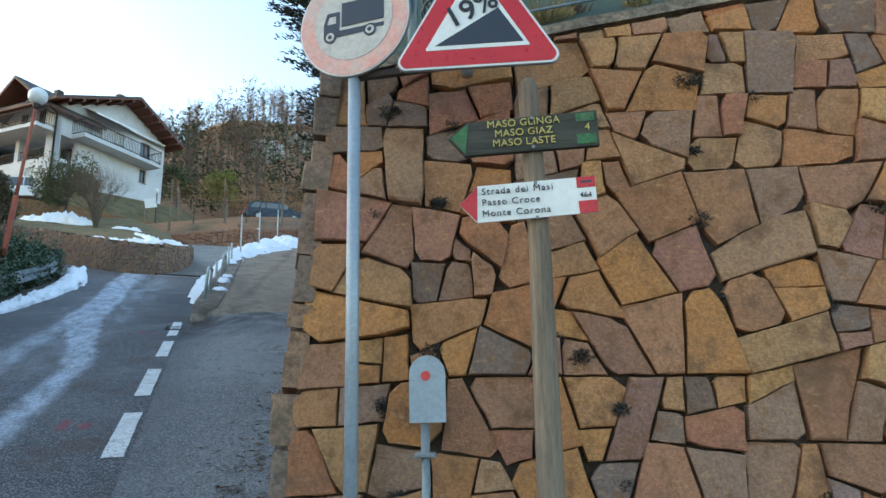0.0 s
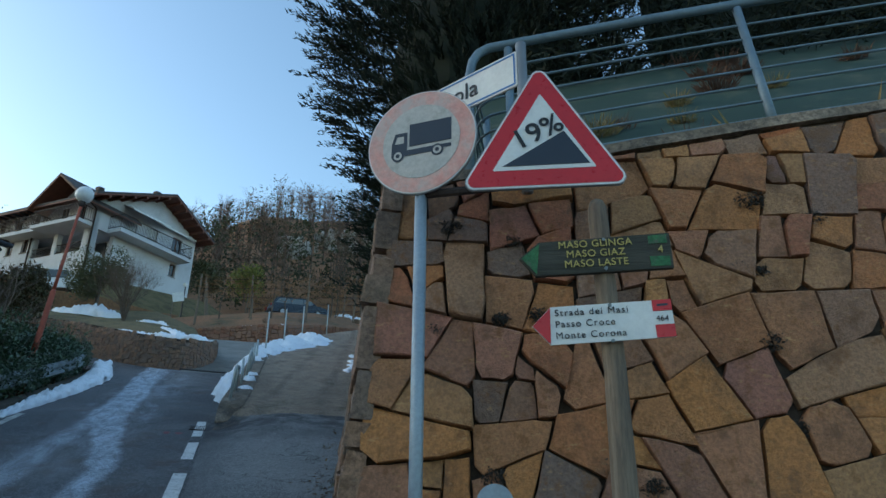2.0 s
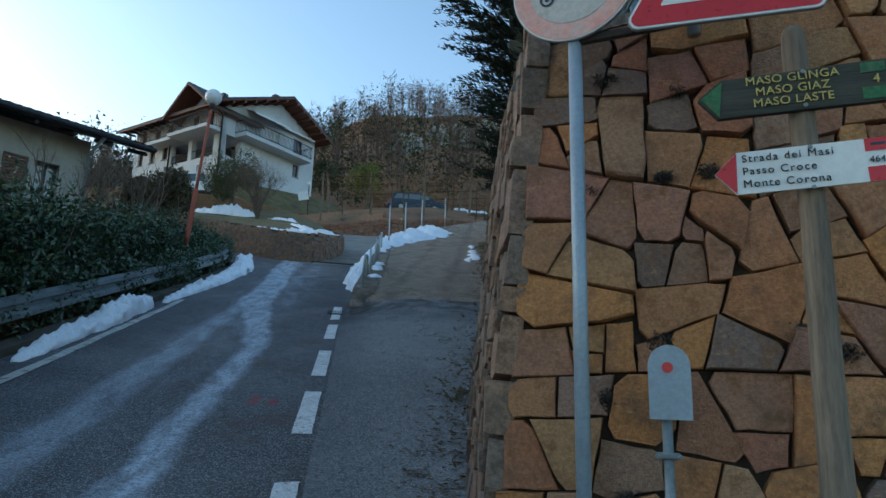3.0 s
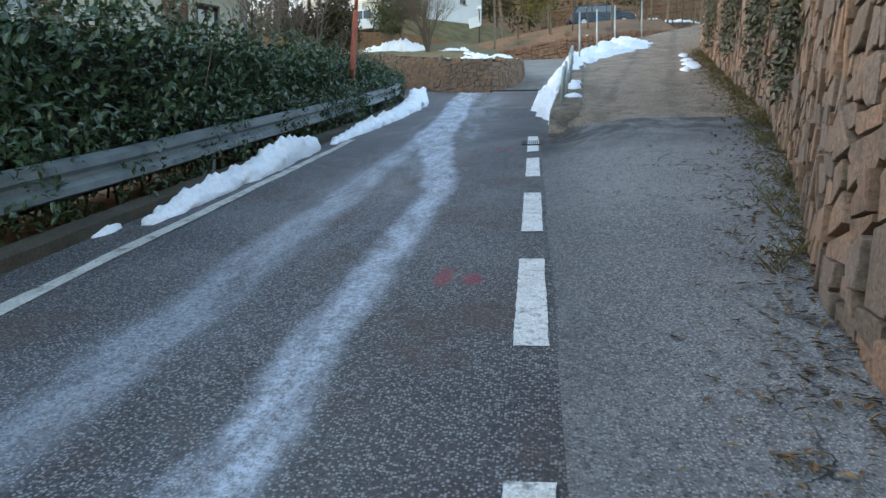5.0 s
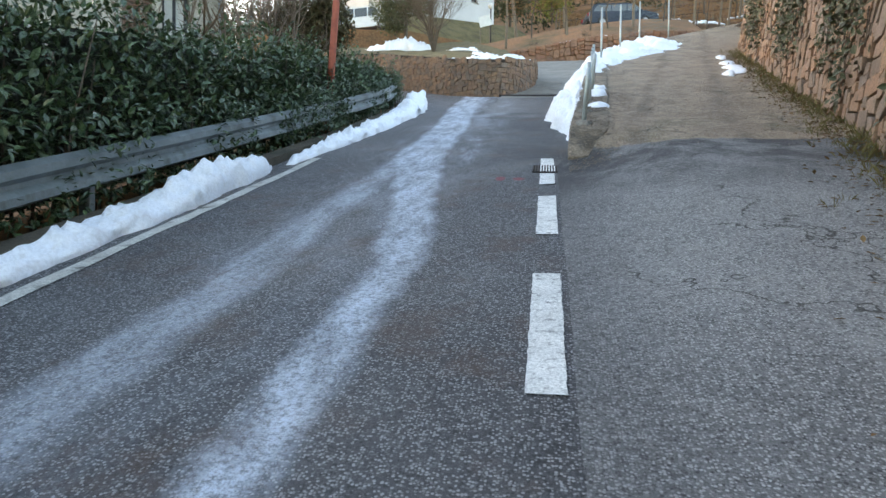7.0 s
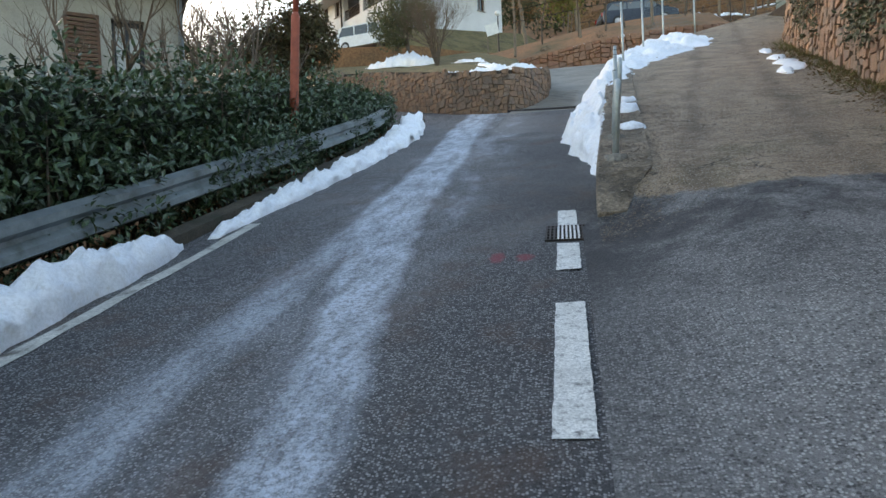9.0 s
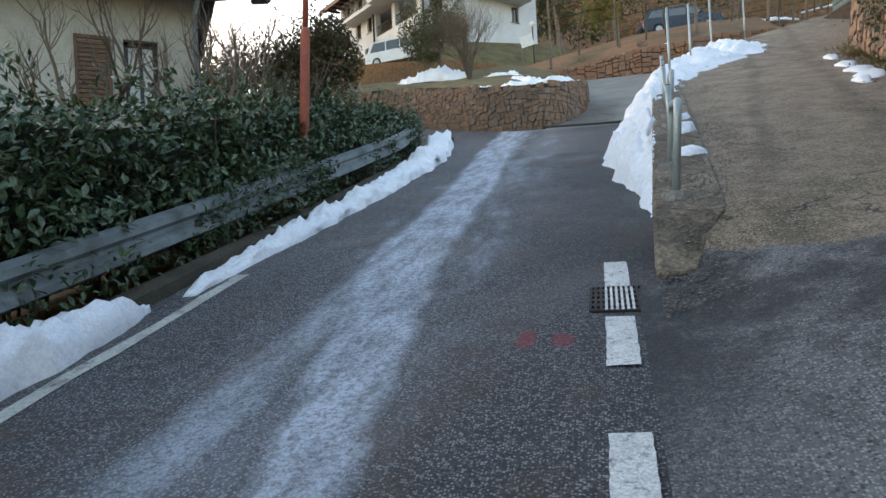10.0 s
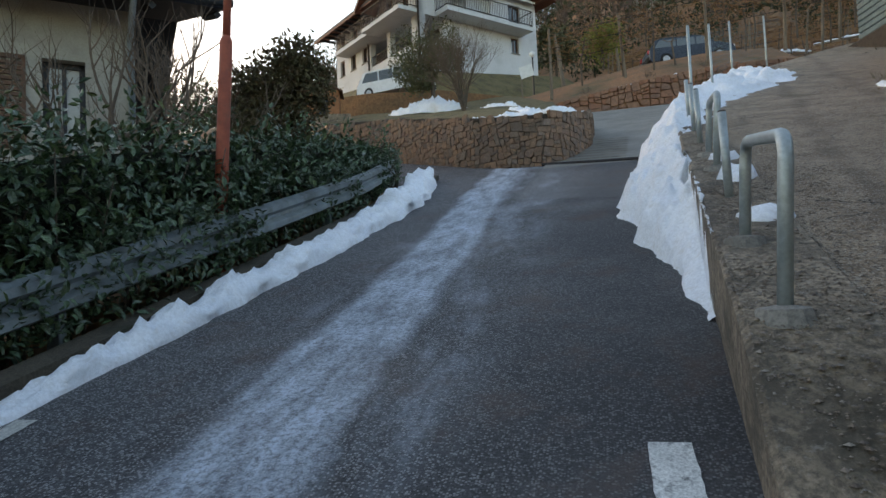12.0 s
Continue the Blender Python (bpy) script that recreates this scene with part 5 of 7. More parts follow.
for x, y, w in ((-1.4, 20.6, .5), (.9, 20.0, .25), (2.4, 19.9, .25)):
    snow_ridge("snow_patch", [(x - w * 1.6, y, 6.68 + .1 * x, .06, .03), (x, y + .05, 6.68 + .1 * x, .2, .1), (x + w * 1.6, y, 6.68 + .1 * x, .06, .03)], "strip of old snow on the vineyard terrace", x * 3, 7)

# ---- rubble wall along the track ----
SIDE_Y = (-9.3, -6.3, -4.0, -1.0, 2.0, 6.0, 9.8, 14.0)


def side_height(y):
    return 2.5 - 1.1 * smooth(-9, 9, y)


g = Geo()
for y in (-9.08,) + SIDE_Y[1:]:
    x = wall_x(y)
    z = track_z(x, y)
    b = .1 * (side_height(y))
    g.v += [(x, y, z - .4), (x + b + .05, y, z + side_height(y)), (x + b + .6, y, z + side_height(y)), (x + .7, y, z - .4)]
for j in range(len(SIDE_Y) - 1):
    g.f += [(j * 4 + k, (j + 1) * 4 + k, (j + 1) * 4 + (k + 1) % 4, j * 4 + (k + 1) % 4) for k in range(4)]
g.f += [(0, 1, 2, 3), tuple(len(g.v) - 4 + k for k in range(4))[::-1]]
SIDE = fix(part("wall_track", g, M_JOINT), "structure", "old rubble wall with ivy along the track", "stone wall")
g = Geo()
for y in SIDE_Y + (30,):
    x = wall_x(y) + .1 * side_height(y) + .4
    z = track_z(x, y) + side_height(y) - .03
    g.v += [(x, y, z), (x + 2.5, y + .4, z + .9), (x + 9, y + 2, z + 3.2), (x + 40, y + 4, z + 12)]
n = len(SIDE_Y) + 1
g.f = [(j * 4 + k, (j + 1) * 4 + k, (j + 1) * 4 + k + 1, j * 4 + k + 1) for j in range(n - 1) for k in range(3)]
fix(part("upper_slope", g, M_GRASS), "structure", "dry slope above the rubble wall", "bank")


# ---- trees and shrubs ----
def limbs(g, p, d, l, r0, depth, r, spread=.6, up=.15, tips=None, n=5, kids=(2, 4)):
    """Tapered branches that fork."""
    pts, q = [Vector(p)], Vector(p)
    d = Vector(d).normalized()
    k = 4 if depth > 0 else 3
    for i in range(k):
        d = (d + unit(r) * .16 + Vector((0, 0, up * .3))).normalized()
        q = q + d * l / k
        pts.append(q)
    r1 = r0 * (.55 if depth > 0 else .25)
    g.tube(pts, [r0 + (r1 - r0) * i / k for i in range(k + 1)], n if depth > 1 else 4 if depth else 3, False)
    if tips is not None and depth <= 1:
        tips += [(pp, d) for pp in pts[1:]]
    if depth > 0:
        for _ in range(r.randint(*kids)):
            i = r.randint(max(1, k - 2), k)
            e = (d + unit(r) * spread + Vector((0, 0, up))).normalized()
            limbs(g, pts[i], e, l * r.uniform(.55, .8), r1 * .8, depth - 1, r, spread, up, tips, n, kids)


def bare_tree(name, at, h, r, label, depth=4, spread=.6, r0=.06, kids=(2, 4), stems=1, up=.15, cat="bare tree"):
    root = thing(name, at, label, cat)
    g = Geo()
    t = Geo()
    for _ in range(stems):
        lean = unit(r) * (.35 if stems > 1 else .08)
        p0 = Vector(at) - Vector((0, 0, .1))
        p1 = p0 + Vector((lean.x * h * .3, lean.y * h * .3, h * .35))
        g.tube([p0, p0.lerp(p1, .5) + unit(r) * .02, p1], [r0, r0 * .85, r0 * .7], 8, False)
        for _ in range(r.randint(3, 5)):
            limbs(t, p1 - Vector((0, 0, r.uniform(0, h * .1))), (unit(r) * spread + Vector((lean.x, lean.y, .8))), h * .3, r0 * .55, depth - 1, r, spread, up, None, 5, kids)
    part("trunk", g, M_BARK, root, smooth=True)
    part("crown", t, M_TWIG, root, smooth=True)
    return root


def leafy_tree(name, at, h, rad, r, label, material, n, size, shape="round", cat="tree"):
    """A trunk and a crown of small leafy clumps with gaps."""
    root = thing(name, at, label, cat)
    g, tips = Geo(), []
    p = Vector(at)
    g.tube([p - Vector((0, 0, .1)), p + Vector((.03, 0, h * .3)), p + Vector((0, .03, h * .8))], [h * .03, h * .022, h * .008], 8, False)
    for k in range(9):
        z = h * (.25 + .07 * k)
        limbs(g, p + Vector((0, 0, z)), unit(r) + Vector((0, 0, .4)), rad * (1.0 - .06 * k), h * .011, 1, r, .7, .1, tips, 5)
    part("trunk", g, M_BARK, root, smooth=True)
    c = Geo()
    blobs = [(p + Vector((0, 0, h * .62)) + Vector((unit(r).x * rad * .55, unit(r).y * rad * .55, unit(r).z * h * .3)), rad * r.uniform(.3, .55)) for _ in range(16)]
    for _ in range(n):
        b, s = r.choice(blobs)
        q = b + unit(r) * s * r.uniform(.6, 1.05)
        leaf_into(c, q, unit(r), unit(r), size * r.uniform(.6, 1.3), .8)
    tagged(part("crown", c, material, root), kind="stuff")
    return root


r = random.Random(21)
M_OLIVE = mat("olive_green_leaf", (.05, .06, .02), (.07, .08, .03), 3, 30, .7, .1, palette=[(.045, .055, .02), (.08, .085, .03), (.1, .1, .04), (.06, .07, .025)], island=True)
M_YELLOW_BUSH = mat("yellow_green_leaf", (.2, .2, .03), (.15, .16, .03), 2, 20, .8, .1, palette=[(.22, .21, .03), (.16, .17, .03), (.12, .13, .03)], island=True)
M_BROWNLEAF = mat("brown_green_leaf", (.06, .055, .02), (.08, .055, .025), 2, 20, .8, .1, palette=[(.05, .055, .02), (.08, .06, .025), (.06, .06, .022), (.11, .06, .03)], island=True)
leafy_tree("garden_tree", (-6.43, 22.0, bank_z(-6.4, 22.0) - .1), 3.6, 1.6, r, "small olive-green evergreen tree beside melting snow", M_OLIVE, 9000, .11)
bare_tree("bare_shrub", (-4.6, 19.2, bank_z(-4.6, 19.2) - .1), 3.4, r, "broad bare shrub with many thin stems in the garden", 4, .6, .03, (3, 4), 13, .12, "shrub")
leafy_tree("garden_shrub", (-2.7, 40, 13.6), 3.2, 1.6, r, "dark green round shrub beside the house", M_OLIVE, 2600, .22, cat="shrub")
leafy_tree("garden_shrub", (.3, 45.5, 15.4), 3.0, 1.8, r, "yellow-green bush above the vineyard", M_YELLOW_BUSH, 2200, .22, cat="shrub")
leafy_tree("garden_shrub", (-6.0, 8.6, 2.0), 2.9, 1.3, r, "brownish evergreen bush beside the old house", M_BROWNLEAF, 15000, .1, cat="shrub")
leafy_tree("garden_shrub", (-8.1, 12.6, 2.4), 3.1, 1.1, r, "brownish evergreen bush near the lamp post", M_BROWNLEAF, 13000, .12, cat="shrub")
for x, y, h in ((1.5, 20.4, .5), (-.5, 20.9, .5), (3.4, 20.6, .6), (4.8, 22.0, .7)):
    bare_tree("terrace_shrub", (x, y, 6.7 + .1 * x), h * 1.6, r, "small bare brown shrub on the terrace", 3, .8, .012, (2, 3), 5, .05, "shrub")
for x, y, h in ((-4.9, 3.2, 3.4), (-5.6, 5.0, 3.3), (-5.6, 2.0, 3.5), (-6.1, -1.2, 3.6)):
    bare_tree("pruned_tree", (x, y, G(0, y) - .1), h, r, "pruned bare tree with knotted limbs before the old house", 4, .95, .085, (3, 5), 1, .35, "bare tree")
for x, y, h in ((-13, 14, 5), (-16, 19, 6), (-11.5, 17, 4)):
    bare_tree("bare_tree", (x, y, hill(x, y)), h, r, "slender bare tree behind the hedge", 4, .5, .06)

# dark cypress above the wall's corner
cp = Vector((3.1, -5.4, 1.0))
root = thing("cypress", tuple(cp), "large dark green cypress leaning over the wall", "tree")
g = Geo()
g.tube([cp - Vector((0, 0, .5)), cp + Vector((.1, .1, 2)), cp + Vector((.2, .1, 6))], [.2, .16, .04], 10, False)
part("trunk", g, M_BARK, root, smooth=True)
c = Geo()
for _ in range(2300):
    z = r.uniform(-.3, 6.8)
    a = r.uniform(0, 6.28)
    rad = (1.15 + .28 * min(z, 3.2) + .4 * nz(a, z, 0, 1.1)) * (1 - max(0, z - 3.5) * .15)
    d = Vector((math.cos(a), math.sin(a), .55 + r.uniform(-.15, .3))).normalized()
    o = cp + Vector((0, 0, z)) + Vector((math.cos(a), math.sin(a), 0)) * rad * r.uniform(.5, .95)
    l = r.uniform(.35, .8)
    for k in range(58):
        t = k / 58
        q = o + d * l * t + Vector((0, 0, -.12 * t * t)) + unit(r) * .035
        e = (d + unit(r) * .6).normalized()
        s = e.cross(unit(r)).normalized() * .011
        ln = .14 * (1.2 - t * .8)
        c.add([q - s, q + s, q + e * ln], [(0, 1, 2)])
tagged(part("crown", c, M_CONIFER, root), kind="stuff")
# near-black shell added inside the crown for the shade between its branches
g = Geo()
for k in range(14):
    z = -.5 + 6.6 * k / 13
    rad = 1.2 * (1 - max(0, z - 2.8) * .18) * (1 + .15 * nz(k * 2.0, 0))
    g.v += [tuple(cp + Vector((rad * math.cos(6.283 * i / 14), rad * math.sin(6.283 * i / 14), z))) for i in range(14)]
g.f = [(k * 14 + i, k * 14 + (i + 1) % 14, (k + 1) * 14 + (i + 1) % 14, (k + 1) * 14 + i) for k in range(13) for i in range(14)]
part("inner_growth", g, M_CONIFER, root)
# dark conifers that close the slope behind the bank
c = Geo()
for _ in range(30000):
    u, v = r.uniform(.6, 10), r.uniform(2.2, 4.2)
    p = front_place(u, front_top(min(u, 5)) + 2.55).translation - WN * v
    h = 2.0 + 5.0 * r.random() ** 1.5
    d = (unit(r) + Vector((0, 0, -.2))).normalized()
    s = d.cross(unit(r)).normalized() * .012
    q = Vector((p.x, p.y, p.z + h + .2))
    c.add([q - s, q + s, q + d * .2], [(0, 1, 2)])
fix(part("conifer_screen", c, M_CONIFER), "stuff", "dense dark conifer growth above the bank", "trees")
# near-black sheet added behind the needles as the shade in their depth
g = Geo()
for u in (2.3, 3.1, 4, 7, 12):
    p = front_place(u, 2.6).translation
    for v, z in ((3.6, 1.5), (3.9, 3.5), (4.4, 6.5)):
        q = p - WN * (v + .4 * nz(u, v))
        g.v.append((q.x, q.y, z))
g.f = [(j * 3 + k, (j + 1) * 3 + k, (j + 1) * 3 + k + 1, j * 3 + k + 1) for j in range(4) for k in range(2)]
fix(part("conifer_depth", g, M_CONIFER), "structure", "dark sheet standing in for shade behind the conifer growth", "trees")

# ---- the big house on the hill ----
HK = Vector((-9.35, 31, 0))
HU, HV = Vector((.6392, .769, 0)), Vector((-.769, .6392, 0))
HR, HL = 8.85, 9.9
# foot, loggia sill, upper floor, eaves, ridge
Z0, Z1, Z2, ZE, ZP = 9.6, 13.75, 15.45, 17.2, 19.45
RIDGE = 5.1


def hp(u, v, z):
    p = HK + HU * u + HV * v
    return (p.x, p.y, z)


def hbox(g, u0, u1, v0, v1, z0, z1, ch=0.0):
    m = Matrix((HU, HV, (0, 0, 1))).transposed().to_4x4()
    c = HK + HU * (u0 + u1) / 2 + HV * (v0 + v1) / 2
    g.box((c.x, c.y, (z0 + z1) / 2), (abs(u1 - u0), abs(v1 - v0), abs(z1 - z0)), m, ch)


house = thing("house", hp(4, 5, Z0), "pale grey three-storey house with balconies and brown eaves", "house")


def wall_with(name, openings, axis, length, z0, z1, flip, gable=None, off=0.0):
    """A wall 0.35 m thick with holes through it; axis u runs along the gable side, v along the other."""
    g = Geo()
    xs = sorted({0, length, *[o[0] for o in openings], *[o[1] for o in openings]})
    zs = sorted({z0, z1, *[o[2] for o in openings], *[o[3] for o in openings]})
    for a, b in zip(xs, xs[1:]):
        for c, d in zip(zs, zs[1:]):
            if any(o[0] <= (a + b) / 2 <= o[1] and o[2] <= (c + d) / 2 <= o[3] for o in openings):
                continue
            if axis == "u":
                hbox(g, a, b, off, off + .35, c, d)
            else:
                hbox(g, off, off + .35, a, b, c, d)
    if gable:
        pts = [(0, z1), (length, z1), (length, z1 + .42), (RIDGE, gable)]
        v = [hp(x, off, z) for x, z in pts] + [hp(x, off + .35, z) for x, z in pts]
        g.add(v, [(0, 1, 2, 3), (7, 6, 5, 4), (0, 4, 5, 1), (1, 5, 6, 2), (2, 6, 7, 3), (3, 7, 4, 0)])
    return part(name, g.weld(), M_WALL, house)


def window(axis, a, b, z0, z1, off=0.0, curtain=False):
    w = part("window", Geo(), M_SIGNWHITE, house)
    g = Geo()

    def bx(p, q, d0, d1, z_0, z_1):
        if axis == "u":
            hbox(g, p, q, off + d0, off + d1, z_0, z_1)
        else:
            hbox(g, off + d0, off + d1, p, q, z_0, z_1)
    t = .07
    bx(a, b, .12, .2, z0, z0 + t)
    bx(a, b, .12, .2, z1 - t, z1)
    bx(a, a + t, .12, .2, z0 + t, z1 - t)
    bx(b - t, b, .12, .2, z0 + t, z1 - t)
    bx((a + b) / 2 - .03, (a + b) / 2 + .03, .13, .19, z0 + t, z1 - t)
    part("frame", g, M_SHUTTER if not curtain else M_SIGNWHITE, w)
    for p, q in ((a + t, (a + b) / 2 - .03), ((a + b) / 2 + .03, b - t)):
        g = Geo()
        bx(p, q, .15, .165, z0 + t, z1 - t)
        part("pane", g, M_GLASS if not curtain else M_CURTAIN, w)
    g = Geo()
    bx(a - .06, b + .06, -.06, .12, z0 - .06, z0)
    part("sill", g, M_DRIVE, w)


R_OPEN = [(2.3, 3.3, Z2 + .05, Z2 + 1.6), (4.35, 5.15, Z2 + .75, Z2 + 1.55), (6.6, 7.55, Z2 + .3, Z2 + 1.7), (6.7, 7.3, 14.15, 15.1), (.4, 1.65, Z1, Z2 - .2)]
L_OPEN = [(5.8, 6.4, 14.3, 15.3), (7.25, 7.9, 14.3, 15.3), (8.75, 9.35, 14.3, 15.3), (1.0, 1.7, Z2 + .05, Z2 + 1.6), (2.6, 3.3, Z2 + .05, Z2 + 1.6), (5.2, 5.9, Z2 + .05, Z2 + 1.5), (6.9, 7.6, Z2 + .4, Z2 + 1.4), (8.6, 9.2, Z2 + .4, Z2 + 1.4),
          (1.5, 2.3, 12.1, 13.25), (4.2, 4.9, 12.1, 13.25), (6.2, 6.9, 12.6, 13.4), (.75, 3.05, Z1, Z2 - .2), (3.4, 5.3, Z1, Z2 - .2)]
wall_with("wall", R_OPEN, "u", HR, Z0, ZE, 1, ZP - .15)
wall_with("wall", L_OPEN, "v", HL, Z0, ZE, -1)
g = Geo()
hbox(g, .35, HR, HL - .35, HL, Z0, ZE)
part("wall", g, M_WALL, house)
g = Geo()
hbox(g, HR - .35, HR, .35, HL - .35, Z0, ZE)
part("wall", g, M_WALL, house)
g = Geo()
hbox(g, .4, HR - .4, .4, HL - .4, Z2 - .2, Z2)
part("floor_slab", g, M_WALL, house)
g = Geo()
hbox(g, .36, HR - .4, .36, 5.6, Z1 - .3, Z1 - .1)
part("loggia_floor", g, M_WALL, house)
g = Geo()
hbox(g, 2.2, 2.45, .4, 5.5, Z1 - .1, Z2 - .2)
part("loggia_back_wall", g, M_WALL, house)
for p in (1.2, 3.8):
    g = Geo()
    hbox(g, 2.12, 2.2, p, p + .9, Z1 - .05, Z1 + 1.4)
    part("loggia_door", g, M_GLASS, house)
for o in R_OPEN[:4]:
    window("u", *o, curtain=o[0] in (2.3, 4.35))
for o in L_OPEN[:11]:
    window("v", *o, curtain=o[2] < 12.5)


def balcony(axis, a, b, z, out, label=""):
    base = part("balcony", Geo(), M_WALL, house, label)
    g = Geo()

    def bx(g, p, q, d0, d1, z_0, z_1):
        if axis == "u":
            hbox(g, p, q, -d1, -d0, z_0, z_1)
        else:
            hbox(g, -d1, -d0, p, q, z_0, z_1)
    bx(g, a, b, 0.0, out, z - .22, z)
    part("slab", g, M_WALL, base)
    for d0, d1, p, q in ((out - .06, out - .02, a, b), (0, out - .06, a, a + .04), (0, out - .06, b - .04, b)):
        for h in (.1, .95):
            g = Geo()
            bx(g, p, q, d0, d1, z + h, z + h + .04)
            part("rail", g, M_IRON, base)
    g = Geo()
    n = int((b - a) / .13)
    for k in range(n + 1):
        p = a + (b - a - .02) * k / n
        bx(g, p, p + .02, out - .05, out - .03, z + .14, z + .95)
    for k in range(8):
        d = out * k / 8
        for p in (a, b - .03):
            bx(g, p, p + .02, d, d + .02, z + .14, z + .95)
    tagged(part("balustrade", g, M_IRON, base), kind="stuff")


balcony("u", 1.1, 7.5, Z2, 1.15, "long balcony with thin dark bars")
balcony("v", .0, 4.1, Z2, 1.3)
balcony("v", 4.15, 8.2, Z2, .95)
for a, b in ((.75, 3.05), (3.4, 5.3)):
    g = Geo()
    for h in (.1, .62):
        hbox(g, .05, .09, a, b, Z1 + h, Z1 + h + .04)
    for k in range(20):
        p = a + (b - a) * k / 20
        hbox(g, .06, .08, p, p + .015, Z1 + .14, Z1 + .62)
    tagged(part("loggia_railing", g, M_IRON, house), kind="stuff")
# earth heaped against the house's foot
g = Geo()
for k in range(13):
    t = k / 12
    if t < .5:
        v, u = 11 * (1 - 2 * t), 0
        a, b = hp(-.01, v, 12.0 + .13 * v), hp(-3.4, v - 1.4 * (1 - 2 * t), 9.4)
    else:
        u = 11 * (2 * t - 1)
        a, b = hp(u, -.01, 12.0 + .12 * u), hp(u + .5, -4.6, 9.0 + .05 * u)
    c = Vector(a).lerp(Vector(b), .5) + Vector((0, 0, .25 + .2 * nz(t * 9, 2)))
    g.v += [a, tuple(c), b, (b[0], b[1], 6)]
g.f = [(j * 4 + k, j * 4 + k + 1, (j + 1) * 4 + k + 1, (j + 1) * 4 + k) for j in range(12) for k in range(3)]
fix(part("house_bank", g, M_GRASS, smooth=True), "structure", "bank of dry grass against the big house", "bank")
# two awnings over the gable balcony
for a, b, z, out, drop in ((1.9, 5.3, ZE + .5, 1.0, .42), (4.4, 8.5, ZE + .42, .4, .12)):
    g = Geo()
    g.add([hp(a, -.02, z), hp(b, -.02, z), hp(b, -out, z - drop), hp(a, -out, z - drop), hp(a, -.02, z - .03), hp(b, -.02, z - .03), hp(b, -out, z - drop - .13), hp(a, -out, z - drop - .13)], [(0, 3, 2, 1), (4, 5, 6, 7), (3, 7, 6, 2), (0, 4, 7, 3), (1, 2, 6, 5)])
    part("awning", g, M_SIGNWHITE, house, "white half-open awning")
# downpipes
for v, z0, z1 in ((-.08, Z0, ZE - .75), (5.45, Z0, ZE - .75)):
    g = Geo()
    g.tube([hp(-.1, v, z0), hp(-.1, v, z1), hp(-.75, v, z1 + .35)], .06, 8)
    part("downpipe", g, M_IRON, house, smooth=True)


def roof_slab(name, corners, t, material, parent):
    g = Geo()
    up = [Vector(c) + Vector((0, 0, t)) for c in corners]
    g.add([*corners, *up], [(3, 2, 1, 0), (4, 5, 6, 7), (0, 1, 5, 4), (1, 2, 6, 5), (2, 3, 7, 6), (3, 0, 4, 7)])
    return part(name, g, material, parent)


OV = 1.3
for u0, zl in ((-1.2, 16.75), (HR + .6, 17.4)):
    c = [hp(u0, -OV, zl), hp(RIDGE, -OV, ZP), hp(RIDGE, HL + .8, ZP), hp(u0, HL + .8, zl)]
    if u0 > 0:
        c = c[::-1]
    roof_slab("roof", c, .1, M_ROOFWOOD, house)
    roof_slab("roof_covering", [Vector(q) + Vector((0, 0, .1)) for q in c], .14, M_ROOFDARK, house)
    for k in range(6):
        f = .15 + .15 * k
        u = u0 + (RIDGE - u0) * f
        z = zl + (ZP - zl) * f
        g = Geo()
        hbox(g, u - .07, u + .07, -OV, 0, z - .2, z - .01)
        part("rafter", g, M_ROOFWOOD, house)
for k in range(9):
    g = Geo()
    v = 4.6 + .68 * k
    hbox(g, -1.1, 0, v - .05, v + .05, ZE - .42, ZE - .27)
    part("rafter", g, M_DARKWOOD, house)
# cross gable over the other side
cg = [(-.5, 16.5), (2.2, 18.65), (4.6, 16.6)]
for (a, za), (b, zb) in zip(cg, cg[1:]):
    c = [hp(-1.45, a, za), hp(-1.45, b, zb), hp(3.2, b, zb), hp(3.2, a, za)]
    roof_slab("roof", c[::-1], .1, M_ROOFWOOD, house)
    roof_slab("roof_covering", [Vector(q) + Vector((0, 0, .1)) for q in c[::-1]], .12, M_ROOFDARK, house)
g = Geo()
g.add([hp(u, v, z) for u in (0, .3) for v, z in ((.3, ZE - .05), (4.0, ZE - .05), (2.2, 18.5))], [(0, 1, 2), (5, 4, 3), (0, 3, 4, 1), (1, 4, 5, 2), (2, 5, 3, 0)])
part("gable_wall", g, M_WALL, house)
for u, v in ((2.1, 2.9), (5.7, 1.4)):
    g = Geo()
    z = ZP - abs(RIDGE - u) * .44
    hbox(g, u - .3, u + .3, v - .3, v + .3, z - .3, z + 1.0, .02)
    ch = part("chimney", g, M_WALL, house)
    g = Geo()
    hbox(g, u - .38, u + .38, v - .38, v + .38, z + 1.0, z + 1.12, .02)
    hbox(g, u - .22, u + .22, v - .22, v + .22, z + 1.12, z + 1.45, .02)
    part("chimney_cap", g, M_IRON, ch)

# ---- old house behind the hedge ----
OA = Vector((-7.1, 6.2, 0))
OU = Vector((-.72, -.694, 0))
ON = Vector((.694, -.72, 0))
OEAVE = 5.0


def op(u, d, z):
    p = OA + OU * u + ON * d
    return Vector((p.x, p.y, z))


def obox(g, u0, u1, d0, d1, z0, z1, ch=0.0):
    m = Matrix((OU, ON, (0, 0, 1))).transposed().to_4x4()
    c = op((u0 + u1) / 2, (d0 + d1) / 2, (z0 + z1) / 2)
    g.box(c, (abs(u1 - u0), abs(d1 - d0), abs(z1 - z0)), m, ch)


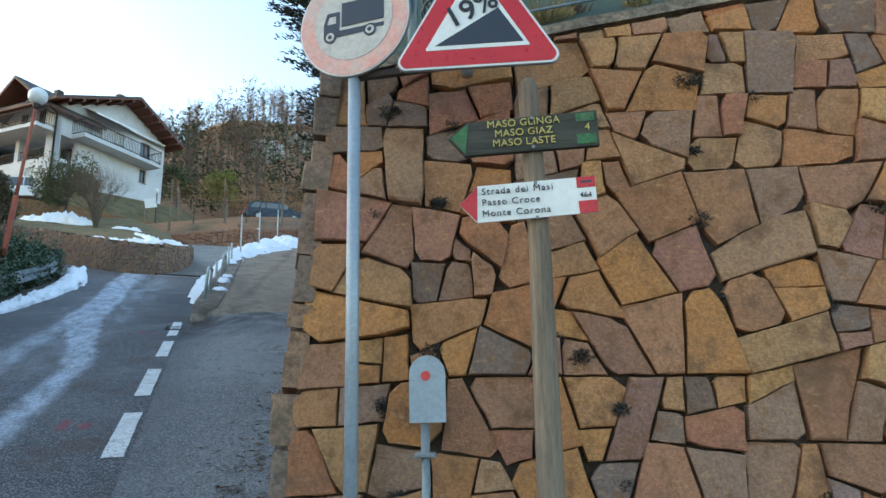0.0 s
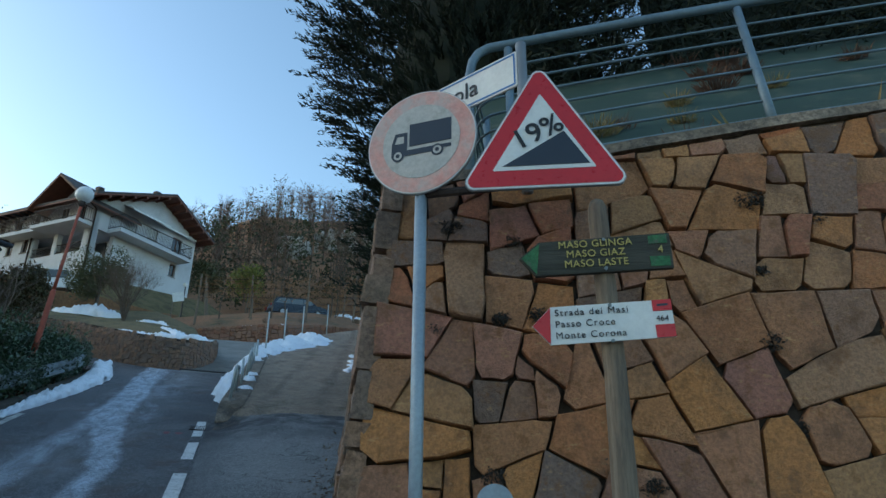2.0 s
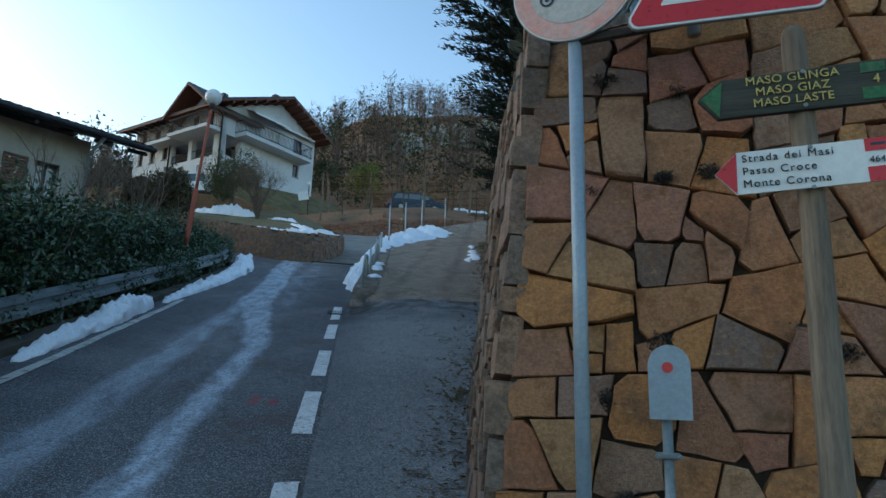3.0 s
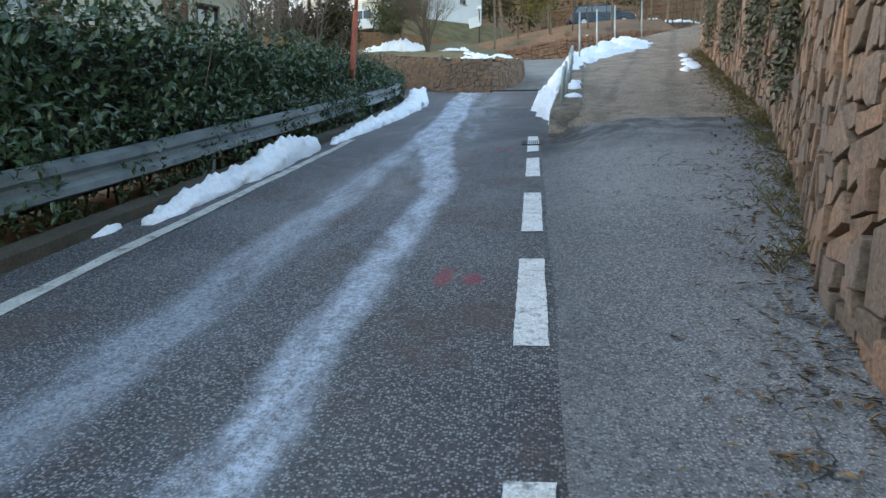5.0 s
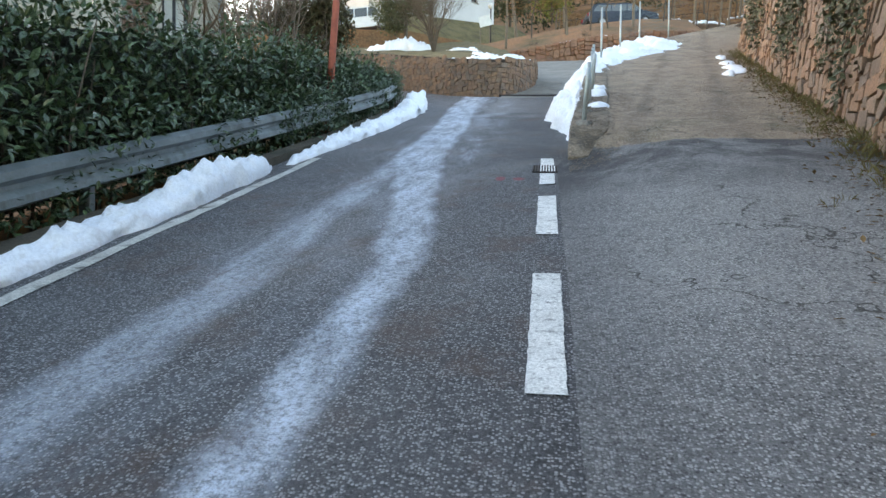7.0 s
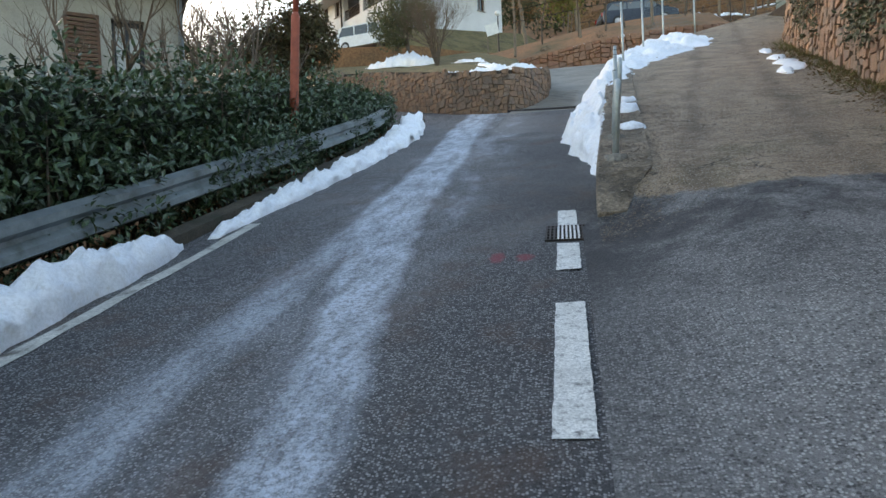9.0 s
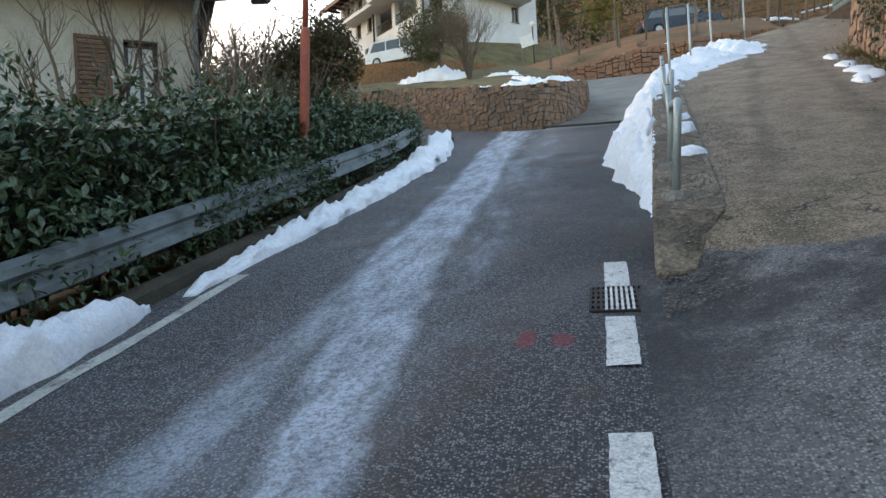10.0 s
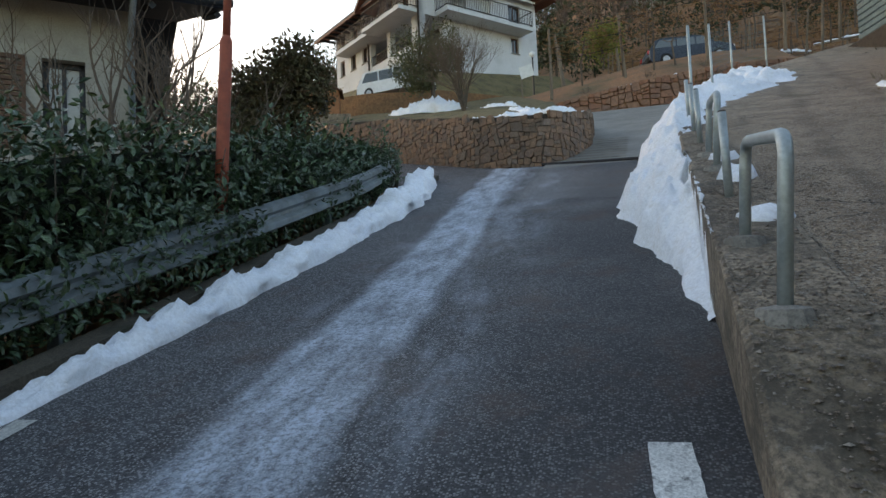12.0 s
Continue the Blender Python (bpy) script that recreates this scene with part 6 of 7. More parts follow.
old = thing("old_house", tuple(op(5, -3, .5)), "old rendered house with brown tiled roof behind the hedge", "house")
O_OPEN = [(.68, 1.24, 2.75, 4.12), (4.6, 5.6, 2.6, 4.0), (8.5, 9.5, 2.6, 4.0)]
xs = sorted({0, 16, *[o[0] for o in O_OPEN], *[o[1] for o in O_OPEN]})
g = Geo()
for a, b in zip(xs, xs[1:]):
    holes = [o for o in O_OPEN if o[0] <= (a + b) / 2 <= o[1]]
    if holes:
        obox(g, a, b, -.4, 0, -1, holes[0][2])
        obox(g, a, b, -.4, 0, holes[0][3], OEAVE)
    else:
        obox(g, a, b, -.4, 0, -1, OEAVE)
part("wall", g.weld(), M_WALL_OLD, old)
g = Geo()
obox(g, -.0, .4, -9, -.4, -1, OEAVE)
part("wall", g, M_WALL_OLD, old)
g = Geo()
obox(g, .4, 16, -9, -8.6, -1, OEAVE)
part("wall", g, M_WALL_OLD, old)
g = Geo()
obox(g, 15.6, 16, -8.6, -.4, -1, OEAVE)
part("wall", g, M_WALL_OLD, old)
for i, (a, b, z0, z1) in enumerate(O_OPEN):
    w = part("window", Geo(), M_SHUTTER, old)
    g = Geo()
    for p, q, c, d in ((a, b, z0, z0 + .08), (a, b, z1 - .08, z1), (a, a + .08, z0, z1), (b - .08, b, z0, z1), ((a + b) / 2 - .03, (a + b) / 2 + .03, z0, z1)):
        obox(g, p, q, -.25, -.17, c, d)
    part("frame", g, M_DARKWOOD, w)
    g = Geo()
    obox(g, a + .06, b - .06, -.23, -.21, z0 + .06, z1 - .06)
    part("pane", g, M_CURTAIN if i == 0 else M_GLASS, w)
    g = Geo()
    obox(g, a - .08, b + .08, -.1, .08, z0 - .07, z0, .01)
    part("sill", g, M_DRIVE, w)
    for s, e in ((b + .2, b + .76),) if i == 0 else ((a - .52, a - .02), (b + .02, b + .52)):
        sh = part("shutter", Geo(), M_SHUTTER, w, "brown louvred shutter")
        g = Geo()
        for p, q, c, d in ((s, e, z0, z0 + .06), (s, e, z1 - .06, z1), (s, s + .05, z0, z1), (e - .05, e, z0, z1)):
            obox(g, p, q, .01, .05, c, d)
        part("shutter_frame", g, M_SHUTTER, sh)
        for k in range(16):
            g = Geo()
            z = z0 + .07 + (z1 - z0 - .14) * k / 16
            obox(g, s + .05, e - .05, .015, .045, z, z + .05)
            part("slat", g, M_SHUTTER, sh)
# eaves: boarding on rafters, tiles above
oc = [op(-1.25, .95, OEAVE - .12), op(17, .95, OEAVE - .12), op(17, -4.5, OEAVE + 1.75), op(-1.25, -4.5, OEAVE + 1.75)]
roof_slab("roof_boarding", oc[::-1], .05, M_DARKWOOD, old)
oc2 = [op(-1.25, -4.5, OEAVE + 1.75), op(17, -4.5, OEAVE + 1.75), op(17, -10, OEAVE - .12), op(-1.25, -10, OEAVE - .12)]
roof_slab("roof_boarding", oc2[::-1], .05, M_DARKWOOD, old)
for k in range(20):
    u = -1.1 + .92 * k
    g = Geo()
    a, b = op(u, .9, OEAVE - .2), op(u, -.2, OEAVE + .18)
    g.tube([a, b], .06, 4)
    part("rafter", g, M_DARKWOOD, old)
g = Geo()
nt_, nr = 84, 22
for i in range(nt_):
    u = -1.25 + 18.2 * i / nt_
    for j in range(nr):
        f0, f1 = j / nr, (j + 1.12) / nr
        pts = []
        for f, lift in ((f0, .12), (f1, .075)):
            base = op(u, .98 - 5.45 * f, OEAVE - .1 + 1.85 * f + lift)
            for k in range(5):
                a = math.pi * k / 4
                pts.append(base + OU * (.095 * (1 - math.cos(a))) + Vector((0, 0, .055 * math.sin(a))))
        g.add(pts, [(k, k + 1, 5 + k + 1, 5 + k) for k in range(4)])
tagged(part("roof_tiles", g, M_TILE, old, "weathered reddish-brown roof tiles"), kind="stuff")
roof_slab("roof_covering", [q + Vector((0, 0, .06)) for q in oc2[::-1]], .08, M_TILE, old)
g = Geo()
g.tube([op(-1.3, 1.05, OEAVE - .06), op(17, 1.05, OEAVE - .06)], .06, 8)
part("gutter", g, M_DARKWOOD, old, smooth=True)
for u in (.06,):
    g = Geo()
    g.tube([op(u, .1, -.5), op(u, .1, 4.6), op(u, .95, OEAVE - .1)], .05, 8)
    part("downpipe", g, M_POLE, old, smooth=True)
g = Geo()
obox(g, 3.6, 4.0, -3.4, -3.0, OEAVE + 1, OEAVE + 2.3)
ch = part("chimney", g, M_IRON, old)
g = Geo()
obox(g, 3.5, 4.1, -3.5, -2.9, OEAVE + 2.3, OEAVE + 2.4)
part("chimney_cap", g, M_IRON, ch)


# ---- cars ----
def car(name, m, paint, label, suv):
    """A parked car about 4.3 m long, its nose along local x, seen from afar."""
    root = new(name)
    tagged(root, label, "car")
    L, W = 2.15, .86
    h = 1.62 if suv else 1.45
    side_lo = [(-L, .42), (-L + .03, .85), (-L + .1, .95), (L - .75, .93), (L - .1, .75), (L, .5), (L - .03, .28), (-L + .05, .28)]
    roof = [(-L + .12, .95), (-L + .38, h - .08), (-L + .75, h), (.25, h), (.65, h - .08), (1.3, .94)]

    def loft(outline, ws):
        g = Geo()
        n = len(outline)
        for w in ws:
            g.v += [(x * (1 if abs(w) < W - .02 else .985), w, z) for x, z in outline]
        for j in range(len(ws) - 1):
            g.f += [(j * n + k, j * n + (k + 1) % n, (j + 1) * n + (k + 1) % n, (j + 1) * n + k) for k in range(n)]
        g.f += [tuple(range(n))[::-1], tuple(range((len(ws) - 1) * n, len(ws) * n))]
        return g
    part("body", loft(side_lo, (-W, -W + .06, W - .06, W)), paint, root)
    part("cabin", loft([(x, z + .0) for x, z in roof], (-W + .12, -W + .2, W - .2, W - .12)), paint, root)
    for s in (-1, 1):
        for a, b in ((-1.75, -.75), (-.68, .2), (.27, .95)):
            g = Geo()
            top = h - .1
            x0, x1 = a, b
            pts = [(x0 - (.0 if a > -1 else .08), .97), (x1 + (.15 if b > .5 else 0), .97), (x1 - (.22 if b > .5 else 0), top), (x0 + (.2 if a < -1 else 0), top)]
            g.add([(x, s * (W - .115), z) for x, z in pts] + [(x, s * (W - .13), z) for x, z in pts], [(0, 1, 2, 3), (7, 6, 5, 4), (0, 4, 5, 1), (2, 6, 7, 3)])
            part("side_window", g, M_GLASS, root)
    for xa, za, xb, zb, nm in ((.72, h - .1, 1.28, .97, "windscreen"), (-L + .36, h - .12, -L + .12, 1.0, "rear_window")):
        g = Geo()
        g.add([(xa, -W + .25, za), (xa, W - .25, za), (xb, W - .2, zb), (xb, -W + .2, zb)] , [(0, 1, 2, 3)])
        for i in range(4):
            x, y, z = g.v[i]
            g.v[i] = (x + (.012 if nm == "windscreen" else -.012), y, z + .012)
        part(nm, g, M_GLASS, root)
    for x in (-1.32, 1.3):
        for s in (-1, 1):
            g = Geo()
            g.tube([(x, s * (W - .17), .33), (x, s * (W - .02), .33), (x, s * (W + .01), .33)], [.33, .33, .29], 20)
            wheel = part("wheel", g, M_TYRE, root, smooth=False)
            g = Geo()
            g.tube([(x, s * (W + .0), .33), (x, s * (W + .02), .33)], [.2, .17], 14)
            part("rim", g, M_RIM, wheel)
    for s in (-1, 1):
        g = Geo()
        g.box((-L + .03, s * .68, .82), (.08, .24, .2), None, .02)
        part("tail_light", g, M_REDLIGHT, root)
        g = Geo()
        g.box((L - .08, s * .62, .68), (.12, .32, .13), None, .02)
        part("headlight", g, M_LAMPHEAD, root)
        g = Geo()
        g.box((.95, s * (W + .04), 1.0), (.12, .14, .12), None, .03)
        part("mirror", g, paint, root)
    for x, nm in ((-L + .0, "rear_bumper"), (L - .06, "front_bumper")):
        g = Geo()
        g.box((x, 0, .45), (.14, 1.6, .24), None, .04)
        part(nm, g, M_TYRE, root)
    root.matrix_basis = m
    return root


car("parked_car", pose(3.5, 25.6, 8.8, 0, -3, 12) @ Matrix.Scale(.8, 4), M_CARBLUE, "dark blue estate car parked above the terrace", False)
car("parked_car", pose(-9.45, 26.75, 9.36, 0, 0, -12) @ Matrix.Scale(.84, 4), M_CARWHITE, "white car parked below the big house", True)
g = Geo()
pk = [(-16, 26), (-10.5, 25.4), (-7.2, 26.2), (-4.5, 28.5), (-3, 36), (-16, 42)]
n = len(pk)
g.v = [(x, y, 4.5) for x, y in pk] + [(x, y, 9.35 + .3 * max(0, y - 30)) for x, y in pk]
g.f = [tuple(range(n, 2 * n))] + [(i, (i + 1) % n, n + (i + 1) % n, n + i) for i in range(n)]
fix(part("parking_terrace", g, M_SOIL), "structure", "earth parking terrace before the big house", "terrace")


# ---- small wooden hut, notice board, garden lamp, grey-green shed ----
hut = thing("wooden_hut", (-11.07, 22, 7.4), "small orange wooden hut with a pitched roof", "hut")
g = Geo()
g.box((-11.07, 22, 7.95), (1.3, 1.0, 1.1), pose(0, 0, 0, 0, 0, 20), .02)
part("walls", g, M_HUT, hut)
for s in (-1, 1):
    g = Geo()
    g.box((-11.07 + s * .36, 22 + s * .12, 8.63), (.95, 1.3, .06), pose(0, 0, 0, 0, s * 28, 20), .01)
    part("roof", g, M_SHUTTER, hut)
g = Geo()
g.box((-10.9, 21.48, 7.8), (.45, .04, .75), pose(0, 0, 0, 0, 0, 20), .01)
part("door", g, M_DARKWOOD, hut)
g = Geo()
g.box((-11.07, 22, 6.7), (2.2, 1.8, 1.42), pose(0, 0, 0, 0, 0, 20), .03)
fix(part("hut_base", g, M_CONC), "structure", "earth-stained base under the wooden hut", "base")

nb = thing("notice_board", (-3.25, 27, 8.6), "tilted white board on two thin posts", "notice board")
for x in (-3.5, -3.0):
    g = Geo()
    g.tube([(x, 27, 8.3), (x, 27, 10.2)], .03, 8)
    part("post", g, M_WOOD, nb)
g = Geo()
g.box((-3.25, 26.95, 9.95), (.62, .03, .55), pose(0, 0, 0, 0, -12), .006)
part("board", g, M_SIGNWHITE, nb)
gl = thing("garden_lamp", (-2.95, 27, 8.6), "small garden lamp with a pale globe", "garden lamp")
g = Geo()
g.tube([(-2.95, 27, 8.3), (-2.95, 27, 10.6)], .03, 8)
part("pole", g, M_IRON, gl)
g = Geo()
g.tube([(-2.95, 27, 10.72 + .14 * math.sin(a)) for a in (math.pi * (k / 8 - .5) for k in range(9))], [max(.003, .14 * math.cos(math.pi * (k / 8 - .5))) for k in range(9)], 12)
part("globe", g, M_LAMPHEAD, gl, smooth=True)

shed = thing("board_shed", (8.4, 17.5, 6.6), "grey-green boarded shed above the wall", "shed")
for k in range(9):
    g = Geo()
    g.box((8.6, 17.5, 6.75 + k * .17), (2.6, 2.0, .15), pose(0, 0, 0, 0, 0, 12), .015)
    part("board", g, M_SHED, shed)
g = Geo()
g.box((8.6, 17.5, 8.3), (3.0, 2.4, .1), pose(0, 0, 0, 0, 4, 12), .02)
part("roof", g, M_ROOFDARK, shed)
g = Geo()
g.box((8.6, 17.5, 6.0), (3.2, 2.6, 1.4), pose(0, 0, 0, 0, 0, 12), .05)
fix(part("shed_base", g, M_JOINT), "structure", "dark stone base under the shed", "base")

# ---- vineyard ----
def vine_z(x, y):
    return max(hill(x, y), 7.15 + .1 * x + (min(y, 24) - 20) * .3 + max(0, y - 24) * .15)


r = random.Random(31)
post_root = thing("vineyard_post", (0, 0, 0), "weathered wooden vineyard post", "post", "vineyard posts")
g = Geo()
g.tube([(0, 0, -.4), (.02, 0, 1.0), (0, .02, 2.3)], [.06, .055, .045], 7)
part("stake", g, M_WOOD, post_root)
first = True
wires, vines, stalks = Geo(), Geo(), Geo()
for row in range(7):
    y0 = 21.7 + row * 2.7 if row < 3 else 31 + (row - 3) * 3.6
    xa, xb = (-1.6, 14) if row < 3 else (-2, 24)
    if row >= 3:
        xa = 1.0 if row < 5 else .5
    prev = None
    n = int((xb - xa) / 2.6)
    for i in range(n + 1):
        x = xa + (xb - xa) * i / n + r.uniform(-.2, .2)
        y = y0 + r.uniform(-.15, .15)
        if .5 < x < 7 and 24 < y < 27.5:
            continue
        z = vine_z(x, y)
        m = pose(x, y, z, r.uniform(-7, 7), r.uniform(-7, 7), r.uniform(0, 360))
        if first:
            post_root.matrix_basis, first = m, False
        else:
            copy_thing(post_root, m)
        if prev and abs(prev[0] - x) < 4:
            for h in (1.0, 1.5, 2.0):
                wires.tube([(prev[0], prev[1], prev[2] + h), (x, y, z + h)], .012, 3, False)
            for _ in range(200):
                t = r.random()
                px, py, pz = prev[0] + (x - prev[0]) * t, y + r.uniform(-.5, .5), prev[2] + (z - prev[2]) * t
                p = Vector((px, py, pz + r.uniform(1.0, 2.15)))
                d = Vector((r.uniform(-1, 1), r.uniform(-.7, .7), r.uniform(-.5, .35)))
                q = p + d * r.uniform(.25, .7)
                vines.tube([p, p.lerp(q, .5) + unit(r) * .08, q], [.012, .01, .006], 3, False)
            for _ in range(2):
                t = r.random()
                px, py, pz = prev[0] + (x - prev[0]) * t, y, prev[2] + (z - prev[2]) * t
                stalks.tube([(px, py, pz - .1), (px + r.uniform(-.1, .1), py, pz + .7), (px + r.uniform(-.25, .25), py + r.uniform(-.2, .2), pz + 1.6)], [.04, .03, .022], 5, False)
        prev = (x, y, z)
fix(part("trellis_wires", wires, M_IRON), "stuff", "trellis wires between vineyard posts", "wires")
M_VINE = mat("brown_vine", (.28, .15, .07), (.18, .1, .05), 3, 30, 1, .2, palette=[(.32, .17, .08), (.2, .11, .055), (.26, .14, .065)], island=True)
fix(part("vine_canes", vines, M_VINE), "stuff", "tangle of brown bare vine canes on trellises", "vines")
fix(part("vine_stocks", stalks, M_BARK), "stuff", "gnarled dark vine stocks in rows", "vines")
# stone heap at the vineyard's head
g = Geo()
hm = Matrix.Translation((9.6, 46, 15.2)) @ pose(0, 0, 0, 0, 0, -8)
rr = random.Random(8)
stone_face(None, lambda u, v: hm @ Matrix.Translation((u, 0, v)), 3.6, 3.2, .5, .35, None, rr, .02, .08, lambda u, v: v < 3.1 - abs(u - 1.5) * .6, g)
g.box((hm @ Vector((1.7, .6, 1.2))), (3.2, 1.1, 2.9), pose(0, 0, 0, 0, 0, -8), .1)
tagged(part("stone_ruin", g, M_RUBBLE_I), "broken block of old stone wall above the vineyard", "ruin")
snow_ridge("snow_patch", [(5.2, 33.5, 11.2, .1, .05), (7.2, 33.8, 11.3, .8, .3), (9.5, 34.0, 11.4, .5, .2), (10.5, 34, 11.4, .1, .05)], "snow lying beside the parked car", 9.4, 9)
snow_ridge("snow_patch", [(10.5, 33.5, 11.6, .1, .05), (14, 33.2, 11.8, .3, .12), (17.5, 33, 11.8, .1, .05)], "strip of snow along the upper track", 6.1, 9)

# scrub along the terrace edge
c, tw = Geo(), Geo()
r = random.Random(41)
for _ in range(60):
    x, y = r.uniform(2.2, 12), r.uniform(15.5, 19)
    x += (y - 15) * .6
    z = max(hill(x, y), T(0, min(y, 16)) - .6)
    for _ in range(26):
        d = (unit(r) + Vector((0, 0, .9))).normalized()
        p = Vector((x + r.uniform(-.4, .4), y + r.uniform(-.3, .3), z - .1))
        tw.tube([p, p + d * r.uniform(.3, .8)], [.008, .003], 3, False)
    for _ in range(30):
        leaf_into(c, Vector((x + r.uniform(-.5, .5), y + r.uniform(-.4, .4), z + r.uniform(0, .6))), unit(r), unit(r), .09, .8)
fix(part("scrub_twigs", tw, M_TWIG), "stuff", "bare brown scrub along the track's edge", "scrub")
fix(part("scrub_leaves", c, M_BROWNLEAF), "stuff", "dull green leaves of scrub along the track", "scrub")

# ---- wooded hillside ----
r = random.Random(51)
green, brown, trunks = Geo(), Geo(), Geo()
for _ in range(1150):
    x, y = r.uniform(-75, 75), r.uniform(48, 114)
    if x < -16 and y < 52:
        continue
    z = hill(x, y)
    if z < 12 and x > -10:
        continue
    h = r.uniform(4.5, 9.5)
    ever = r.random() < (.62 if y < 84 else .2)
    trunks.tube([(x, y, z - .3), (x + r.uniform(-.2, .2), y, z + h * .6), (x + r.uniform(-.4, .4), y + r.uniform(-.4, .4), z + h * .8)], [.07, .045, .015], 3, False)
    if ever:
        rad = h * r.uniform(.25, .38)
        for _ in range(95):
            e = unit(r)
            p = Vector((x, y, z + h * .55)) + Vector((e.x * rad, e.y * rad, e.z * h * .45)) * r.uniform(.5, 1.05)
            d, s = unit(r), unit(r)
            w = r.uniform(.25, .55)
            green.add([p, p + d * w, p + s * w * .8], [(0, 1, 2)])
    else:
        for _ in range(75):
            f = r.uniform(.25, .9)
            p = Vector((x, y, z + h * f))
            d = (unit(r) + Vector((0, 0, .3))).normalized()
            q = p + d * h * r.uniform(.12, .3) * (1.25 - f * .6)
            s = d.cross(unit(r)).normalized() * r.uniform(.02, .05)
            brown.add([p - s, p + s, q], [(0, 1, 2)])
            for _ in range(2):
                e = (d + unit(r) * .8).normalized()
                m = p.lerp(q, r.uniform(.3, .9))
                brown.add([m - s * .6, m + s * .6, m + e * h * .12], [(0, 1, 2)])
for _ in range(500):
    x, y = r.uniform(-40, 60), r.uniform(46, 62)
    z = hill(x, y)
    if x < -2 and y < 50:
        continue
    for _ in range(40):
        e = unit(r)
        p = Vector((x, y, z + .5)) + Vector((e.x * 1.3, e.y * 1.3, abs(e.z) * 1.6)) * r.uniform(.5, 1)
        w = r.uniform(.15, .4)
        green.add([p, p + unit(r) * w, p + unit(r) * w], [(0, 1, 2)])
M_WOODGREEN = mat("hillside_evergreen", (.035, .05, .024), (.05, .055, .025), .2, 4, 1, 0, palette=[(.03, .045, .022), (.05, .06, .025), (.06, .055, .028), (.04, .05, .03)], island=True)
M_WOODBROWN = mat("hillside_bare_twigs", (.12, .085, .068), (.09, .07, .06), .2, 4, 1, 0, palette=[(.13, .09, .07), (.1, .075, .065), (.17, .095, .055), (.085, .068, .06)], island=True)
fix(part("hillside_evergreens", green, M_WOODGREEN), "stuff", "dark evergreen trees and bushes on the hillside", "trees")
fix(part("hillside_bare_trees", brown, M_WOODBROWN), "stuff", "grey-brown bare trees on the hillside", "trees")
fix(part("hillside_trunks", trunks, M_BARK), "stuff", "trunks of the hillside wood", "trees")
g = Geo()
rr = random.Random(3)
for x, y, w, h in ((14, 78, 9, 3), (20, 80, 6, 4), (6, 74, 4, 2.5)):
    z = hill(x, y)
    for _ in range(60):
        p = Vector((x + rr.uniform(-w / 2, w / 2), y - rr.uniform(0, 1.5), z + rr.uniform(0, h)))
        g.box(p, (rr.uniform(.5, 1.4), rr.uniform(.4, 1), rr.uniform(.6, 1.6)), pose(0, 0, 0, rr.uniform(-20, 20), rr.uniform(-20, 20), rr.uniform(0, 90)), .1)
fix(part("cliff_rocks", g, mat("pale_rock", (.4, .38, .35), (.3, .27, .24), .5, 6, .95, .6)), "stuff", "pale rock outcrops among the trees", "rocks")

# ---- litter of dead leaves, grass and ivy along the walls ----
r = random.Random(61)
c, gr = Geo(), Geo()
for _ in range(4200):
    y = r.uniform(-9.4, 9)
    x = wall_x(y) - abs(r.gauss(0, .28)) + .1
    z = track_z(x, y) + .012
    e = unit(r)
    leaf_into(c, Vector((x, y, z)), Vector((e.x, e.y, .12)).normalized(), Vector((e.y * .3, .2, 1)), r.uniform(.03, .07), .8)
for _ in range(500):
    u = r.uniform(.1, 4)
    p = front_place(u, 0).translation + WN * abs(r.gauss(.05, .15))
    e = unit(r)
    leaf_into(c, Vector((p.x, p.y, track_z(p.x, p.y) + .012)), Vector((e.x, e.y, .15)).normalized(), Vector((0, .3, 1)), r.uniform(.03, .07), .8)
fix(part("dead_leaves", c, M_DRY), "stuff", "scattered dead brown leaves at the wall's foot", "leaves")
for _ in range(700):
    y = r.uniform(-6, 10)
    x = wall_x(y) - abs(r.gauss(.0, .22)) + .05
    tuft_geo(gr, (x, y, track_z(x, y)), 7, r.uniform(.05, .14), .05, r)
fix(part("verge_grass", gr, mat("verge_grass_blades", (.1, .1, .03), (.16, .13, .05), 3, 30, 1, .1, palette=[(.08, .09, .025), (.17, .14, .06), (.12, .1, .04)], island=True)), "stuff", "thin dry and green grass along the wall's foot", "grass")
iv = thing("ivy", (2.9, 0, 1), "dull green ivy hanging over the rubble wall", "climbing plant")
c, st = Geo(), Geo()
for y0, y1, n, reach in ((-3.4, -1.9, 1500, 2.0), (-.5, 1.2, 1500, 1.7), (2.8, 4.6, 1200, 1.4), (6.4, 8.5, 900, 1.2)):
    for _ in range(n):
        y = r.uniform(y0, y1) + r.gauss(0, .15)
        hh = side_height(y)
        drop = r.random() ** 1.4 * reach * (.6 + .6 * nz(y, 0, 0, 2.2) + .3)
        h = max(.15, hh - drop + .15)
        x = wall_x(y) + .1 * h - r.uniform(.04, .16)
        p = Vector((x, y, track_z(wall_x(y), y) + h))
        leaf_into(c, p, (unit(r) + Vector((-.3, 0, -.5))).normalized(), (unit(r) * .5 + Vector((-1, 0, .3))).normalized(), r.uniform(.05, .1), 1.1)
    for _ in range(14):
        y = r.uniform(y0, y1)
        z = track_z(wall_x(y), y)
        pts = [(wall_x(y) + .1 * h - .05, y + r.uniform(-.1, .1), z + h) for h in (side_height(y), side_height(y) * .7, side_height(y) * .4)]
        s1 = Geo()
        s1.tube(pts, [.012, .009, .005], 4, False)
        part("stem", s1, M_BARK, iv)
tagged(part("foliage", c, M_IVY, iv), kind="stuff")
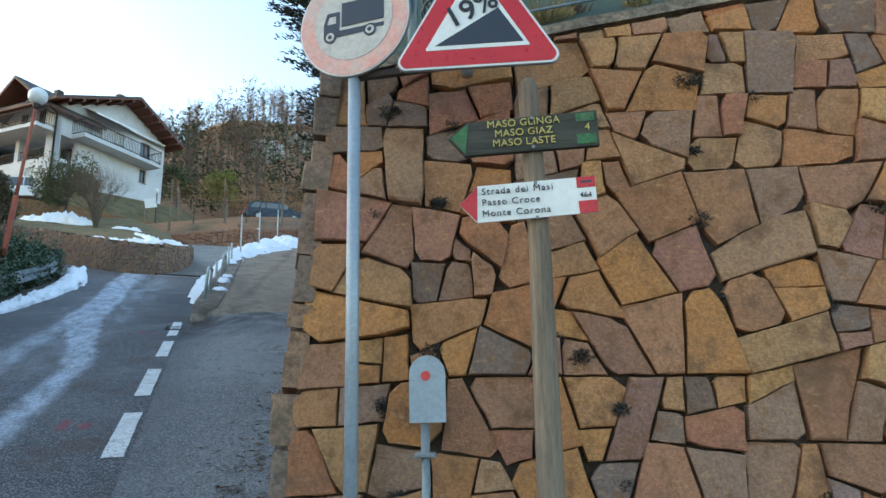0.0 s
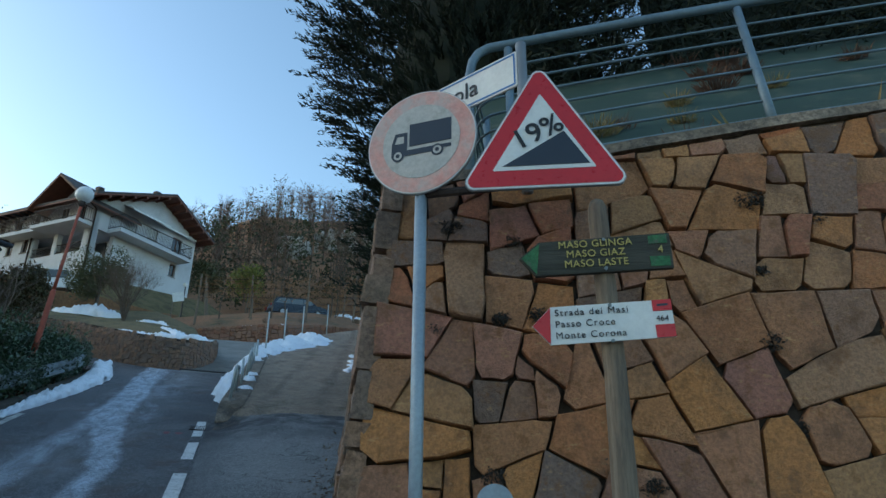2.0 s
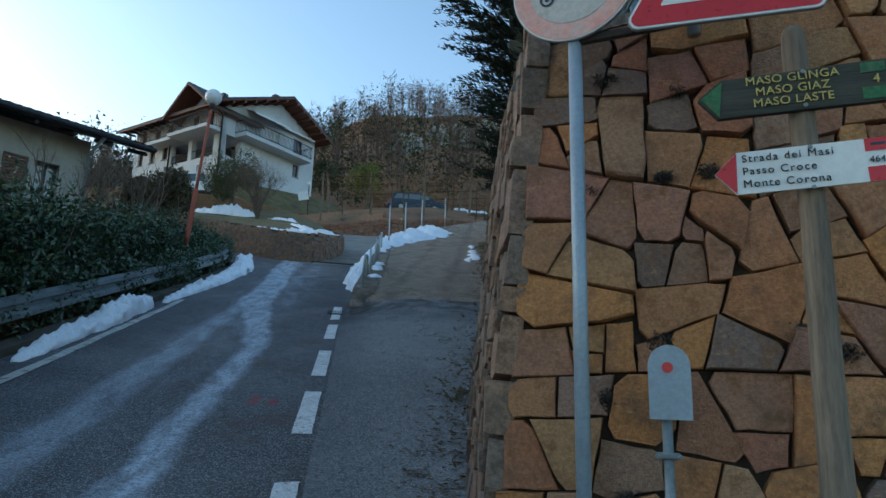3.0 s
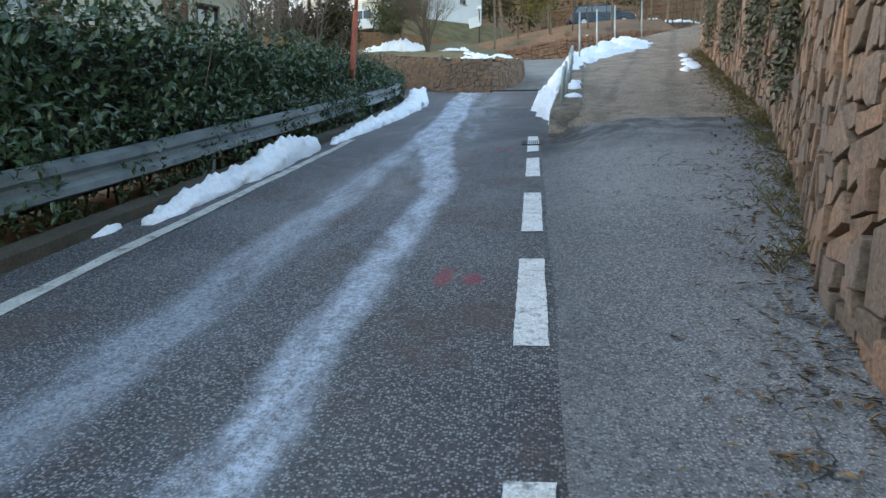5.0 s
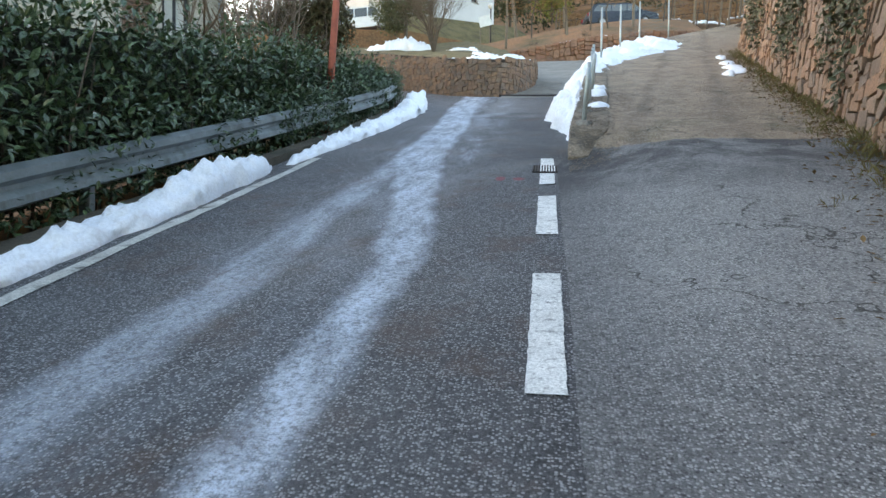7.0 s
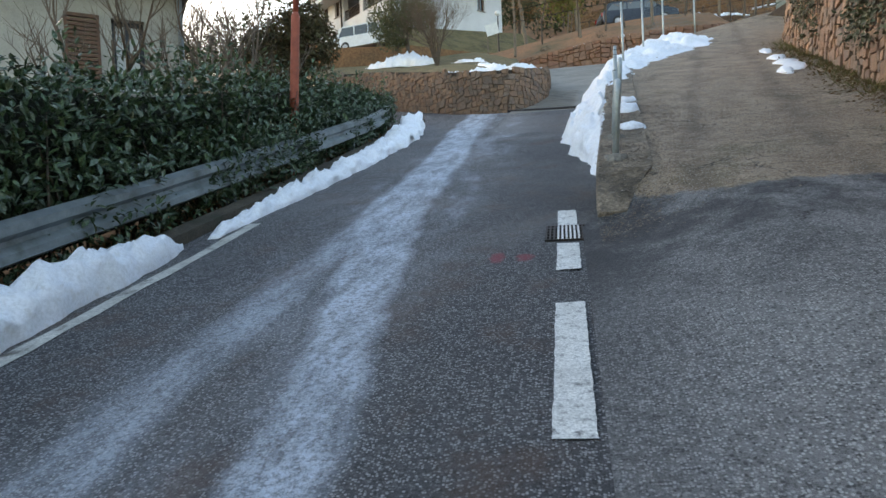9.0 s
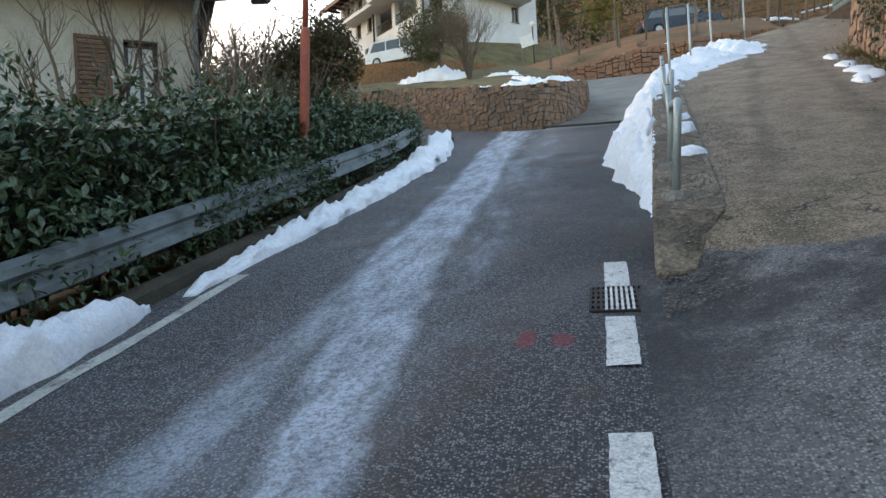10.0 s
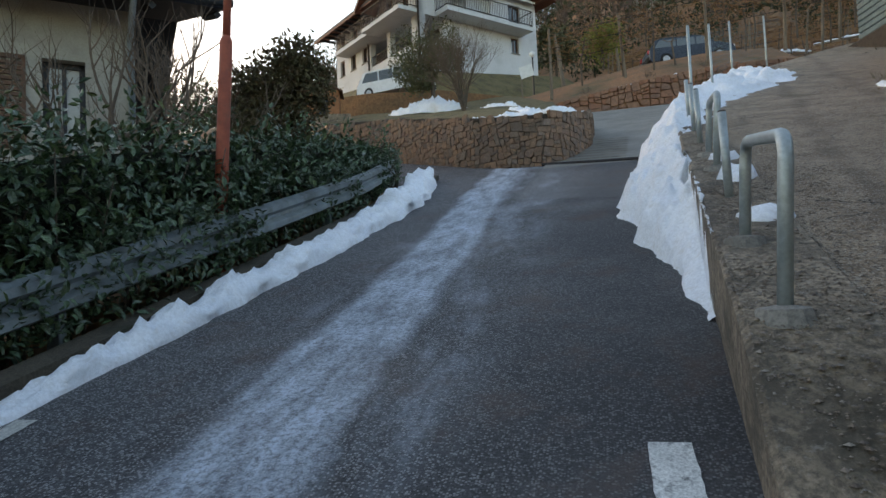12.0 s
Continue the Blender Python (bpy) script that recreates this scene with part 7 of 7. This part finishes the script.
# cushions of dry moss in the joints
for k in range(34):
    u, v = r.uniform(.1, 3.0), r.uniform(.5, 2.5)
    m = front_place(u, v)
    g = Geo()
    s = r.uniform(.035, .07)
    tuft_geo(g, (0, 0, 0), 4, .001, .001, r)
    g.v, g.f = [], []
    for _ in range(420):
        e = unit(r) * r.random() ** .4
        p = m @ Vector((e.x * s * 1.1, -.012 - abs(e.y) * .035, e.z * s * .75))
        g.add([p, p + unit(r) * .012, p + unit(r) * .012], [(0, 1, 2)])
    tagged(part("moss_cushion", g, M_MOSS), "dry dark moss cushion in a wall joint", "moss", "moss in the wall")

# ---- single stones of the walls ----
rs = random.Random(17)
stone_face(WALL_FRONT, front_place, 3.4, 3.2, .225, .2, M_STONE, rs, .0034, .034, None, None, (0, 2.6, -.14, 1), 1.9)
far = Geo()
stone_face(None, lambda u, v: front_place(u + 3.4, v), 3.6, 3.1, .3, .23, None, rs, .0045, .03, lambda u, v: v < front_top(u + 3.4) + 2.5, far, None, 1.9)
tagged(part("far_stones", far, mat("porphyry_far", (.3, .17, .07), (.24, .14, .08), 5, 45, .78, .6, palette=PORPHYRY, island=True), WALL_FRONT), kind="stuff")


def side_segment(a, b, join):
    xa, xb = wall_x(a), wall_x(b)
    l = math.dist((xa, a), (xb, b))
    d = Vector(((xb - xa) / l, (b - a) / l, 0))
    # faces the road: the run goes from the far end back, so that the front looks towards -y of the frame
    n = Vector((-d.y, d.x, 0))
    rot = Matrix((-d, -n, (0, 0, 1))).transposed().to_4x4()
    hmax = max(side_height(a), side_height(b)) + .3

    def place(u, v):
        t = 1 - u / l
        y = a + (b - a) * t
        x = xa + (xb - xa) * t
        return Matrix.Translation((x + .1 * (v - .3) - .012, y, track_z(wall_x(y), y) - .3 + v)) @ rot @ pose(0, 0, 0, -5)

    def keep(u, v):
        y = a + (b - a) * (1 - u / l)
        return v < side_height(y) + .27
    stone_face(SIDE, place, l, hmax, .25 if a < -6.5 else .27, .17 if a < -6.5 else .19, M_RUBBLE, rs, .006, .032, keep, join)


rest = Geo()
for a, b in zip(SIDE_Y, SIDE_Y[1:]):
    side_segment(a, b, None if a in (-9.3, -4.0) else rest)
tagged(part("far_stones", rest, M_RUBBLE_I, SIDE), kind="stuff")


def low_place(u, v):
    x, y, dx, dy = low_point(u)
    rot = Matrix(((dx, dy, 0), (-dy, dx, 0), (0, 0, 1))).transposed().to_4x4()
    return Matrix.Translation((x, y, 2.2 + v)) @ rot


stone_face(LOW, low_place, LOWLEN, 3.0, .17, .125, M_RUBBLE, rs, .004, .03, lambda u, v: v + 2.2 > G(0, low_point(u)[1]) - .15 and v + 2.2 < low_top(low_point(u)[1], low_point(u)[0]) - .03)

# loose gravel on the track and the concrete edge
rg = random.Random(71)
g = Geo()
for _ in range(15000):
    y = rg.uniform(-1.0, 3.0) if rg.random() < .55 else rg.uniform(-1.2, 6.5)
    x = rg.choice((kerb_x(y) + abs(rg.gauss(.05, .3)), rg.uniform(kerb_x(y), wall_x(y))))
    if y < .8 and rg.random() < .55 and x > kerb_x(y) + .5:
        continue
    s = rg.uniform(.003, .0075) if rg.random() < .85 else rg.uniform(.008, .014)
    z = track_z(x, y) + s * .1 + (.02 if x < kerb_x(y) + .4 else 0)
    q = [Vector((x, y, z)) + Vector(v) * s * rg.uniform(.7, 1.3) for v in ((1, 0, 0), (0, 1, 0), (-1, 0, 0), (0, -1, 0), (0, 0, .55))]
    g.add(q, [(0, 1, 4), (1, 2, 4), (2, 3, 4), (3, 0, 4)])
fix(part("gravel", g, mat("loose_gravel", (.22, .17, .13), (.14, .11, .085), 9, 60, .95, .2, palette=[(.26, .21, .17), (.16, .12, .09), (.12, .1, .09), (.3, .26, .22)], island=True)), "stuff", "loose gravel on the track's edge", "gravel")

# ---- from the plan to true size ----
for ob in scene.objects:
    if ob.parent is None and ob.type in ("MESH", "EMPTY"):
        ob.matrix_basis = Matrix.Scale(SCALE, 4) @ ob.matrix_basis
